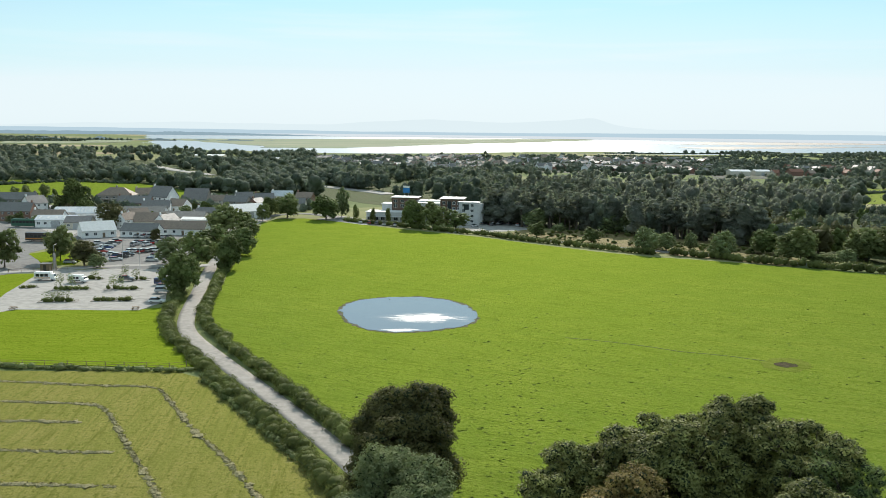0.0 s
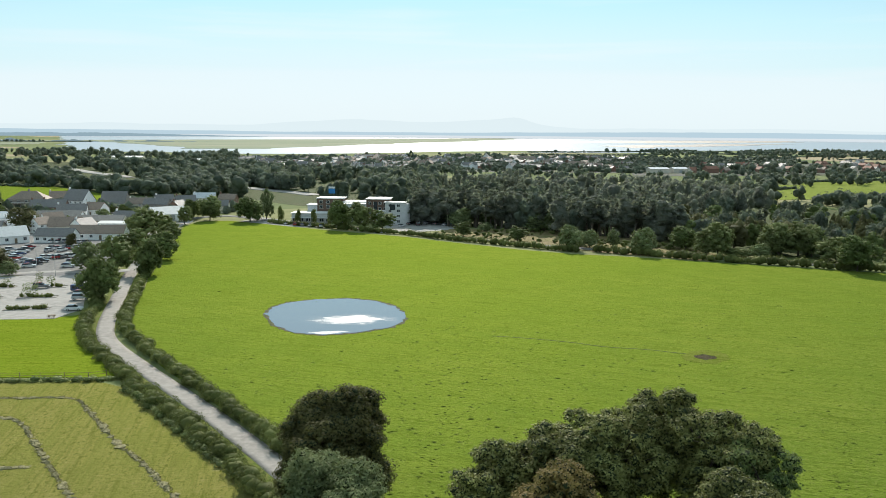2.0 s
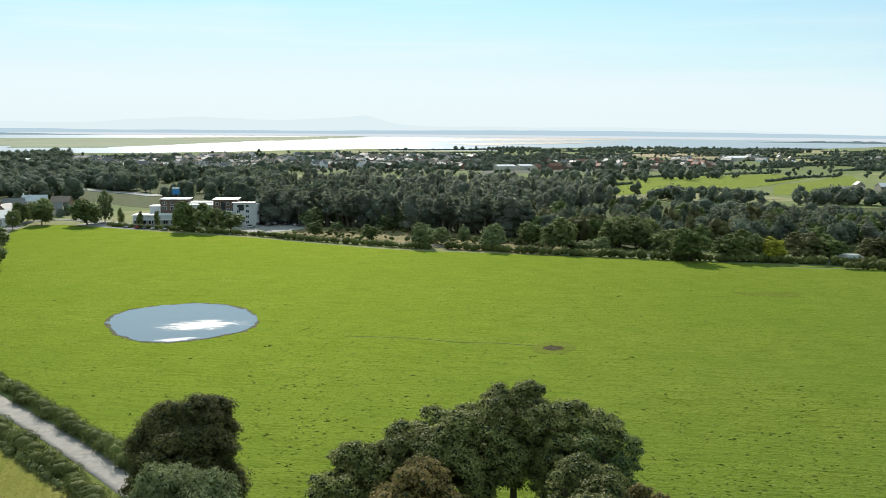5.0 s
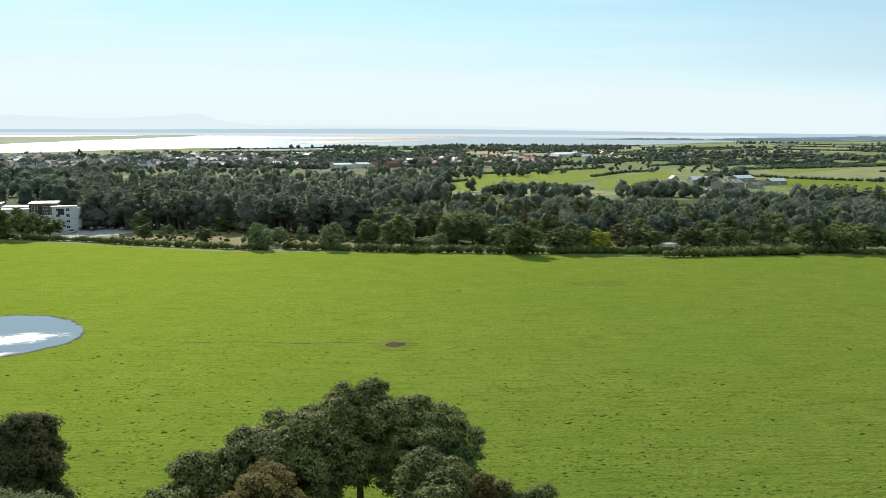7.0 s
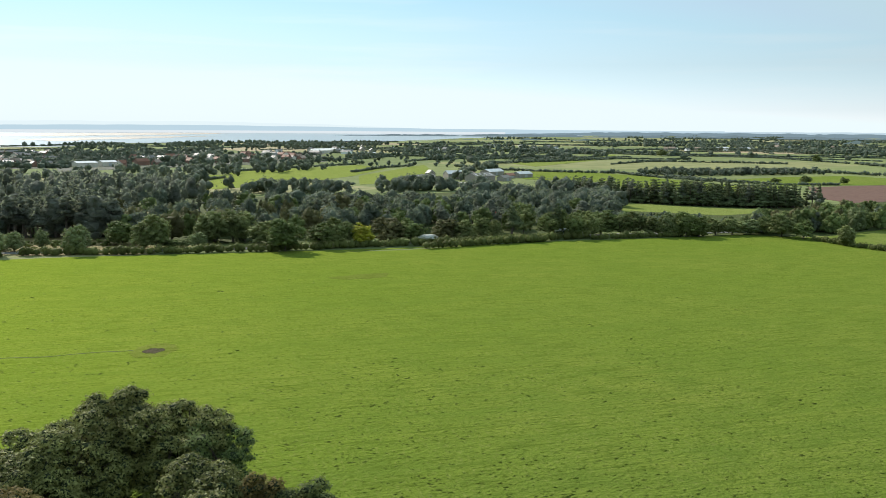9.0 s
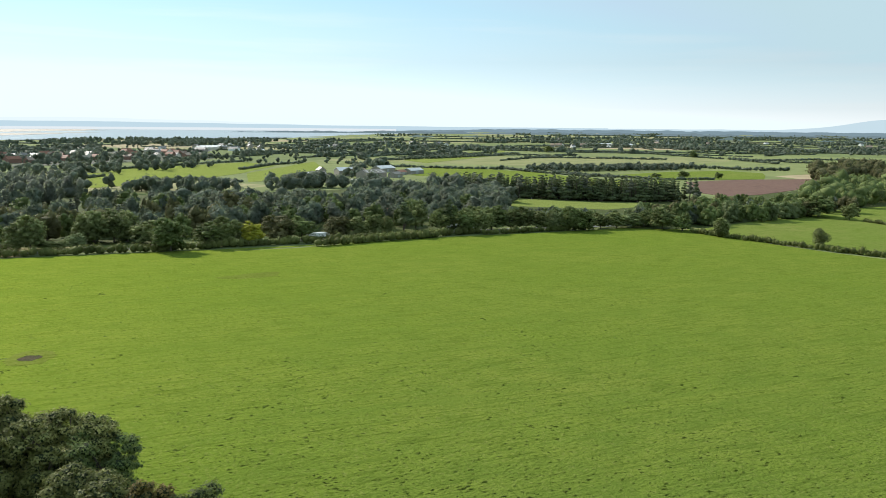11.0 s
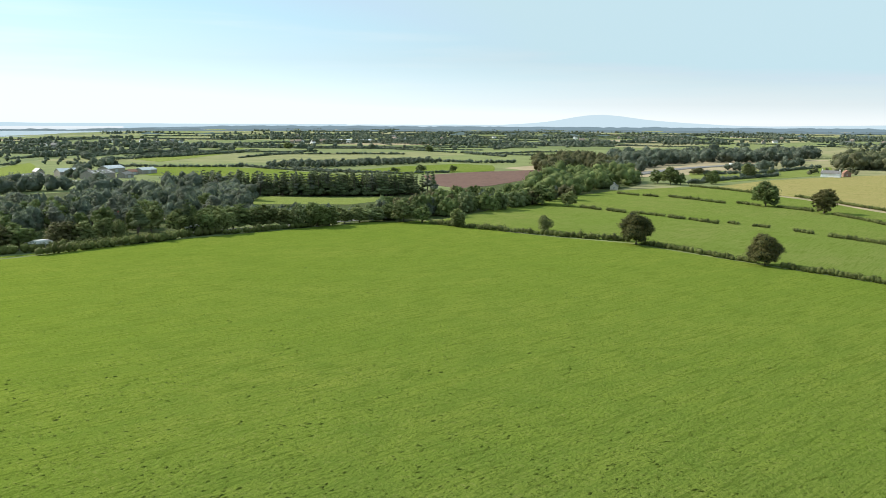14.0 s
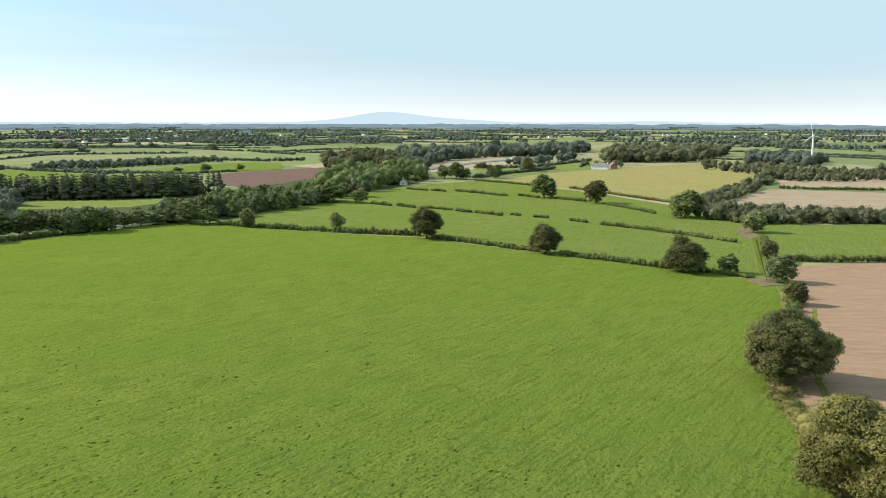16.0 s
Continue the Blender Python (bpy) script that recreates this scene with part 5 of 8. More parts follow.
distant("wood", [(442.7, -57.2), (499.6, -82.8), (639.2, -130.4), (724.7, -154.1), (680.8, -132.6), (536.5, -82.1), (472.4, -59.4)], 190, 28, 3, 6.5, "overgrown hedge bank with bushy trees", OLIVE_WOOD, (0.8, 1.3), 84)
distant("wood", [(-134.8, 913.6), (141.1, 982.5), (488.2, 938.6), (791.1, 1525.6), (456.4, 1658.9), (123.1, 1597.9), (-210.7, 1429.5)], 120, 29, 4, 7, "garden trees scattered through the town", HAZED_LEAF)
distant("wood", [(348.5, 1128.3), (531.8, 1023.2), (672, 1294.7), (486.3, 1424.2)], 90, 30, 5.5, 8.5, "wood at the edge of the town", HAZED_LEAF)
distant("wood", [(311.9, 737.5), (360.2, 690.7), (399, 654.4), (599.7, 987.2), (531.8, 1023.2), (400.2, 919.4)], 60, 33, 8, 12, "tall dark trees beside the fields", HAZED_LEAF)
distant("wood", [(648.7, 1346.7), (562.1, 788.3), (618.2, 631), (862, 860.5), (1103.2, 1259.1), (1134.9, 1684.1), (855.8, 1718.5)], 120, 31, 4, 7, "trees scattered between farm and town", HAZED_LEAF)
distant("wood", [(-677.3, 1216.5), (-476.4, 1353.4), (-245.6, 1226), (-183.9, 1247.3), (-210.7, 1429.5), (-324.8, 1354.1), (-574.4, 1602.7), (-900.1, 1618.6)], 360, 36, 8, 12, "far wood by the salt marsh", HAZED_LEAF, even=True)


distant("wood", [(-46.1, 968), (96.3, 857.5), (224.9, 786.3), (245.3, 857.3), (105.2, 935.7), (-49.7, 1046.2)], 100, 145, 4.5, 7, "trees between the wood and the town", HAZED_LEAF)
distant("wood", [(818.5, 5.5), (835.7, -32.9), (889.4, -37.2), (881.3, 4.8)], 16, 146, 3.5, 6, "trees round the white farmhouse", OLIVE_WOOD)
tree_rows([(710.8, 997.4), (787.9, 795.6), (1115, 832.1), (3965.6, 2969.8), (2343.2, 2372.9), (1353.6, 1901.5)], 34, 132, "hedgerows and copses of the far farmland", HAZED_LEAF, copses=22)
tree_rows([(476.5, 1514.8), (1014.3, 1424.2), (1400.4, 1967.4), (583.4, 1854.1)], 10, 133, "hedgerows and copses by the shore", HAZED_LEAF, copses=22)
tree_rows([(867, 816.3), (1147.1, 718.1), (1755.8, 162.9), (4834.7, 454.5), (3268.8, 2047.2), (1536.1, 1852.8)], 38, 134, "hedgerows and copses of the far farmland", HAZED_LEAF, copses=24)
tree_rows([(1430.9, 1073.9), (1541.1, 565.8), (1713, 155.6), (1334.5, -428.5), (1356.8, -537.1), (6698.9, -2636.7), (5635.8, 513.1), (4637.2, 3471.5)], 70, 135, "hedgerows and copses of the far farmland", HAZED_LEAF, copses=140)
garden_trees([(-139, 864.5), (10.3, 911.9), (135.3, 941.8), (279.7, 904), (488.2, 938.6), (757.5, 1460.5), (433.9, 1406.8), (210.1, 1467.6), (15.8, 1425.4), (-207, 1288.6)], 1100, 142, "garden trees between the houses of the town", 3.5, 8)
tree_rows([(-1900, 2600), (-1000, 2250), (-1150, 2800), (-1800, 3300), (-2400, 3100)], 16, 151, "hedgerows and copses beyond the marsh", HAZED_LEAF, copses=26)
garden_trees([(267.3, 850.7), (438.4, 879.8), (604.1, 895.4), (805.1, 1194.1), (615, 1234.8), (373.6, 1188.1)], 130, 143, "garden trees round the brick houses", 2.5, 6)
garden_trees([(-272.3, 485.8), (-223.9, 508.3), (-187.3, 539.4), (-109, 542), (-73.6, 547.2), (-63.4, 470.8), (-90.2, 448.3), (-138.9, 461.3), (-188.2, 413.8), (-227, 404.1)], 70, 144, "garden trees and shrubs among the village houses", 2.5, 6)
distant("wood", [(1408.4, -54.5), (1446.2, -235.2), (1980, -634.1), (3168.5, -1012.7), (2597.9, -420.7), (1958.5, -75.2)], 110, 137, 8, 12, "woods on the far farmland", HAZED_LEAF)
distant("wood", [(1650.8, 1292.2), (1951.3, 1004.4), (1885.4, 746.7), (2646.8, 1047.6), (2752.1, 1626), (2430.8, 1900.8)], 110, 138, 8, 12, "woods on the far farmland", HAZED_LEAF)


distant("scrub_bushes", [(22.4, 360.7), (37, 378.5), (76.5, 375.5), (118.8, 332.8), (129.6, 298.6), (122, 291.7), (95.7, 305.9), (67.3, 331.4), (40.1, 348)], 130, 139, 0.7, 2.0, "low thorn and bramble bushes on rough ground", LEAF_HEDGE, (1.0, 2.2), 60)
distant("scrub_bushes", [(-118, 668), (-52, 590), (-34, 520), (-60, 520)], 70, 152, 1.5, 4.0, "young bushes on the bank below the road", HAZED_LEAF, (0.9, 1.6), 60)
distant("scrub_bushes", [(-330, 885), (-215, 770), (-170, 650), (-200, 650), (-265, 780)], 60, 153, 1.5, 4.0, "young bushes on the bank below the motorway", HAZED_LEAF, (0.9, 1.6), 60)
distant("wood", [(479.5, 525.6), (560.3, 592.6), (673.3, 679.4), (635, 625.6), (584, 603.1), (473.9, 500.7)], 26, 140, 7, 11, "trees round the farm", HAZED_LEAF)
distant("wood", [(757.6, 176.6), (800.8, 148), (939.4, 148), (1014.2, 215.2), (876.2, 210.2)], 60, 141, 7, 10, "trees round the roadside building", HAZED_LEAF)


# -- hedges --
def hedge(line, width, height, label, leaves=None, density=7.0, size=0.30, seed=1, trim=0.35, name="hedge"):
    """A hedge along a line: an uneven bank of leaf sprays over a twiggy heart."""
    rng = np.random.default_rng(seed)
    line = wander(line, max(0.9, width * 0.4), width * 0.2, 6.0)
    pts = np.array(line)
    bv, bf = ICO
    hearts, sprays = [], []
    for a, b in zip(pts, pts[1:]):
        ln = np.hypot(*(b - a))
        m = (a + b) / 2
        k = 1 + trim * (noise.noise((m[0] / 5, m[1] / 5, 3)) + 0.5 * noise.noise((m[0] / 2, m[1] / 2, 7)))
        side = width * 0.44 * (1 + 0.3 * trim * noise.noise((m[0] / 3, m[1] / 3, 11)))
        k *= rng.uniform(0.85, 1.15)
        rad = np.array([side, side, height * 0.52 * k]) * rng.uniform(0.85, 1.2)
        c = np.array([m[0] + rng.uniform(-0.22, 0.22) * width, m[1] + rng.uniform(-0.22, 0.22) * width, height * 0.40 * k])
        hearts.append(c + bv * rad * 0.78 * (1 + 0.15 * rng.normal(size=(len(bv), 1))))
        n = max(7, int(density * ln * (width + 2 * height) * 0.5))
        d = unit(rng.normal(size=(n, 3)))
        d[:, 2] = np.abs(d[:, 2]) - 0.4
        d = unit(d)
        sprays.append(leaf_blades(rng, c + d * rad * rng.uniform(0.86, 1.12, n)[:, None], d + 0.7 * rng.normal(size=d.shape), size))
    heart = np.concatenate([bf + i * len(bv) for i in range(len(hearts))]).tolist()
    v = np.concatenate(sprays)
    ob = thing(name, label, "hedge", "field hedges")
    part("core", mesh_of("core", np.concatenate(hearts).tolist(), heart, leaves or LEAF_HEDGE, True), None, ob)
    part("foliage", mesh_of("foliage", v.tolist(), np.arange(len(v)).reshape(-1, 3).tolist(), leaves or LEAF_HEDGE), None, ob)
    return ob


hedge([(-5.3, 99.5), (-10.9, 114.5), (-15, 122.3), (-19.6, 130.5), (-24.7, 139.1), (-30.4, 148.7), (-37, 159.7), (-43.6, 171), (-49.7, 181.9), (-54.6, 192.7), (-57.7, 202.9), (-59.8, 214.3), (-62.7, 231.9), (-66.6, 254.5), (-69.7, 275.9), (-71.4, 290.6)], 3.2, 2.2, "clipped dark green hedge between lane and pasture", density=72, size=0.115, seed=2)
hedge([(-8.9, 93.6), (-13.4, 102.9), (-17.9, 111.2), (-23, 119.7), (-28, 127.6), (-33.9, 137.8), (-39.7, 147.3), (-46.3, 158.1), (-52.4, 169.2), (-58.3, 179.5), (-63.1, 190.5), (-65.8, 202.5), (-68.4, 216), (-70.4, 227.3)], 3.6, 2.1, "overgrown bramble and thorn hedge along the lane", density=70, size=0.12, seed=3, trim=0.6)
hedge([(-19.9, 111.7), (-24.4, 118.5), (-29.7, 127.5), (-35.8, 137.7), (-41.7, 147.2)], 1.8, 1.1, "rough bramble bank below the lane hedge", LEAF_OAK, 22, 0.17, 4, 0.8)
hedge([(-88.5, 154.4), (-82.1, 154.3), (-73.5, 153.9), (-65, 153.5), (-56.5, 153.4), (-50.1, 152.9), (-46.2, 153.8)], 2.4, 1.1, "low straggling hedge with tall dry grass", LEAF_OAK, 22, 0.17, 5, 0.9)
hedge([(-47.5, 413.8), (-32.8, 402.8), (-16.1, 390.4)] + [(4.6, 372.9), (16.7, 365.9), (28, 353.5), (38.8, 343.6), (49, 334.3), (58.9, 327), (68.1, 318.6), (79, 310.7)], 3.2, 2.6, "dark clipped roadside hedge at the top of the pasture", density=17, size=0.22, seed=6)
hedge([(84.5, 312.3), (102.6, 299.8), (120.3, 287.6), (139, 278.2), (156.8, 267.6), (176.2, 259.5), (195.6, 251.4), (214.2, 242), (233.9, 233.8), (253.7, 225.5), (275, 218.2)], 3.6, 3.3, "thick dark roadside hedge at the top of the pasture", density=17, size=0.22, seed=7)
hedge([(204.5, 237), (221.7, 232.3), (240.4, 227.3), (254.1, 222.1)], 3.6, 3.3, "thick roadside hedge at the top of the pasture", density=17, size=0.22, seed=8)
hedge([(274.1, 215.1), (288.2, 208.1), (302.9, 200.8), (321.6, 192.2)], 3.2, 2.8, "roadside hedge near the field corner", density=9, size=0.26, seed=9)
hedge([(342.9, 156.2), (336.5, 137), (332.4, 118.2), (326.3, 92.4), (324.5, 73.6), (323, 63.1)], 2.6, 2.6, "overgrown thorn hedge at the end of the pasture", density=10, size=0.25, seed=10, trim=0.6)
hedge([(317.5, 57.6), (308, 42.1), (296.7, 26.5), (290.6, 16.2)], 2.2, 2.2, "clipped thorn hedge at the end of the pasture", density=12, size=0.24, seed=11)
hedge([(284.5, 8.3), (278.2, -2.9), (273, -11.7), (263, -26.5)], 2.2, 2.2, "clipped thorn hedge at the end of the pasture", density=12, size=0.24, seed=12)
hedge([(260.3, -33.6), (257.4, -38.9), (251.6, -47.5)], 2.2, 1.8, "clipped thorn hedge by the gateway", density=12, size=0.24, seed=13)
for i, line in enumerate(([(444, 113.9), (434.1, 100.7)], [(434.6, 97.8), (425.2, 85.6)], [(428.5, 83), (417.7, 65.7)], [(415.4, 63.7), (409.1, 55.2)], [(409.4, 53), (397.2, 38.3)], [(402.7, 34.8), (398.6, 30.2)], [(395.1, 23.6), (391.7, 16.6)], [(384.5, 7), (377.3, -1)],
                          [(372, -5.9), (357.8, -24.1), (341.5, -40.3), (333.1, -47.7)], [(331.8, -49.2), (325.2, -54.7)], [(543, 115.3), (532.3, 100.2)], [(532.8, 97.4), (526.1, 86.4)], [(531.4, 81.5), (517.7, 64), (501.4, 45.8)], [(506.4, 39.5), (493.8, 26.4)], [(491.8, 17.6), (480.2, 5.2), (474.5, -0.4)],
                          [(463.3, -9.4), (444.5, -21), (419.9, -33.3)], [(628.3, 81.9), (604.7, 54.5), (578.1, 29.2)], [(567.2, 10.1), (547.1, -3.8)], [(535.5, -9.9), (507.3, -27), (479.4, -45.3)])):
    hedge(line, 2.4, 1.9, "short length of clipped hedge standing alone in the pasture", density=8, size=0.28, seed=20 + i)
hedge([(334.9, -66.5), (293.1, -60.6), (260.7, -57.4)], 3.0, 2.2, "ragged hedge along the farm track", density=12, size=0.24, seed=41, trim=0.8)
hedge([(230.7, -53.6), (212.9, -50), (197.4, -46.1)], 4.0, 2.6, "ragged hedge along the ploughed field", density=12, size=0.24, seed=42, trim=0.8)
hedge([(181.4, -41.1), (159.7, -35.2), (142.8, -32.9), (130.7, -33.2), (118.5, -33), (104, -32.4)], 4.4, 2.4, "ragged bramble hedge along the ploughed field", LEAF_OLIVE, 26, 0.18, 43, 0.8)
hedge([(284.8, -65.9), (285.1, -74.2), (286.7, -83.2), (288.8, -95.4), (290.6, -118.1)], 2.6, 2.6, "clipped hedge between the arable fields", density=9, size=0.26, seed=44)
hedge([(592.4, -126.4), (587.5, -149.9), (585.8, -190), (580.5, -232)], 3.0, 2.4, "clipped hedge between the stubble fields", density=2, size=0.5, seed=45)


def far_hedges():
    """The hedge banks of the far fields."""
    k = 60
    for line, h in (([(1207.4, 906.7), (1225.2, 821.5), (1303.3, 721.3), (1148.4, 480.6)], 3), ([(969.3, 689.5), (998.7, 630.8), (1057.8, 521.6)], 3.5), ([(855.5, 643.5), (941.2, 662), (1028.6, 665.8)], 3), ([(707.6, 533), (674.4, 475.3), (651.5, 387.1)], 3), ([(702, 466.6), (664.5, 399.9), (655, 368.8)], 2.5), ([(665.4, 395.2), (662.8, 327.6), (699.8, 298.7)], 2.5),
                    ([(888.8, 405.3), (876.6, 335.1), (908, 307.7)], 4), ([(1562.8, 840.5), (1598, 679.9), (1518.8, 492.3)], 3), ([(1150, 472.8), (1051, 371.1)], 4), ([(1123.4, 394.2), (1097.6, 324.8), (1141.4, 305.6)], 3), ([(1591.9, 515.9), (1664.7, 376), (1631.7, 148.1)], 3), ([(774, 90.6), (820.3, 47.1), (956.1, -4.5)], 3.5),
                    ([(652.7, 85.1), (712.7, 64.4), (785.7, 29.7)], 4), ([(1281.5, -169.6), (1218.3, -271.7), (1112.3, -357.7)], 3), ([(1024.5, -142.3), (990.5, -179.8)], 3), ([(1127.7, -271.8), (1086.7, -306.7), (1048.8, -337.4)], 3), ([(654.1, 709.4), (640.7, 623.7), (660, 559.7), (691.3, 514.3)], 3.5), ([(731.4, 738.3), (837.3, 735.7), (1006.3, 750.5)], 4),
                    ([(950.8, 875), (968.2, 795.6), (1006.3, 750.5)], 3), ([(994.9, 948.1), (1177.6, 1001.6), (1330.4, 993.6)], 3), ([(389.9, 745), (492.2, 783.2), (584.8, 809.1)], 3), ([(486.8, 673), (560.9, 725.8), (621.4, 744.4)], 3), ([(368.9, 577.9), (383.1, 559.1), (385.1, 532)], 3), ([(1026.6, 1422.1), (1103.2, 1259.1), (1166.4, 1179.5)], 3),
                    ([(777.2, 750.8), (924.2, 784.5), (1085.2, 783.5)], 3), ([(1285.5, 928.1), (1591.6, 856.4), (1732.3, 661.1)], 3), ([(1182.3, 1030), (1675.1, 1048.9), (1995.5, 761.8)], 3), ([(1103.2, 436.5), (1231.7, 383.4), (1267.7, 312.1)], 3), ([(-329.7, 635.1), (-299.9, 682.5), (-239.5, 665.3)], 3), ([(302.2, 633.8), (346.3, 663.6)], 3),
                    ([(280, 1590.1), (425.7, 1546.6), (592.5, 1641.1)], 3), ([(666, 1511.9), (726.7, 1400.7)], 3)):
        k += 1
        hedge(line, h * 1.6, h, "hedge bank between far fields", HAZED_LEAF, 1.0, h * 0.14, k, 0.8)


far_hedges()


# -- grass tufts --
def tufts(name, poly, count, seed, material, label, size, keep_out=()):
    """Low mounds of rank grass with a few standing blades."""
    rng = np.random.default_rng(seed)
    r = random.Random(seed)
    spots = []
    for x, y, _ in scatter(poly, count, seed):
        if any(((x - cx) ** 2 + (y - cy) ** 2) < cr * cr for cx, cy, cr in keep_out):
            continue
        if noise.noise((x / 38, y / 38, 4)) + 0.6 * noise.noise((x / 11, y / 11, 8)) < r.uniform(-0.75, 0.35):
            continue
        spots.append((x, y))
    p = np.array(spots)
    n = len(p)
    k = size * np.exp(np.clip(rng.normal(size=n), -2, 2.2) * 0.36)
    a = np.arange(6) * math.tau / 6
    turn = radians(-23) + rng.normal(size=n) * 0.3
    ring = np.stack([np.cos(a), np.sin(a)], 1)[None] * rng.uniform(0.75, 1.3, (n, 6, 1)) * k[:, None, None]
    ring[:, :, 0] *= 2.1
    co, si = np.cos(turn)[:, None], np.sin(turn)[:, None]
    rx, ry = ring[:, :, 0] * co - ring[:, :, 1] * si, ring[:, :, 0] * si + ring[:, :, 1] * co
    v = np.zeros((n, 7, 3))
    v[:, :6, 0], v[:, :6, 1], v[:, :6, 2] = p[:, :1] + rx, p[:, 1:] + ry, 0.05
    v[:, 6, :2] = p + rng.normal(size=(n, 2)) * k[:, None] * 0.2
    v[:, 6, 2] = 0.06 + k * rng.uniform(0.25, 0.7, n)
    base = np.arange(n)[:, None, None] * 7
    f = (base + np.array([[i, (i + 1) % 6, 6] for i in range(6)])[None]).reshape(-1, 3)
    m = 4
    c = np.repeat(np.column_stack([p, k * 0.45]), m, axis=0) + np.column_stack([rng.normal(size=n * m), rng.normal(size=n * m), np.zeros(n * m)]) * np.repeat(k, m)[:, None] * 0.5
    b = leaf_blades(rng, c, np.column_stack([rng.normal(size=n * m), rng.normal(size=n * m), rng.uniform(0.1, 0.7, n * m)]), 0.09)
    b[:, 2] = np.maximum(b[:, 2], 0.05)
    faces = f.tolist() + (np.arange(len(b)).reshape(-1, 3) + n * 7).tolist()
    tagged(new(name, mesh_of(name, np.concatenate([v.reshape(-1, 3), b]).tolist(), faces, material)), label, "grass", kind="stuff")


tufts("grass_tufts", PASTURE, 26000, 71, TUFT, "rank tussocks standing in the grazed pasture", 0.125, [(-8, 202, 20), (67.9, 162.5, 5)])


# ---- fields, roads and paths ----
sheet("field", [(-130.3, 148.9), (-81, 152), (-48.9, 153), (-42.3, 148.2), (-28.2, 125.5), (-17.9, 108.6), (-9.1, 95.8), (-4.4, 83.3), (-11.5, 58.1), (-69.6, 57.2)], 0.07, HAY, "mown hay field with rows of cut grass", "field", 10, 0.6)
sheet("lawn", [(-142.9, 195.2), (-109.1, 206.6), (-75.3, 205.9), (-70, 208.8), (-62.6, 190.5), (-57.9, 177.5), (-46.3, 156.1), (-49.8, 155.2), (-83.3, 156.5), (-121.8, 151.1)], 0.07, LAWN, "mown bright green meadow beside the car park", "field", 8, 0.5)
sheet("field", [(-388.9, 680), (-312.4, 711.1), (-244.2, 678.6), (-168.9, 581.1), (-126.9, 557.7), (-155.8, 518), (-217.7, 534.8), (-299.6, 522.6)], 0.1, GRASS, "bright green field behind the village", "field", 25, 4)
sheet("rough_ground", [(21.4, 361.2), (37.8, 386.8), (78.3, 384.1), (121.4, 339.9), (130.9, 301.5), (121.8, 288.5), (94.8, 303), (66.7, 328.1), (39.9, 346.3)], 0.05, SCRUB, "rough ground with dry tan grass", "scrub", 8, 3)
sheet("field", [(343.3, 165.5), (369, 155.5), (460.6, 150), (566.2, 120.3), (635.8, 74.4), (534.4, -4.4), (463.7, -45.3), (383.7, -71.1), (275.4, -56.1), (251.1, -49.7), (261.2, -32.9), (290.6, 16.2), (321.5, 62.8), (334.1, 118.8)], 0.09, MEADOW, "green pasture crossed by lengths of hedge", "field", 15, 1.5)
sheet("field", [(619.1, 68.2), (718, 36.4), (804.7, -21.5), (877.6, -89.6), (827.5, -140.6), (745, -145.8), (587, -96.8), (488.9, -61.4), (476.4, -46.5), (551.6, -4.5)], 0.08, GOLD, "straw-yellow meadow", "field", 20, 2)
sheet("field", [(473.5, -65.4), (586.2, -118.1), (567.5, -184.1), (559.7, -230.1), (444.5, -183.6), (437.2, -142.6), (448.3, -88.2)], 0.08, STUBBLE, "pale brown stubble field", "field", 20, 2)
sheet("field", [(682.5, -142), (740.8, -239.3), (769.5, -314.9), (591.2, -242.8), (595.4, -193), (602.8, -130.4)], 0.08, STUBBLE, "pale brown stubble field", "field", 20, 2)
sheet("field", [(378.2, -73.8), (394.1, -128.9), (400.7, -165.9), (293.6, -122.6), (290, -95.7), (284.8, -65.9), (306.3, -65.1)], 0.08, MEADOW, "green field beside the farm track", "field", 15, 1)
sheet("field", [(274.3, -61.6), (285.3, -94.2), (291.3, -128.2), (151, -80.4), (90.9, -50.2), (88.4, -35.9), (107.9, -37.2), (131, -34.9), (146.3, -35.7), (181.7, -43), (216.4, -51.5)], 0.08, PLOUGHED, "pale brown harrowed field", "field", 10, 0.6)
sheet("field", [(652.5, 303.9), (720, 280.8), (772.3, 245.3), (786.6, 221.9), (656.3, 208.6), (570.3, 210.2), (537.5, 221.9), (553, 246.6)], 0.2, RED_SOIL, "red-brown ploughed field", "field", 20, 3)
sheet("field", [(553.7, 417.9), (660, 465.2), (628.8, 354.2), (656.8, 319.7), (600.2, 296.9), (551.5, 310.9), (520.3, 367.6)], 0.15, MEADOW, "pale green field beyond the plantation", "field", 30, 4)
sheet("field", [(665.4, 395.2), (775.7, 383), (847.9, 355.3), (833.9, 306.8), (739.3, 272.1), (699.8, 298.7), (656, 324.2)], 0.15, MEADOW, "pale green field on the ridge", "field", 30, 4)
sheet("field", [(371.5, 306.4), (380.2, 288.1), (404.4, 231.8), (446.9, 225), (459.3, 234.7), (441.8, 253), (419.8, 317.8), (412.5, 339.7)], 0.1, FAR_PASTURE, "green clearing between the woods", "field", 20, 3)
sheet("field", [(323.3, 706.5), (374.2, 709.1), (294.1, 590), (256, 515.1), (262.8, 478.3), (247.4, 457.4), (231.5, 471.9), (281.6, 594.3)], 0.12, FAR_PASTURE, "bright green field between the woods", "field", 25, 3)
sheet("field", [(399.8, 763.8), (491.6, 771), (583, 795.7), (559.5, 714.5), (454.1, 627.7), (368.9, 577.9), (364.6, 624.3), (337.1, 633.6)], 0.12, FAR_PASTURE, "bright green field with single trees", "field", 25, 3)
sheet("field", [(459.1, 626.1), (652, 761.7), (568.2, 647), (444, 537.9), (389.3, 530.5)], 0.12, FAR_PASTURE, "bright green field beside the farm", "field", 25, 3)
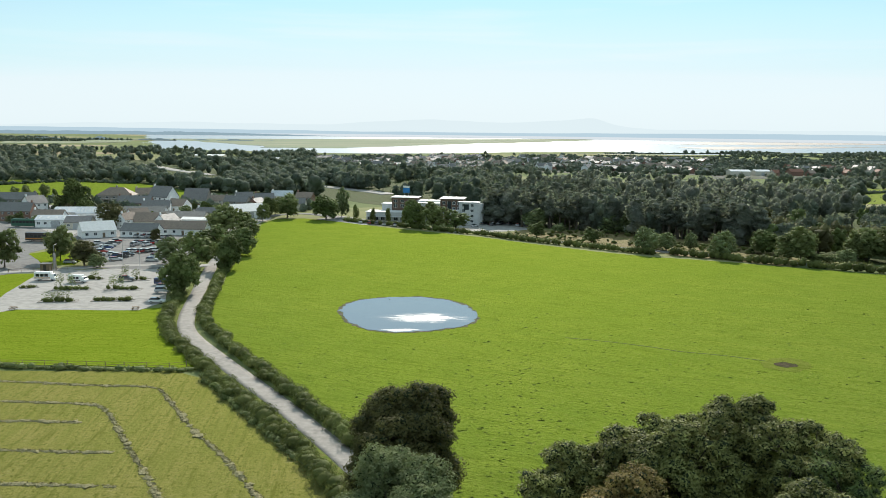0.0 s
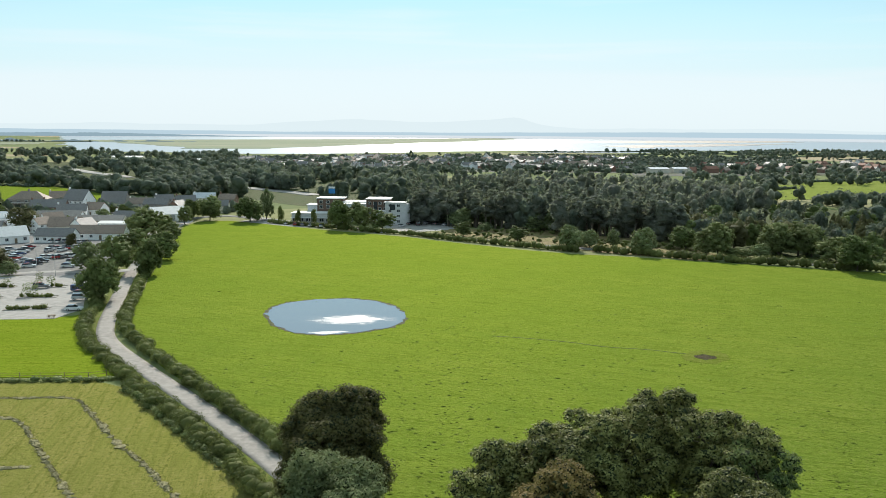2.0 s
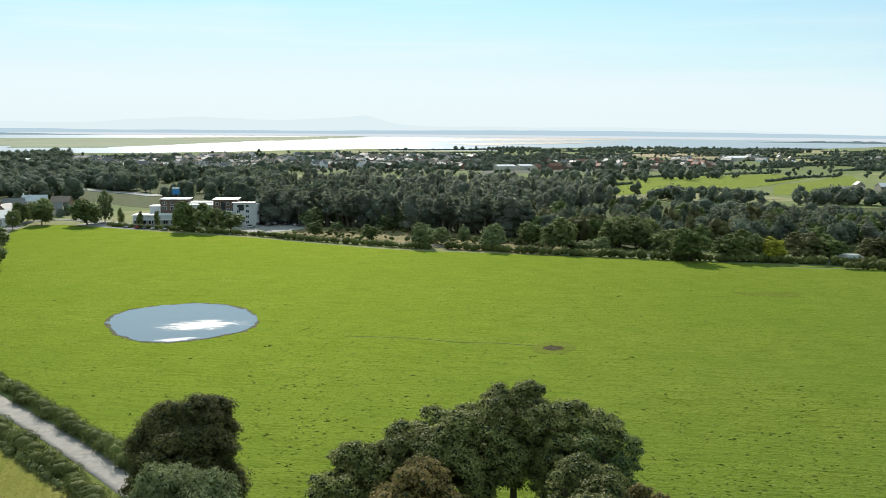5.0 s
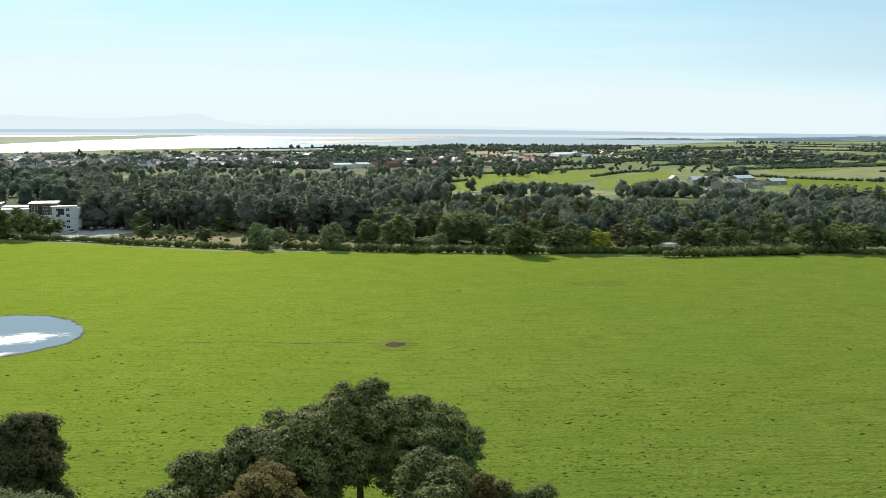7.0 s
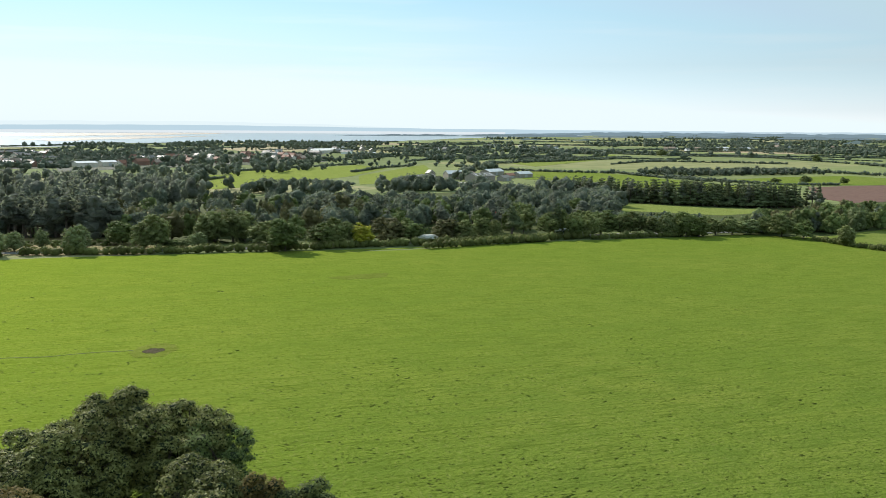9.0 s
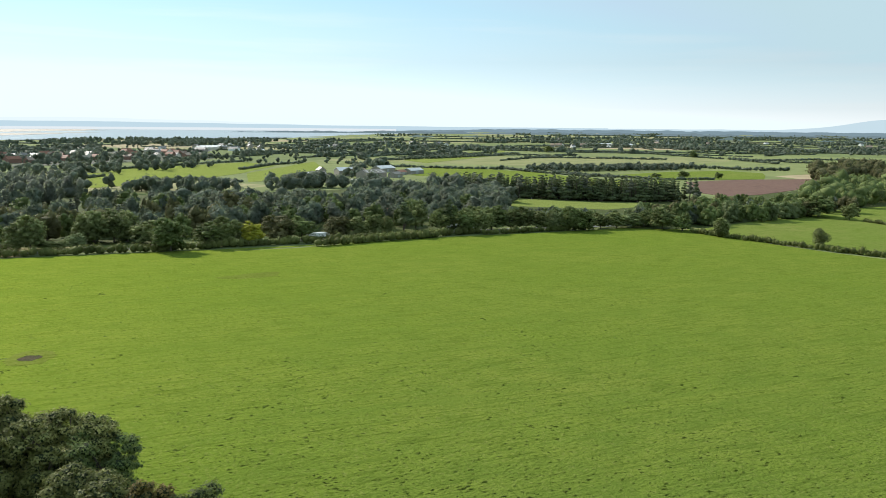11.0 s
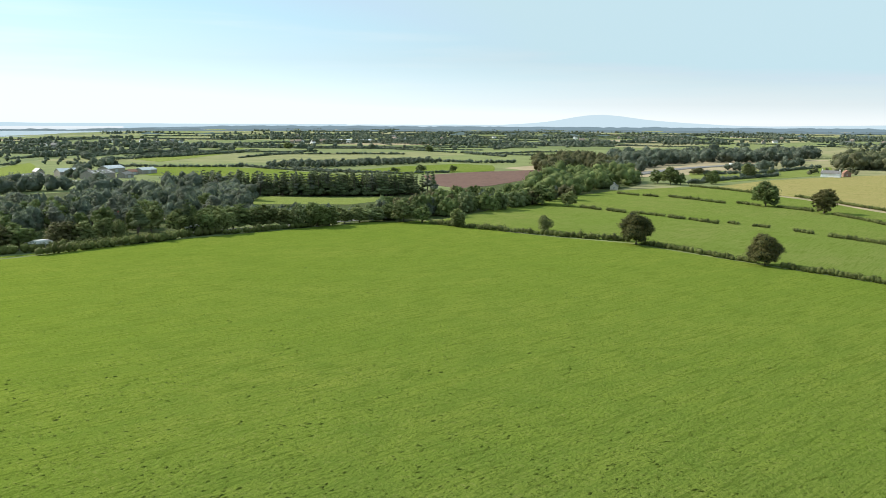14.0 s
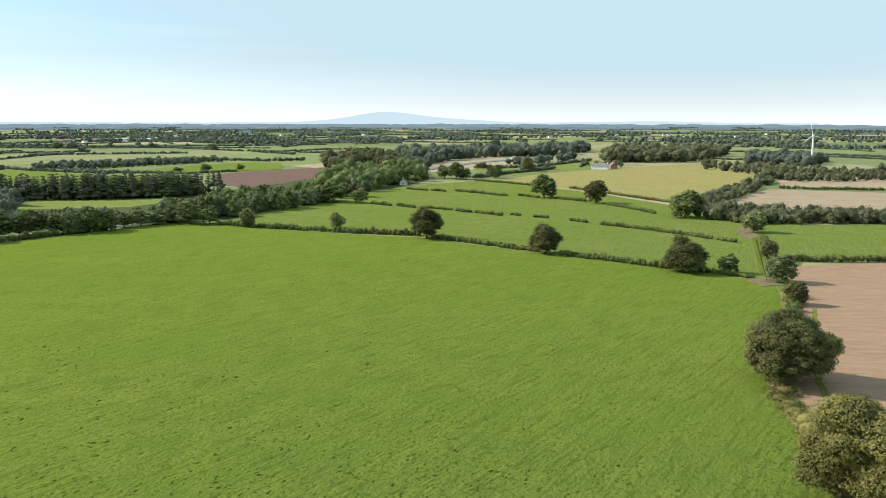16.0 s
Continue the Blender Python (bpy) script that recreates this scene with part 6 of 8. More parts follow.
sheet("field", [(599.2, 579.8), (692.1, 587.1), (676.2, 503), (678.2, 456.6), (587, 394.6), (567.8, 454.7), (547.2, 502.1)], 0.12, MEADOW, "pale green field beside the farm", "field", 25, 3)
sheet("field", [(765.1, 728.3), (1010.9, 859.3), (1178.6, 879.8), (1040.1, 775.9), (854.6, 701.8), (735.1, 660.3)], 0.12, FAR_PASTURE, "bright green far field", "field", 25, 3)
sheet("field", [(358, 295.1), (402.4, 297.7), (406.3, 290.2), (381.6, 272.3), (350.8, 279.4)], 0.12, FAR_PASTURE, "green clearing in the woodland", "field", 25, 3)
sheet("field", [(306.1, 651.3), (360.2, 690.7), (388.8, 682.7), (318.9, 558.7), (279, 553.3)], 0.12, FAR_PASTURE, "bright green field at the edge of the wood", "field", 25, 3)
sheet("field", [(764.3, 94.6), (872.5, 50.2), (971.1, -13.3), (832.8, -17.9), (733.4, 37.2), (668.8, 69.3)], 0.12, FAR_PASTURE, "green field beside the yellow meadow", "field", 25, 3)
sheet("field", [(794.5, 105.5), (855.8, 77.7), (754.5, 68.1), (707.1, 89.6)], 0.12, FAR_PASTURE, "green field beside the main road", "field", 25, 3)

LANE = curved([(-0.9, 88.3), (-6.8, 101.7), (-11.3, 109.2), (-15.1, 116.1), (-20, 124.5), (-25.6, 134), (-32, 144.2), (-39.3, 155.6), (-46.8, 167.7), (-52.3, 176.8), (-56.5, 185.3), (-59.7, 195.4), (-62.5, 207.9), (-66.2, 227.6), (-70.3, 249.3), (-74.2, 271), (-77.3, 291.4), (-80.6, 315.2), (-84.3, 348.6), (-87, 380.9), (-88.5, 414.5)])
sheet("verge", [(-4.7, 88.2), (-8.9, 104.8), (-18.2, 121), (-29.5, 139.5), (-41, 158.3), (-51.3, 176.3), (-56.3, 190.9), (-60.7, 209.4), (-68.6, 254.3), (-74.9, 294.3), (-81.9, 358.4), (-83.7, 402.3), (-91.5, 419.4), (-90.2, 378.3), (-86.7, 330.7), (-79.5, 281.2), (-74.5, 253.9), (-67.5, 216), (-62.3, 190.6), (-55.6, 174.7), (-45.3, 158.1), (-35, 142.4), (-24.1, 125.7), (-14.8, 108.4), (-8.4, 88.1)], 0.03, VERGE, "narrow grass verge along the lane", "grass", 5, 0.5)
ribbon("road", LANE, 3.9, 0.075, ASPHALT, "narrow worn grey asphalt country lane")
ribbon("road", curved([(-120, 447.7), (-95.6, 419), (-85.6, 439.8), (-70.7, 447.6), (-52.1, 429.4), (-36.5, 415), (-16.5, 399.7), (4.7, 381.4), (21.8, 368.4), (39.8, 352.7), (62.3, 333.8), (79.7, 322.6)] + [(98.1, 313.4), (123.2, 294.5), (161.3, 275.3), (200.3, 257.4), (240.6, 240.6), (283, 224.6)] + [(236.5, 238.4), (264.7, 231.3), (299.3, 216.1), (330.8, 197.7)] + [(357.3, 183)]), 6.0, 0.08, DARK_TARMAC, "grey asphalt road along the top of the pasture")
ribbon("farm_track", curved([(243.8, -52.4), (253.1, -51.2), (275.1, -54.2), (312, -59.8), (351, -65.3), (379.1, -68)]), 2.0, 0.131, WORN, "bare earth farm track", "path", 0.02)
sheet("verge", [(395.8, -68.5), (400.8, -96), (277.4, -67.3), (203.4, -47.6), (202.5, -42.4), (245.8, -49.5), (311.7, -58.2)], 0.012, MEADOW, "rough grass along the farm track", "grass", 4, 0.8)
sheet("gateway_mud", [(248.5, -45.1), (254.8, -50.4), (252, -55), (242.5, -54), (239, -48.2)], 0.135, EARTH, "churned bare earth in the gateway", "mud", 1.5, 1.2)
sheet("gateway_mud", [(372.2, -62.2), (375.5, -69.7), (342.9, -67), (332.1, -59.4)], 0.135, EARTH, "churned bare earth by the track", "mud", 2, 1.5)
sheet("field_margin", [(241.3, -51.8), (216.4, -51.5), (181.7, -43), (146.3, -35.5), (130.2, -34.7), (106.2, -36.7), (88.5, -36.5), (87, -27.4), (107.8, -26.5), (132, -26), (147.8, -26.1), (171.7, -31.5), (229.3, -45.6)], 0.012, SCRUB, "strip of dry tall grass along the hedge", "grass", 3, 0.8)
ribbon("main_road", curved([(612.9, 164.4), (711.7, 151.1), (783.2, 139.3), (880, 118), (960, 84), (1015, 44)]), 15, 0.3, DARK_TARMAC, "wide grey dual carriageway among the trees")
ribbon("road", curved([(-122, 700), (-99, 670), (-55, 617), (-36, 588)]), 13, 0.3, TARMAC, "grey road bridge approach among the trees")
ribbon("road", curved([(-344.6, 1000.1), (-287.8, 900.5), (-238, 830.2), (-217.1, 793.8)]), 14, 0.3, TARMAC, "grey motorway curve among the woods")
ribbon("road", curved([(270.5, 279.2), (289.7, 273.5), (311.5, 271.3), (329.9, 268.5)]), 6, 0.2, TARMAC, "grey service road in the woodland")

sheet("grass_strip", [(211.7, -54.1), (212, -55.4), (182.7, -48.6), (161, -43), (147.2, -40.8), (134.3, -39.5), (133.3, -38.2), (145.4, -39.3), (160.8, -42), (182.5, -47.4)], 0.10, HAY, "yellowed strip of grass left in the harrowed field", "grass", 2, 0.5)
sheet("town_ground", [(-139, 864.5), (10.3, 911.9), (133.5, 929), (279.7, 904), (451.2, 867), (757.5, 1460.5), (433.9, 1406.8), (210.1, 1467.6), (15.8, 1425.4), (-207, 1288.6)], 0.12, GARDENS, "gardens and streets of the town", "ground", 60, 10)
sheet("town_ground", [(263.9, 839.8), (432.1, 867.3), (604.1, 895.4), (805.1, 1194.1), (615, 1234.8), (373.6, 1188.1)], 0.12, GARDENS, "gardens and streets round the brick houses", "ground", 60, 10)

# car parks and yards of the village
sheet("car_park", [(-109.5, 197), (-104, 204.3), (-74.2, 205.2), (-71.5, 216.5), (-84.9, 265.8), (-96.2, 269.4), (-119.6, 261.1), (-121.4, 250.7), (-116.8, 224.5)], 0.08, TARMAC, "pale worn tarmac car park with planted beds", "car park", 6, 0.3)
sheet("car_park", [(-112, 268.2), (-124.5, 302.7), (-137.9, 326.1), (-148.5, 335.4), (-155, 361.3), (-142.5, 366.6), (-108.1, 361.8), (-90.9, 314.3), (-83.5, 268.1), (-96.4, 264.9)], 0.085, DARK_TARMAC, "grey tarmac car park before the white shops", "car park", 6, 0.3)
sheet("yard", [(-139.3, 240.1), (-229.3, 398.7), (-194.4, 392.7), (-176.7, 371.7), (-144.6, 328.9), (-143.6, 319.1), (-145.8, 298.1), (-127, 269.4), (-128.8, 258.4)], 0.085, DARK_TARMAC, "grey tarmac coach yard", "yard", 6, 0.4)
ribbon("road", curved([(-143.3, 253.2), (-126.4, 260.6), (-113.7, 268.1), (-99.5, 273.7), (-84.5, 272.5), (-75.7, 275.5)]), 5.5, 0.095, TARMAC, "grey access road to the car parks")
sheet("lawn", [(-144.9, 295.4), (-138.3, 307.3), (-121.5, 286.7), (-119.1, 272.3), (-128, 271.6)], 0.1, LAWN, "green island of lawn with trees", "grass", 4, 0.5)
sheet("lawn", [(-114.8, 187.9), (-145.5, 251.1), (-124, 255.6), (-119.8, 248.9), (-114.6, 223), (-109.1, 206.6)], 0.05, LAWN, "mown lawn by the car park", "grass", 4, 0.5)
sheet("yard", [(-62.6, 422.7), (-53.5, 440.7), (-22.2, 406.4), (-16.2, 392.7), (-37.9, 399.9)], 0.06, TARMAC, "forecourt of the white building", "yard", 6, 0.5)
sheet("yard", [(2.1, 372.6), (10.4, 410), (27.6, 422.1), (45.9, 408.8), (38.1, 384.7), (19.6, 374.4)], 0.06, TARMAC, "car park beside the white building", "yard", 6, 0.5)
sheet("yard", [(-175.3, 363.3), (-144.2, 335.8), (-131.2, 337), (-104.7, 346.7), (-89.9, 371.9), (-84.6, 420.2), (-112.5, 541.5), (-170.9, 532.9), (-240.4, 461.6), (-206.7, 396.2)], 0.06, TARMAC, "paved lanes between the shops and houses", "yard", 6, 0.5)


def swath(line, seed):
    """A windrow of cut grass: an uneven low ridge with ragged clumps."""
    rng = np.random.default_rng(seed)
    line = wander(curved(line, 5), 0.4, 0.2, 2.0)
    verts, faces, at = [], [], 0
    bv, bf = ICO
    for x, y in line:
        if rng.uniform() < 0.12:
            continue
        k = 0.75 + 0.45 * noise.noise((x / 3, y / 3, 1)) + 0.2 * rng.normal()
        v = np.array([x, y, 0.10]) + bv * np.array([0.55, 0.55, 0.16]) * max(0.35, k) * (1 + 0.38 * rng.normal(size=(len(bv), 1)))
        verts.append(v)
        faces += (bf + at).tolist()
        at += len(bv)
        d = unit(rng.normal(size=(9, 3)))
        v = leaf_quads(rng, np.array([x, y, 0.16]) + d * np.array([0.8, 0.8, 0.1]) * max(0.35, k), d + np.array([0, 0, 0.8]), 0.24, 0.3)
        verts.append(v)
        faces += (np.arange(len(v)).reshape(-1, 4) + at).tolist()
        at += len(v)
    tagged(new("windrow", mesh_of("windrow", np.concatenate(verts).tolist(), faces, CUT_GRASS)), "ragged row of cut drying grass on the mown field", "hay row", "rows of cut grass")


for i, line in enumerate(([(-83.6, 145.6), (-71.4, 145), (-61.9, 143.7), (-53, 143.4), (-49.2, 142.6), (-46.4, 138.9), (-42.7, 132.5), (-36.4, 121.6), (-31, 113.9), (-25.8, 105.3), (-20.6, 96.2)], [(-77.8, 135), (-66.3, 134.2), (-58.7, 133.7), (-54.4, 132.1), (-50.3, 126.1), (-44.9, 116.7), (-39.4, 107.7), (-33.5, 97.5)], [(-70.6, 125.1), (-62, 125.2), (-55, 124.9)],
                          [(-66, 113.7), (-53.1, 113), (-45.3, 113)], [(-59.6, 102.2), (-51, 102.1), (-40.9, 101.7)], [(-53.4, 91.1), (-43.3, 91.3), (-34.8, 90.8)])):
    swath(line, 90 + i)


# ---- buildings ----
RENDER = plain("white_render", (0.82, 0.815, 0.80), 0.8, 0.2, grain=0.06, size=2.5)
# white render greyed: the shade on the hotel front is in the colour
HOTEL_WALL = plain("shade_toned_white_render", (0.56, 0.56, 0.56), 0.8, 0.2, grain=0.05, size=3.0)
CREAM = plain("cream_render", (0.62, 0.57, 0.48), 0.8, 0.2, grain=0.08, size=2.5)
RED_BRICK = mottled("red_brick", [(0.24, 0.14, 0.105), (0.20, 0.12, 0.09), (0.30, 0.19, 0.15)], [1.5, 0.25], coords="object")
STONE = mottled("grey_stone", [(0.30, 0.27, 0.24), (0.22, 0.20, 0.18), (0.36, 0.33, 0.29)], [1.0, 0.3], coords="object")
SLATE = mottled("dark_slate", [(0.165, 0.155, 0.15), (0.12, 0.113, 0.11), (0.215, 0.205, 0.195)], [2.0, 0.35], 0.55, 0.35, 0.3, 0.03, coords="object")
BROWN_TILE = mottled("brown_roof_tiles", [(0.25, 0.19, 0.15), (0.185, 0.14, 0.11), (0.32, 0.245, 0.195)], [2.0, 0.3], 0.7, 0.25, 0.3, 0.03, coords="object")
RED_TILE = mottled("red_roof_tiles", [(0.26, 0.12, 0.08), (0.20, 0.09, 0.065), (0.31, 0.16, 0.11)], [2.0, 0.3], 0.7, 0.25, 0.3, 0.03, coords="object")
METAL_ROOF = mottled("pale_metal_roof", [(0.50, 0.53, 0.56), (0.40, 0.43, 0.46), (0.60, 0.62, 0.63)], [4, 0.6], 0.45, 0.5, coords="object")
WHITE_ROOF = mottled("white_membrane_roof", [(0.64, 0.64, 0.625), (0.52, 0.52, 0.505), (0.70, 0.70, 0.69)], [3, 0.5], 0.6, 0.3, coords="object")
FIBRE_ROOF = mottled("weathered_fibre_cement", [(0.20, 0.19, 0.18), (0.15, 0.14, 0.13), (0.26, 0.25, 0.23)], [5, 0.7], 0.8, 0.2, coords="object")
BROWN_CLAD = mottled("brown_cladding", [(0.16, 0.10, 0.075), (0.12, 0.075, 0.055)], [1.2], 0.6, 0.3, coords="object")
BLUE_PANEL = plain("blue_panel", (0.03, 0.22, 0.55), 0.5, 0.4)
WOOD = plain("weathered_wood", (0.20, 0.15, 0.10), 0.8, 0.2)
STEEL = plain("galvanised_steel", (0.42, 0.43, 0.44), 0.45, 0.5, 0.7)
TURBINE = plain("white_turbine_paint", (0.80, 0.80, 0.79), 0.4, 0.4, grain=0.03)


def glass_material(name, tint):
    m, nt, b = base_material(name, 0.08, 0.6)
    nt.links.new(mix(nt, noise_value(nt, 1.5, 2, coords="object"), tint, tuple(c * 1.8 + 0.01 for c in tint)), b.inputs["Base Color"])
    return m


PANE = glass_material("window_glass", (0.025, 0.03, 0.036))
CAR_GLASS = glass_material("car_glass", (0.015, 0.018, 0.02))
FRAME = plain("white_window_frame", (0.75, 0.75, 0.73), 0.5, 0.4)


def window_meshes(w, h):
    bm = bmesh.new()
    t = 0.09
    box(bm, -w / 2, -0.06, 0, w / 2, 0.03, t)
    box(bm, -w / 2, -0.06, h - t, w / 2, 0.03, h)
    box(bm, -w / 2, -0.06, t, -w / 2 + t, 0.03, h - t)
    box(bm, w / 2 - t, -0.06, t, w / 2, 0.03, h - t)
    box(bm, -t * 0.4, -0.05, t, t * 0.4, 0.03, h - t)
    f = bpy.data.meshes.new("window")
    bm.to_mesh(f)
    bm.free()
    f.materials.append(FRAME)
    bm = boxed(-w / 2 + t * 0.7, -0.02, t * 0.7, w / 2 - t * 0.7, 0.02, h - t * 0.7)
    p = bpy.data.meshes.new("pane")
    bm.to_mesh(p)
    bm.free()
    p.materials.append(PANE)
    return f, p


WINDOWS = {}


def window(parent, x, y, z, turn, w=1.2, h=1.2):
    """A framed window on a wall that faces the local -y way at turn 0."""
    key = (round(w, 2), round(h, 2))
    if key not in WINDOWS:
        WINDOWS[key] = window_meshes(w, h)
    f = under(new("window", WINDOWS[key][0]), parent)
    f.matrix_basis = pose(x, y, z, 0, 0, turn)
    under(new("pane", WINDOWS[key][1]), f)
    return f


def gable_walls(w, d, wall, roof):
    bm = bmesh.new()
    x, y = w / 2, d / 2
    ring = [(-y, 0), (y, 0), (y, wall), (0, wall + roof), (-y, wall)]
    a = [bm.verts.new((-x, p, z)) for p, z in ring]
    b = [bm.verts.new((x, p, z)) for p, z in ring]
    bm.faces.new(a[::-1])
    bm.faces.new(b)
    for i in range(5):
        bm.faces.new((a[i], a[(i + 1) % 5], b[(i + 1) % 5], b[i]))
    bmesh.ops.recalc_face_normals(bm, faces=bm.faces)
    return bm


def roof_slope(w, d, wall, roof, side, over=0.35, thick=0.18):
    """One slope of a gabled roof: a slab from the ridge to past the wall."""
    bm = bmesh.new()
    k = roof / (d / 2)
    y1 = d / 2 + over
    prof = [(0, wall + roof + 0.05), (y1, wall - over * k + 0.05), (y1, wall - over * k + 0.05 + thick), (0, wall + roof + 0.05 + thick)]
    x = w / 2 + over * 0.7
    a = [bm.verts.new((-x, p * side, z)) for p, z in prof]
    b = [bm.verts.new((x, p * side, z)) for p, z in prof]
    bm.faces.new(a)
    bm.faces.new(b)
    for i in range(4):
        bm.faces.new((a[i], a[(i + 1) % 4], b[(i + 1) % 4], b[i]))
    bmesh.ops.recalc_face_normals(bm, faces=bm.faces)
    return bm


def house(x, y, turn, w, d, wall, roof, walls, tiles, label, cols=3, storeys=1, chimneys=1, door=True, category="house", group="village houses", name="house", end_window=True):
    ob = thing(name, label, category, group, x, y, 0, turn)
    part("wall", gable_walls(w, d, wall, roof), walls, ob)
    part("roof", roof_slope(w, d, wall, roof, 1), tiles, ob)
    part("roof", roof_slope(w, d, wall, roof, -1), tiles, ob)
    for i in range(chimneys):
        cx = (w / 2 - 0.6) * (1 if i else -1)
        c = part("chimney", boxed(cx - 0.4, -0.35, wall + roof - 0.6, cx + 0.4, 0.35, wall + roof + 1.1, 0.03), walls, ob)
        bm = bmesh.new()
        round_bar(bm, (cx - 0.18, 0, wall + roof + 1.1), (cx - 0.18, 0, wall + roof + 1.45), 0.12, 0.1, 6)
        part("chimney_pot", bm, RED_TILE, c)
    per = wall / storeys
    for s in range(storeys):
        for i in range(cols):
            wx = -w / 2 + w * (i + 0.5) / cols
            if door and s == 0 and i == cols // 2:
                part("door", boxed(wx - 0.5, -d / 2 - 0.05, 0, wx + 0.5, -d / 2 + 0.03, 2.05, 0.01), WOOD, ob)
            else:
                window(ob, wx, -d / 2, s * per + per * 0.36, 0, min(1.3, w / cols * 0.5), per * 0.42)
        if end_window:
            window(ob, w / 2, 0, s * per + per * 0.36, 90, 1.1, per * 0.42)
            window(ob, -w / 2, 0, s * per + per * 0.36, -90, 1.1, per * 0.42)
    return ob


def shed(x, y, turn, w, d, wall, roof, walls, tiles, label, group="", cols=0, skylights=0):
    ob = thing("shed", label, "shed", group, x, y, 0, turn)
    part("wall", gable_walls(w, d, wall, roof), walls, ob)
    for side in (1, -1):
        r = part("roof", roof_slope(w, d, wall, roof, side), tiles, ob)
        for i in range(skylights):
            sx = -w / 2 + w * (i + 0.5) / skylights
            k = roof / (d / 2)
            bm = bmesh.new()
            y0, y1 = d * 0.12, d * 0.40
            vs = [bm.verts.new((sx + dx, yy * side, wall + roof + 0.26 - yy * k)) for dx, yy in ((-0.5, y0), (0.5, y0), (0.5, y1), (-0.5, y1))]
            f = bm.faces.new(vs)
            e = bmesh.ops.extrude_face_region(bm, geom=[f])
            bmesh.ops.translate(bm, verts=[v for v in e["geom"] if isinstance(v, bmesh.types.BMVert)], vec=(0, 0, 0.04))
            bmesh.ops.recalc_face_normals(bm, faces=bm.faces)
            part("skylight", bm, WHITE_ROOF, r)
    bm = boxed(-1.8, -d / 2 - 0.06, 0, 1.8, -d / 2 + 0.04, min(3.2, wall * 0.85), 0.02)
    part("door", bm, STEEL, ob)
    for i in range(cols):
        window(ob, -w / 2 + w * (i + 0.5) / cols, -d / 2, wall * 0.4, 0, 1.3, wall * 0.35)
    return ob


def hipped_house(x, y, turn, w, d, wall, roof, walls, tiles, label, cols=5):
    """A two-storey house under a roof that slopes on all four sides, with a white balcony rail."""
    ob = thing("house", label, "house", "village houses", x, y, 0, turn)
    part("wall", boxed(-w / 2, -d / 2, 0, w / 2, d / 2, wall, 0.03), walls, ob)
    bm = bmesh.new()
    o, r = 0.5, max(0.5, w / 2 - d / 2)
    low = [bm.verts.new((sx * (w / 2 + o), sy * (d / 2 + o), wall)) for sx, sy in ((-1, -1), (1, -1), (1, 1), (-1, 1))]
    a, b = bm.verts.new((-r, 0, wall + roof)), bm.verts.new((r, 0, wall + roof))
    for f in ((low[0], low[1], b, a), (low[1], low[2], b), (low[2], low[3], a, b), (low[3], low[0], a), tuple(low[::-1])):
        bm.faces.new(f)
    bmesh.ops.recalc_face_normals(bm, faces=bm.faces)
    part("roof", bm, tiles, ob)
    c = part("chimney", boxed(-0.5, -0.4, wall + roof - 0.7, 0.5, 0.4, wall + roof + 1.0, 0.03), walls, ob)
    part("chimney_pot", round_bar(bmesh.new(), (0, 0, wall + roof + 1.0), (0, 0, wall + roof + 1.4), 0.13, 0.1, 6), RED_TILE, c)
    for s in range(2):
        for i in range(cols):
            window(ob, -w / 2 + w * (i + 0.5) / cols, -d / 2, s * wall / 2 + 0.8, 0, 1.4, 1.2)
    part("balcony", boxed(-w * 0.45, -d / 2 - 1.3, wall / 2 - 0.1, w * 0.2, -d / 2 - 0.01, wall / 2 + 0.1), WOOD, ob)
    bm = boxed(-w * 0.45, -d / 2 - 1.3, wall / 2 + 0.95, w * 0.2, -d / 2 - 1.22, wall / 2 + 1.05)
    for i in range(9):
        px = -w * 0.45 + 0.05 + w * 0.63 * i / 8
        box(bm, px, -d / 2 - 1.29, wall / 2 + 0.1, px + 0.07, -d / 2 - 1.23, wall / 2 + 0.95)
    part("balcony_rail", bm, FRAME, ob)
    return ob


# the shops and houses of the village
hipped_house(-174.7, 477.1, 6, 11, 9, 3.4, 3.0, RED_BRICK, SLATE, "low brick house with hipped slate roof", 3)
shed(-177.9, 412.3, 8, 18, 11, 3.6, 2.0, RENDER, METAL_ROOF, "shop hall with long pale metal roof", "village shops", 4, 4)
shed(-159.6, 373.4, 6, 11, 8, 3.0, 2.2, CREAM, SLATE, "small dark-roofed shop behind the white gable", "village shops", 3)
house(-184.6, 398.7, 4, 14, 7, 3.0, 2.4, RENDER, BROWN_TILE, "low white cottage shop with brown roof", 4, 1, 1, category="shop", name="shop")
house(-145.3, 405.6, 40, 9, 7, 3.2, 2.8, RENDER, BROWN_TILE, "small white gabled shop with brown roof", 2, 1, 0, category="shop", name="shop")
house(-114, 416.9, -10, 13, 7, 3.0, 2.6, RENDER, SLATE, "white cottage with slate roof by the trees", 4, 1, 1)
house(-140.8, 345.2, 34, 13, 10, 3.0, 3.2, RENDER, WHITE_ROOF, "white gabled shop building with pale roof", 4, 1, 0, category="shop", name="shop")
house(-122.9, 346.8, -8, 15, 7.5, 2.8, 2.6, RENDER, SLATE, "long low white shop with dark slate roof", 5, 1, 0, category="shop", name="shop")
house(-140.2, 377.6, 58, 7, 6, 4.0, 2.6, RENDER, BROWN_TILE, "tall narrow white gabled house", 2, 2, 1)
house(-109.4, 355.8, -3, 22, 8, 2.8, 2.8, RENDER, BROWN_TILE, "long white shop with brown tiled roof", 6, 1, 0, category="shop", name="shop")
house(-130.7, 380.8, 4, 13, 9, 3.0, 3.4, CREAM, BROWN_TILE, "shop hall with broad brown tiled roof", 5, 1, 0, category="shop", name="shop")
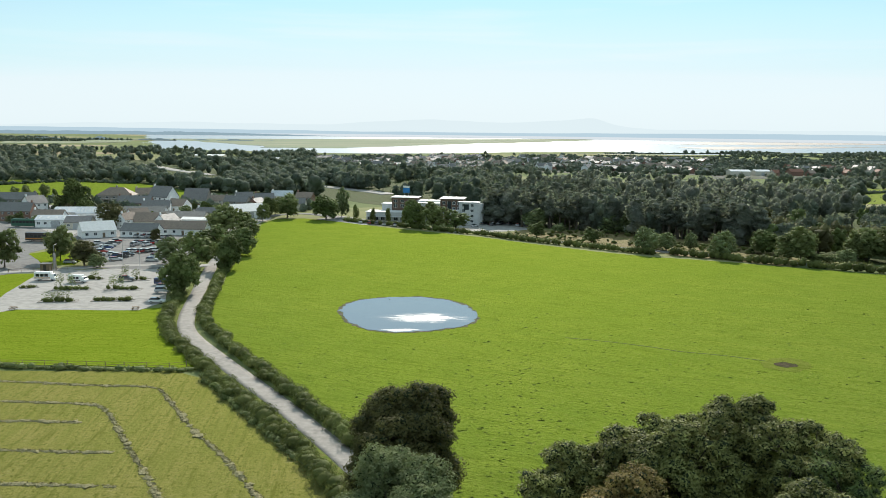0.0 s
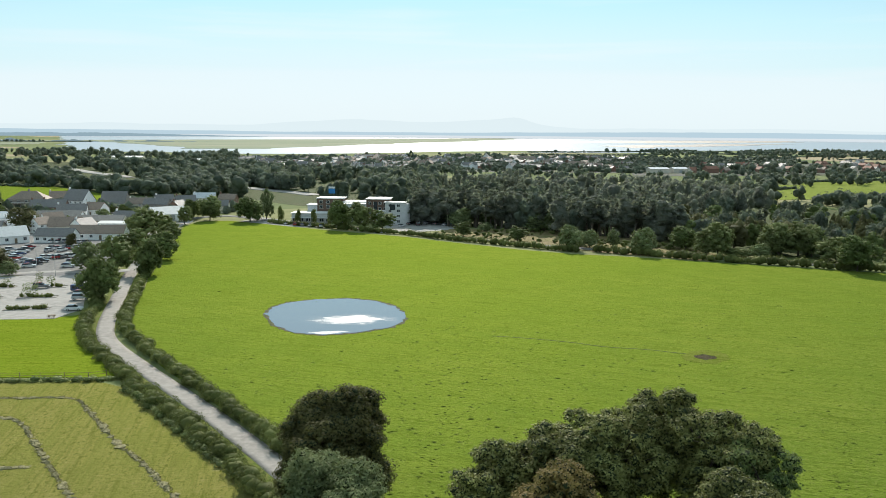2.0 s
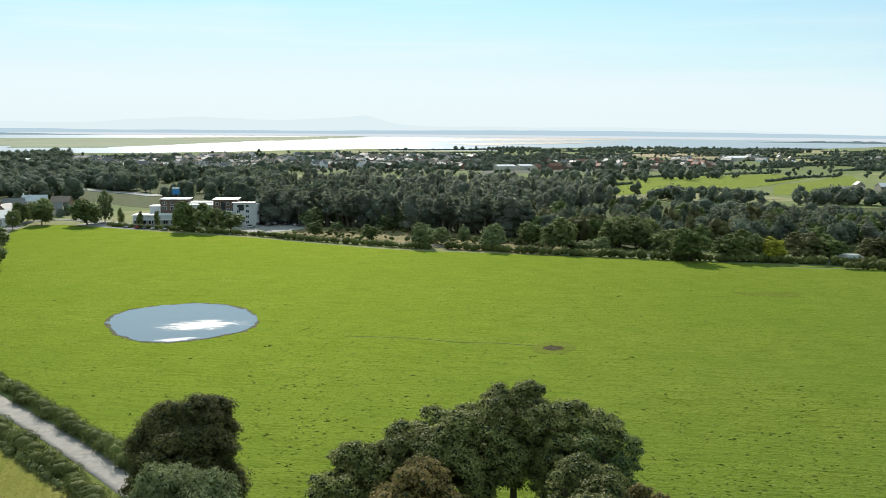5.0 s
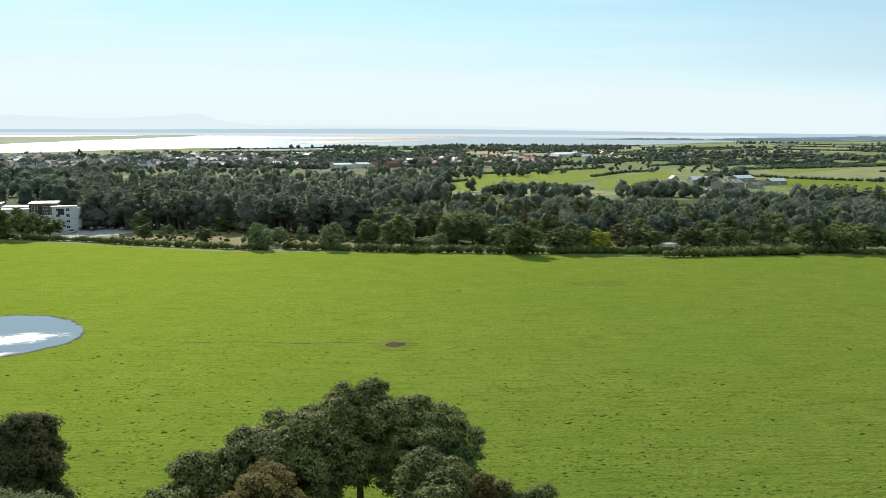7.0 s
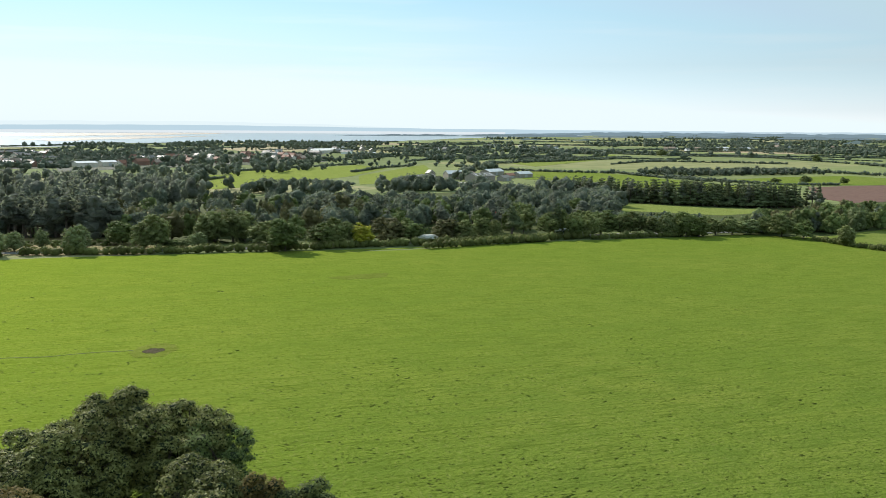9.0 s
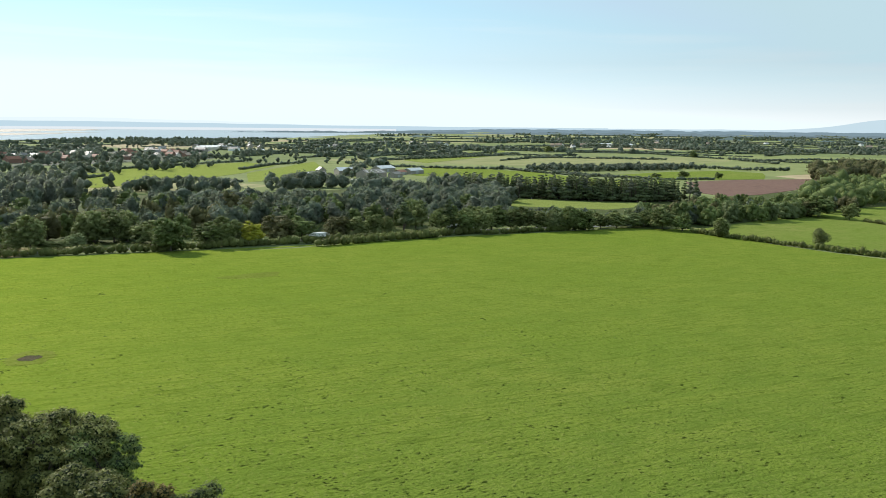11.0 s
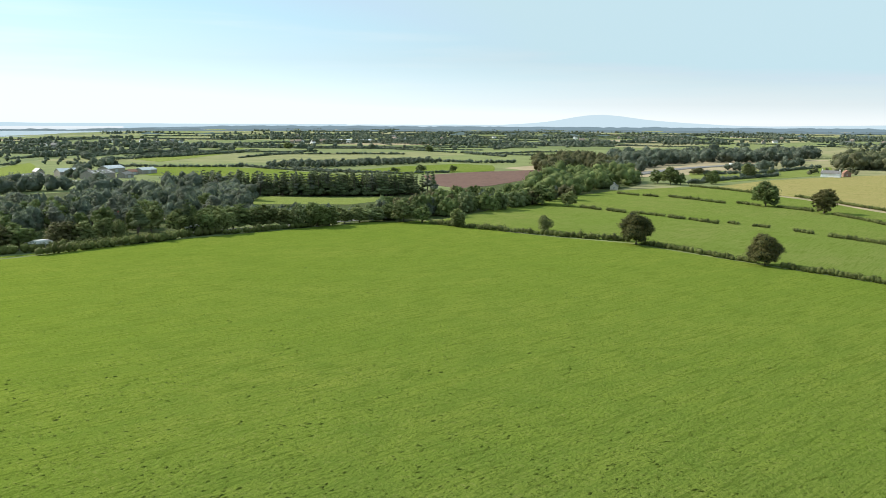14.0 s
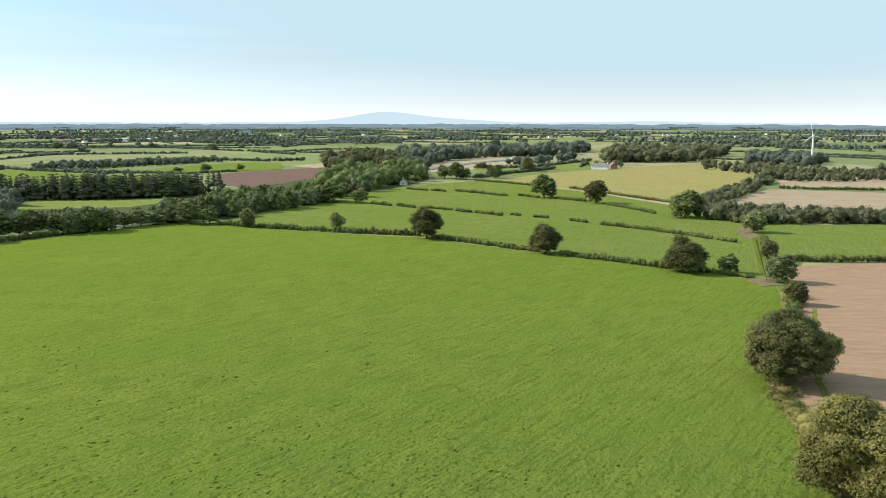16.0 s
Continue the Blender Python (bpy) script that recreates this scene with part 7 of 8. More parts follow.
house(-123.1, 379.4, 62, 9, 7, 3.2, 2.8, RENDER, SLATE, "white gabled house among the shops", 2, 1, 1)
shed(-171.5, 378.8, 8, 17, 9, 3.4, 1.6, RENDER, METAL_ROOF, "wide shop hall with pale metal roof", "village shops", 6, 5)
shed(-166, 403.3, 10, 13, 10, 4.0, 2.4, RENDER, METAL_ROOF, "glazed shop hall with blue-grey metal roof", "village shops", 4, 8)
shed(-122.9, 400.5, -4, 24, 9, 3.0, 2.2, CREAM, FIBRE_ROOF, "low shop with dark grey roof", "village shops", 5)
shed(-112.2, 387.3, -3, 12, 8, 3.2, 0.7, RENDER, WHITE_ROOF, "low white flat-looking shop roof", "village shops", 4)
shed(-146.3, 418.6, 3, 20, 9, 3.2, 2.4, RENDER, FIBRE_ROOF, "low grey-roofed hall behind the shops", "village shops", 5)
shed(-97.9, 424.1, 38, 17, 10, 3.8, 3.2, RENDER, WHITE_ROOF, "white painted shed with bright metal roof", "village shops", 2)
hipped_house(-190, 497.2, 4, 20, 12, 5.0, 4.4, STONE, BROWN_TILE, "large stone house with hipped brown tiled roof")
house(-169.9, 470.7, 4, 18, 10, 3.0, 3.6, RED_BRICK, SLATE, "low brick house with dark roof", 4, 1, 1)
house(-159.3, 486.3, -30, 15, 9, 5.4, 5.6, RENDER, SLATE, "white house with steep dark slate roof", 4, 2, 1)
house(-179.5, 514.6, 20, 11, 8, 4.5, 3.4, CREAM, BROWN_TILE, "cream house with brown roof", 3, 2, 1)
house(-142.7, 496, -6, 14, 10, 2.8, 6.4, STONE, SLATE, "stone barn with very steep dark roof", 3, 1, 0, category="barn", name="barn")
house(-149.2, 444.2, 10, 14, 8, 3.4, 3.2, RENDER, SLATE, "white cottage with grey slate roof", 4, 1, 2)
house(-140.2, 451.5, -20, 11, 8, 3.6, 3.2, RENDER, BROWN_TILE, "white cottage with brown roof", 3, 1, 1)
house(-204.6, 401.5, 4, 22, 9, 4.8, 3.6, RED_BRICK, SLATE, "red brick terrace with dark slate roof", 8, 2, 2)
house(-211, 439.7, 55, 10, 8, 5.0, 3.6, RENDER, SLATE, "white gabled house beside the brick terrace", 3, 2, 1)
house(-234.9, 469.2, 2, 22, 8, 4.4, 3.4, STONE, SLATE, "stone terrace with dark slate roof", 7, 2, 2)
for x, y, turn, w, walls, tiles, label in (
        (-125.6, 483.5, 5, 14, CREAM, BROWN_TILE, "cream bungalow with brown roof"), (-118.2, 507.1, 25, 12, RENDER, SLATE, "white house with grey roof"), (-115.2, 477.8, -10, 16, STONE, SLATE, "stone house with slate roof"),
        (-104.8, 501.2, 15, 13, RED_BRICK, SLATE, "red brick house with slate roof"), (-98, 522, 5, 15, RENDER, METAL_ROOF, "white house with pale roof"), (-82.5, 512, -12, 12, RED_BRICK, BROWN_TILE, "brick house with brown roof"),
        (-101.5, 466, 70, 11, RED_BRICK, SLATE, "brick house gable end to the road"), (-80.3, 468.6, 0, 12, CREAM, SLATE, "cream house among garden trees"), (-197.2, 453.9, 0, 14, STONE, SLATE, "stone house half hidden by trees")):
    house(x, y, turn, w * 0.85, 7, 3.8, 2.8, walls, tiles, label, 3, 2, 1)


def white_hotel():
    """The long white building with two brown towers: flat roofs with overhanging slabs."""
    ob = thing("hotel_building", "modern white hotel with brown towers and flat roofs", "building", "", *(-8, 413), 0, -8)
    ob.scale = (0.96, 0.9, 0.84)

    def block(name, x0, y0, x1, y1, h, mat, slab=None, label=""):
        b = part(name, boxed(x0, y0, 0, x1, y1, h, 0.04), mat, ob, label)
        part("roof_slab", boxed(x0 - 0.5, y0 - 0.5, h + 0.004, x1 + 0.5, y1 + 0.5, h + 0.28, 0.05), slab or WHITE_ROOF, b)
        return b
    block("wall", -30, -3, -9, 8, 5.6, HOTEL_WALL)
    block("tower", -19, 8.01, -5.5, 19, 13.4, BROWN_CLAD, WHITE_ROOF, "brown clad stair tower")
    block("wall", -24, 8.02, -19.01, 17, 9.5, HOTEL_WALL)
    block("wall", -8.99, 1, 7.5, 8, 11.0, HOTEL_WALL)
    block("wall", -5.49, 8.01, 7.5, 17, 11.6, HOTEL_WALL)
    block("tower", 7.51, 0, 19, 14, 13.9, BROWN_CLAD, WHITE_ROOF, "brown clad stair tower")
    block("wall", 17.5, -5, 27.5, -0.01, 12.6, HOTEL_WALL)
    block("wall", 19.01, 0, 28.5, 12, 10.8, HOTEL_WALL)
    block("wall", 13.0, -6.5, 17.49, -0.02, 7.6, HOTEL_WALL)
    bm = bmesh.new()
    round_bar(bm, (27.5, -2.5, 0), (27.5, -2.5, 12.0), 2.4, 2.4, 20)
    part("corner_drum", bm, HOTEL_WALL, ob, "white rounded corner")
    bm = boxed(-30, -5.2, 3.1, -12, -3.01, 3.4)
    for i in range(5):
        box(bm, -29.5 + i * 4.2, -5.0, 0, -29.3 + i * 4.2, -4.8, 3.1)
    part("canopy", bm, HOTEL_WALL, ob, "white entrance canopy on posts")
    for s in range(4):
        for i in range(4):
            window(ob, 9.2 + i * 2.6, 0, 1.2 + s * 3.2, 0, 1.5, 1.7) if not (s < 2 and i > 1) else None
        for i in range(2):
            window(ob, 20.0 + i * 4.2, -5, 1.2 + s * 3.0, 0, 1.6, 1.6)
        for i in range(2):
            window(ob, 28.5, 3.5 + i * 4.5, 1.2 + s * 2.5, 90, 1.4, 1.5)
    for s in range(3):
        for i in range(5):
            window(ob, -7.0 + i * 3.0, 1, 1.2 + s * 2.9, 0, 1.8, 1.5)
    for i in range(6):
        window(ob, -28.4 + i * 3.4, -3, 1.0, 0, 2.2, 1.9)
    for i in range(3):
        window(ob, -17 + i * 3.6, 8, 7.6, 0, 1.8, 2.0)
        window(ob, -17 + i * 3.6, 8, 10.6, 0, 1.8, 1.6)
    part("glazing", boxed(11.2, -0.09, 1.0, 13.0, -0.04, 12.6, 0.02), PANE, ob, "tall dark glass strip")
    part("glazing", boxed(-10.6, 7.9, 6.2, -8.6, 7.97, 12.4, 0.02), PANE, ob, "tall dark glass strip")
    part("glazing", boxed(20.0, -5.09, 8.4, 22.6, -5.04, 11.6, 0.02), PANE, ob, "dark corner glazing")
    window(ob, 14.8, -6.5, 1.2, 0, 1.6, 1.6)
    window(ob, 14.8, -6.5, 4.4, 0, 1.6, 1.6)


white_hotel()


def totem():
    ob = thing("totem_sign", "tall pole sign with a bright blue panel", "sign", "", *(-21.9, 520.4))
    bm = round_bar(bmesh.new(), (-1.2, 0, 0), (-1.2, 0, 9.6), 0.2, 0.16)
    part("post", bm, STEEL, ob)
    part("post", round_bar(bmesh.new(), (1.2, 0, 0), (1.2, 0, 9.6), 0.2, 0.16), STEEL, ob)
    part("panel", boxed(-2.0, -0.25, 6.4, 2.0, 0.25, 9.4, 0.06), BLUE_PANEL, ob, "blue illuminated panel")
    part("panel", boxed(-2.0, -0.25, 9.5, 2.0, 0.25, 10.6, 0.06), FRAME, ob, "white top panel")


totem()

# the farm
for x, y, turn, w, d, wall, roof, tiles, label in (
        (453.7, 534.5, 4, 36, 14, 4.5, 3.0, FIBRE_ROOF, "long low farm shed with dark roof"), (502.3, 546.7, -18, 18, 14, 6.0, 3.5, METAL_ROOF, "tall farm shed with pale roof"), (500.4, 511.4, 6, 30, 16, 5.5, 3.5, FIBRE_ROOF, "cattle shed with dark roof"),
        (509.1, 536.9, 6, 18, 14, 5.5, 3.0, BROWN_TILE, "cattle shed with brown roof"), (567.8, 564.2, 4, 26, 14, 5.0, 3.0, METAL_ROOF, "farm shed with light grey roof"), (516.3, 499, 10, 14, 9, 4.0, 2.4, FIBRE_ROOF, "small dark farm shed"),
        (566.5, 524.7, 2, 22, 11, 4.5, 2.6, METAL_ROOF, "pale grey farm shed"), (547.9, 523.6, 5, 12, 9, 3.5, 2.4, RED_TILE, "small shed with red roof"), (502.7, 577.8, 70, 10, 8, 5.0, 3.4, SLATE, "farmhouse with dark slate roof")):
    shed(x, y, turn, w * 0.82, d * 0.8, wall * 0.72, roof * 0.75, STONE, tiles, label, "farm buildings", 0, 4 if w > 20 else 0)
sheet("yard", [(467.9, 516), (491.1, 494.6), (459.5, 446.4), (448, 484.9)], 0.2, TARMAC, "pale concrete farm yard", "yard", 8, 1)

# houses among the far fields and by the main road
house(793.3, -12, 78, 15, 7, 3.3, 2.2, RENDER, SLATE, "white farmhouse by the yellow meadow", 4, 2, 2, group="far houses")
house(805.1, -24.1, 10, 8, 6, 3, 2.5, RED_BRICK, RED_TILE, "small red brick outbuilding", 2, 1, 0, group="far houses")
house(575.7, 124.6, 8, 6.5, 5, 2.3, 1.8, CREAM, SLATE, "white cottage by the road bridge", 4, 1, 1, group="far houses")
house(895.1, 176.4, -5, 24, 10, 3.0, 2.4, RENDER, RED_TILE, "long white roadside building with reddish roof", 7, 1, 0, group="far houses")
house(1065.7, -123, 10, 16, 9, 5, 4, RENDER, SLATE, "white house in the trees", 4, 2, 1, group="far houses")
for x, y, turn, w, d, tiles in ((317.1, 914.4, 5, 34, 16, METAL_ROOF), (343.3, 921.3, 5, 26, 16, METAL_ROOF), (822.2, 1219.5, 2, 70, 24, WHITE_ROOF), (766.8, 1026.6, 2, 40, 20, METAL_ROOF), (-225.4, 1125.1, 5, 60, 24, METAL_ROOF), (-332.8, 1219.2, 3, 70, 26, WHITE_ROOF),
                                (783.4, 1175.4, 3, 60, 22, WHITE_ROOF), (1628.2, 950.5, 3, 90, 26, METAL_ROOF), (1639.4, 900.3, 3, 60, 26, METAL_ROOF)):
    shed(x, y, turn, w * 0.65, d * 0.8, 4.5, 1.6, CREAM, tiles, "long pale warehouse in the distance", "warehouses", 0)


# the town: a few models, copied
def town(poly, count, seed, kinds):
    models = []
    for walls, tiles, words in kinds:
        ob = house(0, 0, 0, 8.5, 6.5, 4.2, 2.6, walls, tiles, words, 0, 2, 1, False, group="houses of the town", end_window=False)
        models.append(ob)
    used = set()
    for x, y, rng in scatter(poly, count, seed):
        k = rng.randrange(len(models))
        street = 20 + 40 * round(noise.noise((x / 120, y / 120, 2)) * 2)
        m = pose(x, y, 0, 0, 0, street + rng.choice((0, 90))) @ Matrix.Diagonal((rng.choice((0.8, 0.9, 1.1, 1.2, 1.8)), 1.1, rng.uniform(0.85, 1.15), 1))
        if k not in used:
            used.add(k)
            models[k].matrix_basis = m
        else:
            copy_thing(models[k], m)


town([(-131.3, 889.8), (10.6, 936.9), (139.1, 968.6), (287.3, 928.6), (408.8, 1325.1), (201.5, 1407.3), (15.1, 1368.4), (-183.9, 1247.3)], 215, 81, ((RENDER, SLATE, "white town house with slate roof"), (RED_BRICK, SLATE, "brick town house with slate roof"), (CREAM, BROWN_TILE, "cream town house with brown roof"), (STONE, SLATE, "stone town house with dark roof")))
town([(326.1, 858), (458.1, 919.5), (594.2, 932.3), (707.6, 1110.6), (548.8, 1101.6), (388.6, 1022.2)], 45, 82, ((RED_BRICK, RED_TILE, "new red brick house with red roof"), (RED_BRICK, BROWN_TILE, "new brick house with brown roof"), (CREAM, SLATE, "new cream house with grey roof")))
town([(604.8, 1049), (828.2, 1128.8), (1332.5, 1101.3), (1567.2, 1295.1), (1023.1, 1393.6), (745.5, 1291.7)], 26, 83, ((RENDER, SLATE, "white country house with slate roof"), (STONE, SLATE, "stone country house with slate roof")))
town([(1419.7, 951.5), (1925.9, 569.4), (1934.7, -430), (2217.9, -709.9), (2843.9, -630.8), (2709.4, 800.7), (2149.5, 1438.9)], 40, 84, ((RENDER, SLATE, "white farmhouse far out in the fields"), (STONE, BROWN_TILE, "stone farmhouse far out in the fields")))


# ---- vehicles ----
def paint_material():
    m, nt, b = base_material("car_paint", 0.25, 0.5)
    o = nt.nodes.new("ShaderNodeObjectInfo")
    r = nt.nodes.new("ShaderNodeValToRGB")
    r.color_ramp.interpolation = "CONSTANT"
    steps = [(0, (0.75, 0.75, 0.75)), (0.24, (0.04, 0.04, 0.045)), (0.36, (0.42, 0.43, 0.45)), (0.55, (0.36, 0.02, 0.02)), (0.68, (0.03, 0.07, 0.20)), (0.78, (0.16, 0.165, 0.17)), (0.86, (0.62, 0.63, 0.64))]
    els = r.color_ramp.elements
    while len(els) < len(steps):
        els.new(0.5)
    for el, (at, c) in zip(els, steps):
        el.position, el.color = at, (*c, 1)
    nt.links.new(o.outputs["Random"], r.inputs[0])
    nt.links.new(mix(nt, noise_value(nt, 0.8, 3, coords="object"), r.outputs[0], mix(nt, 0.12, r.outputs[0], (0.2, 0.18, 0.15))), b.inputs["Base Color"])
    b.inputs["Coat Weight"].default_value = 0.6
    return m


PAINT = paint_material()
TYRE = plain("tyre_rubber", (0.02, 0.02, 0.02), 0.8, 0.2)
RIM = plain("alloy_rim", (0.5, 0.5, 0.52), 0.35, 0.5, 0.8)
LAMP = plain("headlight_lens", (0.75, 0.75, 0.72), 0.2, 0.5)
TAIL = plain("red_tail_light", (0.35, 0.01, 0.01), 0.3, 0.5)
WHITE_PAINT = plain("white_vehicle_paint", (0.80, 0.80, 0.78), 0.35, 0.4, grain=0.05)
GREEN_PAINT = plain("dark_green_vehicle_paint", (0.02, 0.10, 0.06), 0.3, 0.4)
DARK_PAINT = plain("dark_vehicle_paint", (0.04, 0.03, 0.03), 0.3, 0.4)
STRIPE = plain("orange_stripe", (0.55, 0.22, 0.05), 0.4, 0.4)


def loft(profile, widths):
    """A body from a side profile of (x, z) points; widths gives the half width at each."""
    bm = bmesh.new()
    a = [bm.verts.new((x, -w, z)) for (x, z), w in zip(profile, widths)]
    b = [bm.verts.new((x, w, z)) for (x, z), w in zip(profile, widths)]
    n = len(profile)
    bm.faces.new(a[::-1])
    bm.faces.new(b)
    for i in range(n):
        bm.faces.new((a[i], a[(i + 1) % n], b[(i + 1) % n], b[i]))
    bmesh.ops.recalc_face_normals(bm, faces=bm.faces)
    bmesh.ops.bevel(bm, geom=[e for e in bm.edges if e.is_manifold and e.calc_face_angle(0) > 0.5], offset=0.05, segments=1, affect="EDGES")
    return bm


def wheel(parent, x, y, r=0.32, wide=0.2):
    t = part("tyre", round_bar(bmesh.new(), (x, y - wide / 2, r), (x, y + wide / 2, r), r, r, 14), TYRE, parent)
    part("rim", round_bar(bmesh.new(), (x, y - wide / 2 - 0.01, r), (x, y + wide / 2 + 0.01, r), r * 0.62, r * 0.62, 10), RIM, t)


def car_model(kind):
    ob = thing("car", "parked " + {"hatch": "hatchback car", "estate": "estate car", "suv": "tall family car"}[kind] + " on the tarmac", "car", "parked cars")
    lift = 0.15 if kind == "suv" else 0.0
    length, tail = (4.1, 1.75) if kind == "hatch" else (4.6, 2.1)
    f, k = length / 2, -length / 2
    body = [(k, 0.32 + lift), (k, 0.82 + lift), (k + 0.15, 0.95 + lift), (0.75, 0.95 + lift), (f - 0.35, 0.80 + lift), (f, 0.62 + lift), (f, 0.30 + lift)]
    part("body", loft(body, [0.86, 0.88, 0.86, 0.87, 0.82, 0.76, 0.80]), PAINT, ob)
    top = 1.48 + lift * 1.6
    part("glasshouse", loft([(k + 0.18, 0.94 + lift), (k + (0.55 if kind == "hatch" else 0.35), top - 0.06), (0.05, top - 0.06), (0.85, 0.94 + lift)], [0.80, 0.66, 0.66, 0.80]), CAR_GLASS, ob, "dark windows")
    part("roof", boxed(k + 0.62, -0.64, top - 0.07, 0.08, 0.64, top, 0.03), PAINT, ob)
    for x in (k + 0.75, f - 0.8):
        for y in (-0.78, 0.78):
            wheel(ob, x, y)
    for y in (-0.6, 0.6):
        part("headlight", boxed(f - 0.14, y - 0.17, 0.62 + lift, f + 0.01, y + 0.17, 0.74 + lift, 0.02), LAMP, ob)
        part("tail_light", boxed(k - 0.01, y - 0.15, 0.68 + lift, k + 0.1, y + 0.15, 0.88 + lift, 0.02), TAIL, ob)
    return ob


CARS = [car_model(k) for k in ("hatch", "estate", "suv")]
PLACED = [0, 0, 0]


def park(x, y, turn, kind, z=0.09):
    m = pose(x, y, z, 0, 0, turn)
    if not PLACED[kind]:
        CARS[kind].matrix_basis = m
    else:
        copy_thing(CARS[kind], m)
    PLACED[kind] += 1


for i, (x, y) in enumerate([(-126.5, 328.8), (-125.1, 322.4), (-124, 316.1), (-122.9, 310.1), (-121.9, 304.3), (-120.3, 298.8), (-119, 293.5), (-128.5, 314.2), (-129.9, 320.3)]):
    park(x, y, 28 + 6 * math.sin(i * 3), i % 3)
for i, (x, y) in enumerate([(-114.2, 293.8), (-111.2, 290.1), (-109.2, 288.9), (-109.4, 282.6), (-109.1, 292.9)]):
    park(x, y, 20 + 5 * math.sin(i * 3), (i + 1) % 3)
for i, (x, y) in enumerate([(-123.6, 343.1), (-121, 343.3), (-118.3, 343.6), (-115.3, 342), (-112.6, 342.3), (-109.8, 340.8)]):
    park(x, y, 82 + 4 * math.sin(i * 2), i % 3)
for i, (x, y) in enumerate([(-115.7, 318.4), (-117.5, 326.3), (-115, 324.9), (-111.4, 318.8), (-112.8, 326.7), (-110.3, 325.3), (-108.7, 325.4)]):
    park(x, y, 75 + 5 * math.sin(i * 2), (i + 2) % 3)
for i, (x, y) in enumerate([(-111.6, 302.3), (-109.4, 302.5), (-106.8, 301.3), (-105.3, 302.8), (-104.6, 305.8), (-102.6, 304.5)]):
    park(x, y, 75 + 5 * math.sin(i * 2), i % 3)
for i, (x, y) in enumerate([(-96.9, 282.3), (-97.9, 289.8), (-121.5, 275.6), (-77.3, 234.4), (-75.6, 227.8), (-72.8, 214.3), (-86.1, 262.4), (-91.8, 245)]):
    park(x, y, 4 + 5 * math.sin(i * 2), (i + 1) % 3)
for i, (x, y) in enumerate([(19.8, 406), (24.2, 401.6), (28, 406.9), (32.5, 404.9), (36.4, 400.5), (39.4, 403.2), (15.4, 396)]):
    park(x, y, 60 + 5 * math.sin(i * 2), i % 3)
for i, (x, y) in enumerate([(-38.6, 407.2), (-34.1, 402.7), (-30.5, 400.7), (-26.6, 398.7), (-21.6, 394.5)]):
    park(x, y, 80 + 5 * math.sin(i * 2), (i + 1) % 3)
for i, (x, y) in enumerate([(-220.8, 471), (-209.2, 452.4), (-201.8, 440.8)]):
    park(x, y, 15 + 20 * i, i % 3, 0.0)


def box_vehicle(name, label, category, x, y, turn, length, wide, high, body, cab, windows, z=0.09, stripe=None, cab_len=0.0):
    """A coach, van, lorry or motorhome: body, cab, windscreen, side windows, wheels, lights."""
    ob = thing(name, label, category, "", x, y, z, turn)
    f, k = length / 2, -length / 2
    b = part("body", boxed(k, -wide / 2, 0.45, f - cab_len, wide / 2, high, 0.12), body, ob)
    if cab_len:
        part("cab", loft([(f - cab_len - 0.02, 0.4), (f - cab_len - 0.02, high * 0.78), (f - cab_len * 0.55, high * 0.76), (f - 0.35, 1.15), (f, 0.95), (f, 0.4)], [wide * 0.46] * 6), cab, ob)
        part("windscreen", loft([(f - cab_len * 0.52, high * 0.72), (f - 0.38, 1.22), (f - 0.30, 1.22), (f - cab_len * 0.44, high * 0.72)], [wide * 0.40] * 4), CAR_GLASS, ob, "dark windscreen")
    else:
        part("windscreen", boxed(f - 0.06, -wide * 0.44, high * 0.36, f + 0.03, wide * 0.44, high * 0.88, 0.02), CAR_GLASS, ob, "dark windscreen")
    for side in (-1, 1):
        for i in range(windows):
            x0 = k + 0.5 + (length - cab_len - 1.0) * i / windows
            x1 = k + 0.5 + (length - cab_len - 1.0) * (i + 0.86) / windows
            yy = side * wide / 2
            part("side_window", boxed(x0, yy - 0.03, high * 0.5, x1, yy + 0.03, high * 0.80, 0.01), CAR_GLASS, b)
        if stripe:
            part("stripe", boxed(k + 0.15, side * wide / 2 - 0.025, high * 0.30, f - cab_len - 0.15, side * wide / 2 + 0.025, high * 0.40), stripe, b)
    for x in (k + length * 0.18, f - length * 0.16):
        for y in (-wide * 0.42, wide * 0.42):
            wheel(ob, x, y, 0.45 if length > 8 else 0.34, 0.26)
    for y in (-wide * 0.36, wide * 0.36):
        part("headlight", boxed(f - 0.1, y - 0.18, 0.6, f + 0.04, y + 0.18, 0.78, 0.02), LAMP, ob)
    return ob


box_vehicle("motorhome", "white motorhome parked at the edge of the lot", "motorhome", *(-115.1, 244.4), 4, 6.0, 2.2, 2.6, WHITE_PAINT, WHITE_PAINT, 3, 0.09, STRIPE, 1.3)
box_vehicle("motorhome", "white motorhome parked behind the planted bed", "motorhome", *(-104.5, 241.6), -6, 5.2, 2.1, 2.3, WHITE_PAINT, WHITE_PAINT, 3, 0.09, DARK_PAINT, 1.3)
box_vehicle("coach", "dark coach with orange stripe in the yard", "coach", *(-155.3, 327.9), -4, 12, 2.5, 3.5, DARK_PAINT, DARK_PAINT, 7, 0.09, STRIPE)
box_vehicle("coach", "green coach parked at the back of the yard", "coach", *(-184.4, 375.2), -2, 12, 2.5, 3.5, GREEN_PAINT, GREEN_PAINT, 7)
box_vehicle("van", "dark blue van parked by the trees", "van", *(-79.2, 239.5), 3, 5.2, 2.0, 2.1, plain("blue_van_paint", (0.03, 0.05, 0.12), 0.3, 0.4), WHITE_PAINT, 2, 0.09, None, 1.2)
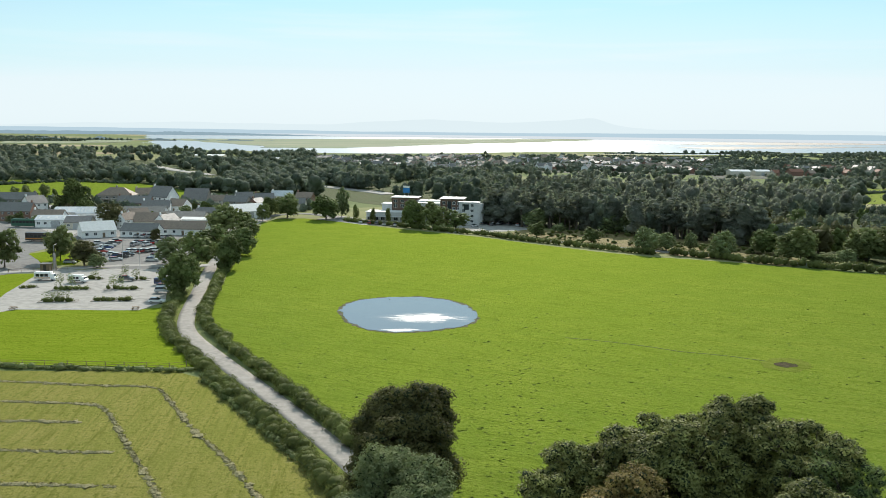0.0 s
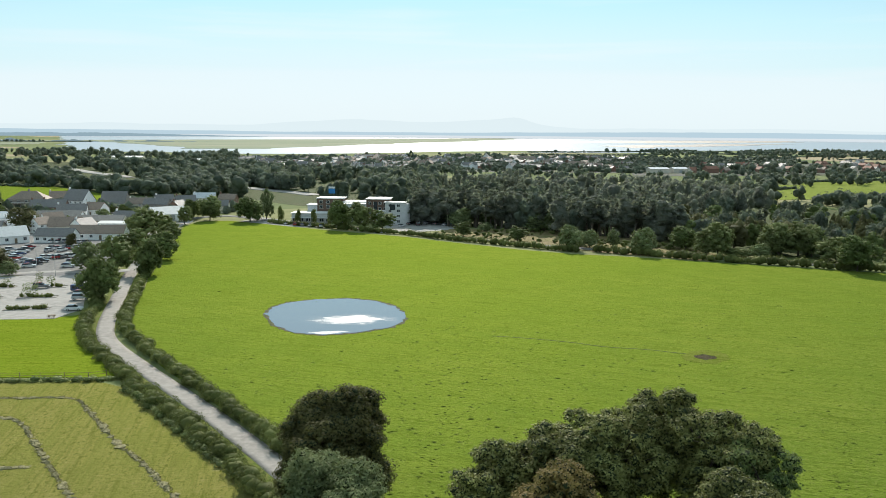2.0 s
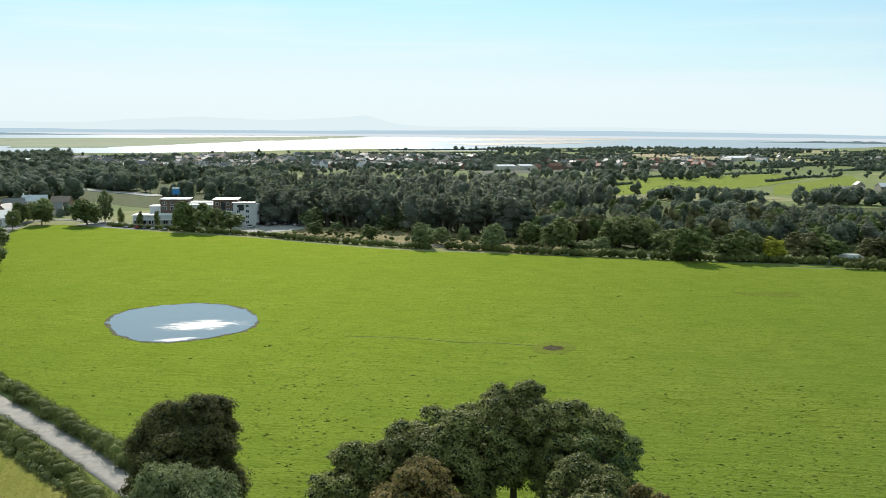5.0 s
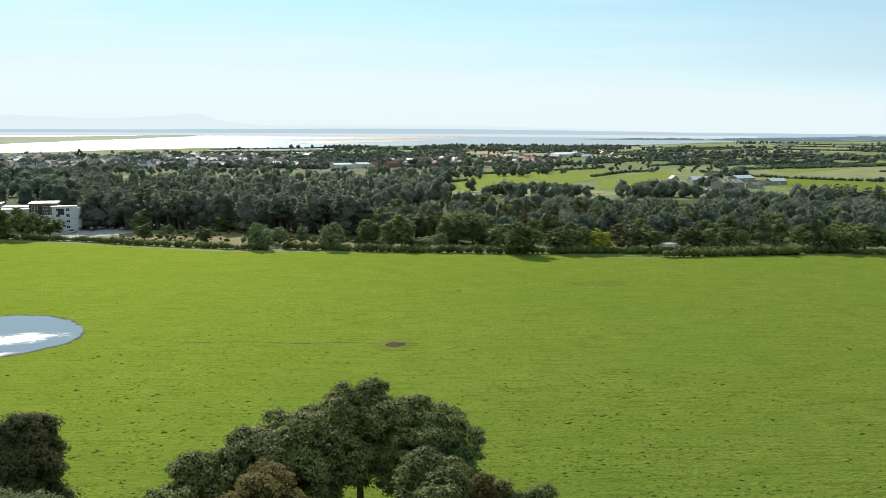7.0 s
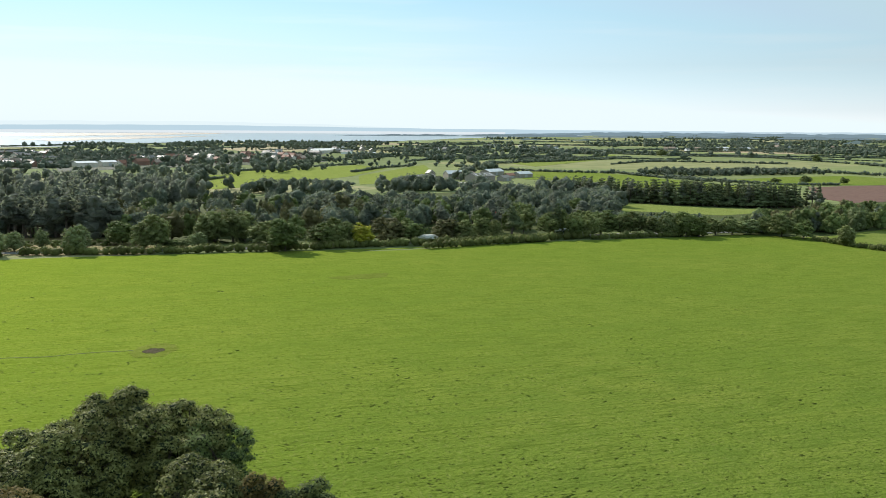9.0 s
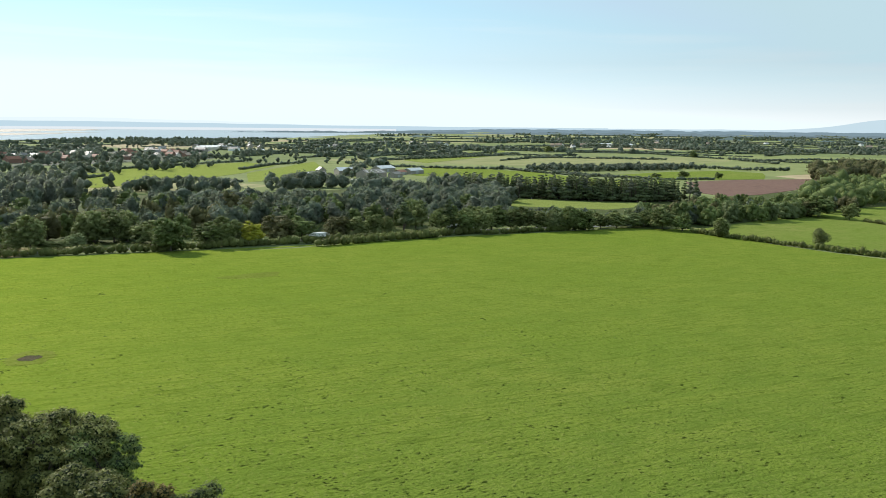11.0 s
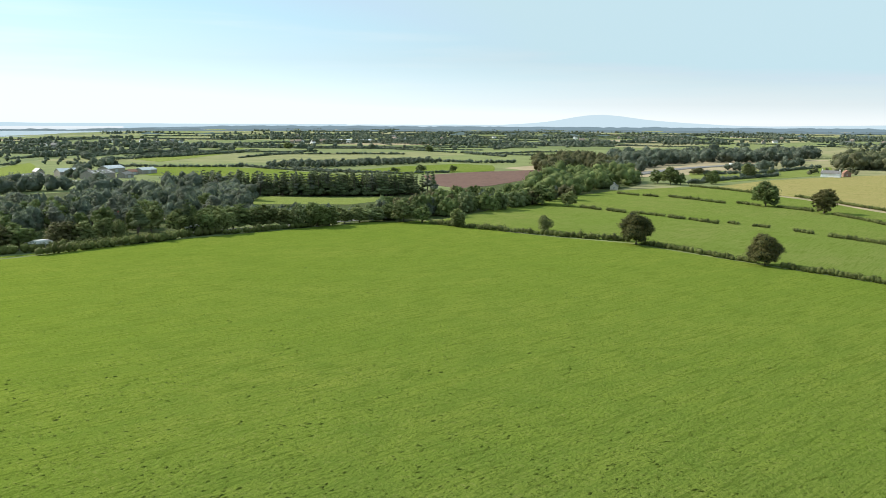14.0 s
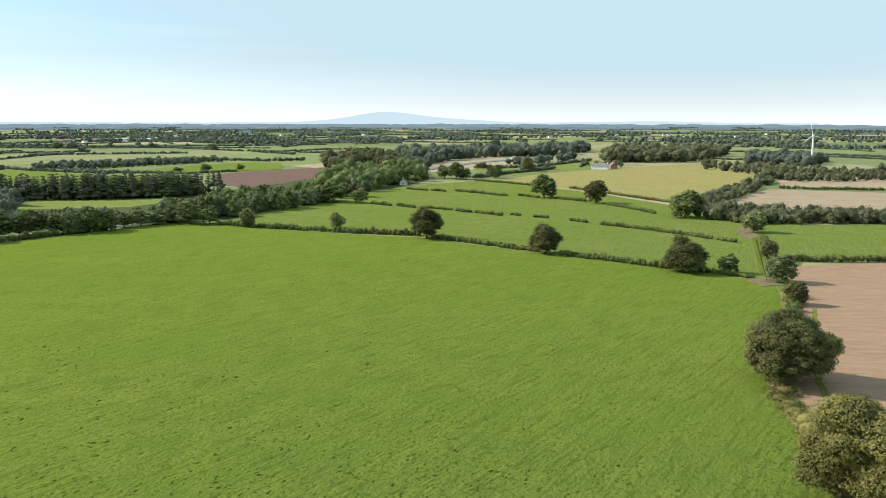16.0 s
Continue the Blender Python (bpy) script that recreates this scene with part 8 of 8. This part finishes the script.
def along(line):
    """The direction from the first point of a line to the last, in degrees."""
    return math.degrees(math.atan2(line[-1][1] - line[0][1], line[-1][0] - line[0][0]))


box_vehicle("lorry", "long white lorry on the road behind the hedge", "lorry", *(216.9, 251.3), along([(200.3, 257.4), (230.5, 244.8)]), 11, 2.4, 2.6, WHITE_PAINT, WHITE_PAINT, 0, 0.15, None, 1.8)
box_vehicle("coach", "white coach with dark windows on the road behind the hedge", "coach", *(272.2, 227.3), along([(264.7, 231.3), (283.7, 222.6)]), 11, 2.5, 3.3, WHITE_PAINT, WHITE_PAINT, 6, 0.15)
box_vehicle("van", "white box van on the road behind the hedge", "van", *(278.8, 226.4), along([(269.9, 229.2), (283, 224.6)]), 6.0, 2.1, 3.0, WHITE_PAINT, WHITE_PAINT, 0, 0.15, None, 1.4)
box_vehicle("lorry", "white lorry on the service road in the trees", "lorry", *(283.3, 294.4), -20, 13, 2.5, 3.8, WHITE_PAINT, WHITE_PAINT, 0, 0.2, None, 1.8)
box_vehicle("lorry", "red lorry on the service road in the trees", "lorry", *(295.4, 291.9), -20, 11, 2.5, 3.6, plain("red_lorry_paint", (0.35, 0.04, 0.03), 0.4, 0.4), WHITE_PAINT, 0, 0.2, None, 1.8)
box_vehicle("lorry", "white lorry on the main road", "lorry", *(914, 79.7), 10, 13, 2.6, 4.0, WHITE_PAINT, WHITE_PAINT, 0, 0.4, None, 1.8)


# ---- wind turbine ----
def turbine():
    h = 29.5
    ob = thing("wind_turbine", "white three-bladed wind turbine among the fields", "wind turbine", "", *(914.6, -224.2), 0, 90)
    part("tower", round_bar(bmesh.new(), (0, 0, 0), (0, 0, h), 1.2, 0.6, 20), TURBINE, ob)
    part("nacelle", boxed(-0.8, -1.6, h - 0.6, 0.8, 2.2, h + 0.9, 0.2), TURBINE, ob)
    part("hub", round_bar(bmesh.new(), (0, -2.6, h + 0.1), (0, -1.5, h + 0.1), 0.35, 0.75, 14), TURBINE, ob)
    for i in range(3):
        a = radians(78 + 120 * i)
        d, s = Vector((math.cos(a), 0, math.sin(a))), Vector((-math.sin(a), 0, math.cos(a)))
        c = Vector((0, -2.1, h + 0.1))
        bm = bmesh.new()
        rows = []
        for k, w in ((0.5, 0.35), (2.2, 0.75), (5, 0.62), (9, 0.40), (13, 0.14)):
            rows.append([bm.verts.new(c + d * k + s * w * q + Vector((0, e, 0))) for q, e in ((-0.4, 0), (0, -0.12), (0.6, 0), (0, 0.12))])
        for p, q in zip(rows, rows[1:]):
            for j in range(4):
                bm.faces.new((p[j], p[(j + 1) % 4], q[(j + 1) % 4], q[j]))
        bm.faces.new(rows[0])
        bm.faces.new(rows[-1])
        bmesh.ops.recalc_face_normals(bm, faces=bm.faces)
        part("blade", bm, TURBINE, ob)


turbine()


# ---- small things of the car park and the fields ----
for i, line in enumerate(([(-106, 230), (-97.7, 231.4)], [(-102.2, 214), (-94.3, 215.2)], [(-92.3, 231.7), (-83.8, 232.2)], [(-89.5, 216.2), (-80.3, 216.7)], [(-104.2, 247.1), (-100.4, 247.3)], [(-90, 247), (-86.4, 247.3)], [(-115.9, 231.9), (-113.3, 233.8)])):
    hedge(line, 2.0, 1.3, "planted bed of low round evergreen shrubs", LEAF_HEDGE, 10, 0.22, 120 + i, 0.5, "shrub_bed")
    n = Vector((line[1][0] - line[0][0], line[1][1] - line[0][1], 0))
    ob = thing("bed_kerb", "low concrete kerb round a planted bed", "kerb", "bed kerbs", (line[0][0] + line[1][0]) / 2, (line[0][1] + line[1][1]) / 2, 0.085, math.degrees(math.atan2(n.y, n.x)))
    for y in (-1.5, 1.4):
        part("kerb_stone", boxed(-n.length / 2 - 0.8, y, 0, n.length / 2 + 0.8, y + 0.12, 0.14, 0.02), STONE, ob)
    for x in (-n.length / 2 - 0.8, n.length / 2 + 0.68):
        part("kerb_stone", boxed(x, -1.38, 0, x + 0.12, 1.39, 0.14, 0.02), STONE, ob)
for i, (x, y) in enumerate([(-105.5, 231.7), (-103.1, 233.6), (-101.3, 215.5), (-98.8, 215.7), (-96.6, 215.8), (-91.1, 232.6), (-89.3, 233.6), (-93.6, 248.7), (-102.4, 248.1), (-90.7, 248.9)]):
    stand("sapling", x, y, (4.4 if i in (0, 1, 5, 6, 7) else 3.0) - 0.2 * (i % 3), 3.0, "with few leaves in a planted bed", "car park trees")


def picnic_table(x, y, turn):
    ob = thing("picnic_table", "weathered wooden picnic table on the grass edge", "picnic table", "picnic tables", x, y, 0.09, turn)
    for i in range(4):
        part("plank", boxed(-0.9, -0.36 + i * 0.185, 0.72, 0.9, -0.36 + i * 0.185 + 0.165, 0.76), WOOD, ob)
    for s in (-1, 1):
        part("bench", boxed(-0.9, s * 0.72 - 0.13, 0.43, 0.9, s * 0.72 + 0.13, 0.47), WOOD, ob)
        part("leg", round_bar(bmesh.new(), (s * 0.6, -0.75, 0), (s * 0.6, -0.2, 0.74), 0.05, 0.05, 4), WOOD, ob)
        part("leg", round_bar(bmesh.new(), (s * 0.6, 0.75, 0), (s * 0.6, 0.2, 0.74), 0.05, 0.05, 4), WOOD, ob)
        part("brace", boxed(s * 0.6 - 0.04, -0.8, 0.37, s * 0.6 + 0.04, 0.8, 0.43), WOOD, ob)


picnic_table(*(-75.3, 205.9), 5)
picnic_table(*(-104.6, 204.2), -4)


def pillar():
    ob = thing("stone_pillar", "slim grey standing stone on the lawn", "pillar", "", *(-121.5, 264.2), 0.09)
    part("base", boxed(-0.8, -0.8, 0, 0.8, 0.8, 0.4, 0.05), STONE, ob)
    bm = bmesh.new()
    bmesh.ops.create_cone(bm, cap_ends=True, segments=4, radius1=0.62, radius2=0.42, depth=4.6, matrix=Matrix.Translation((0, 0, 2.7)) @ Matrix.Rotation(0.78, 4, "Z"))
    part("shaft", bm, STONE, ob)


def kiosk():
    ob = thing("kiosk", "small dark wooden hut with flat roof", "hut", "", *(-122.7, 260.9), 0.09, 5)
    part("wall", boxed(-1.4, -1.1, 0, 1.4, 1.1, 2.2, 0.03), WOOD, ob)
    part("roof", boxed(-1.6, -1.3, 2.204, 1.6, 1.3, 2.4, 0.03), SLATE, ob)
    part("door", boxed(-0.45, -1.15, 0, 0.45, -1.06, 1.95), DARK_PAINT, ob)


pillar()
kiosk()


def post_fence(line, gap, label, rails=2, high=1.15):
    ob = tagged(new("fence"), label, "fence")
    pts = wander(line, gap, 0.0, 5)
    for x, y in pts:
        p = part("post", round_bar(bmesh.new(), (0, 0, -0.2), (0, 0, high), 0.07, 0.06, 6), WOOD, ob)
        p.location = (x, y, 0.07)
    for (x0, y0), (x1, y1) in zip(pts, pts[1:]):
        for i in range(rails):
            z = 0.07 + high * (0.45 + 0.42 * i)
            part("rail", round_bar(bmesh.new(), (x0, y0, z), (x1, y1, z), 0.03, 0.03, 4), WOOD, ob)
    return ob


post_fence([(-132.5, 257.1), (-125.9, 259.6), (-117.1, 263.4)], 2.4, "low wooden rail fence along the lawn")
post_fence([(-82.9, 155.8), (-70.1, 155.5), (-59.3, 155.2), (-50.7, 154.8), (-47.9, 156.1)], 3.5, "thin post and rail fence along the low hedge")
post_fence([(203.4, -47.6), (181.8, -43.3), (164.2, -40)], 3.0, "old post fence beside the ploughed field")


def field_gate(x, y, turn):
    ob = thing("field_gate", "grey metal five-bar field gate", "gate", "", x, y, 0.07, turn)
    for i in range(5):
        part("bar", round_bar(bmesh.new(), (-1.7, 0, 0.25 + i * 0.22), (1.7, 0, 0.25 + i * 0.22), 0.025, 0.025, 6), STEEL, ob)
    for px in (-1.7, 0, 1.7):
        part("upright", round_bar(bmesh.new(), (px, 0, 0.2), (px, 0, 1.18), 0.03, 0.03, 6), STEEL, ob)
    for px in (-1.9, 1.9):
        part("post", round_bar(bmesh.new(), (px, 0, -0.1), (px, 0, 1.4), 0.1, 0.09, 8), WOOD, ob)


field_gate(*(247, -51.2), -30)


def street_lamp(x, y, turn, high=8.0):
    ob = thing("street_lamp", "tall grey steel street lamp", "street lamp", "street lamps", x, y, 0.05, turn)
    part("pole", round_bar(bmesh.new(), (0, 0, 0), (0, 0, high), 0.09, 0.06, 8), STEEL, ob)
    part("arm", round_bar(bmesh.new(), (0, 0, high), (1.2, 0, high + 0.25), 0.05, 0.04, 6), STEEL, ob)
    part("lantern", boxed(1.0, -0.15, high + 0.15, 1.7, 0.15, high + 0.32, 0.04), STEEL, ob)


for i, (x, y) in enumerate([(-103.5, 273.4), (-95, 265), (-120.1, 261.1), (-51.5, 424), (17.1, 374.1)]):
    street_lamp(x, y, 40 * i)
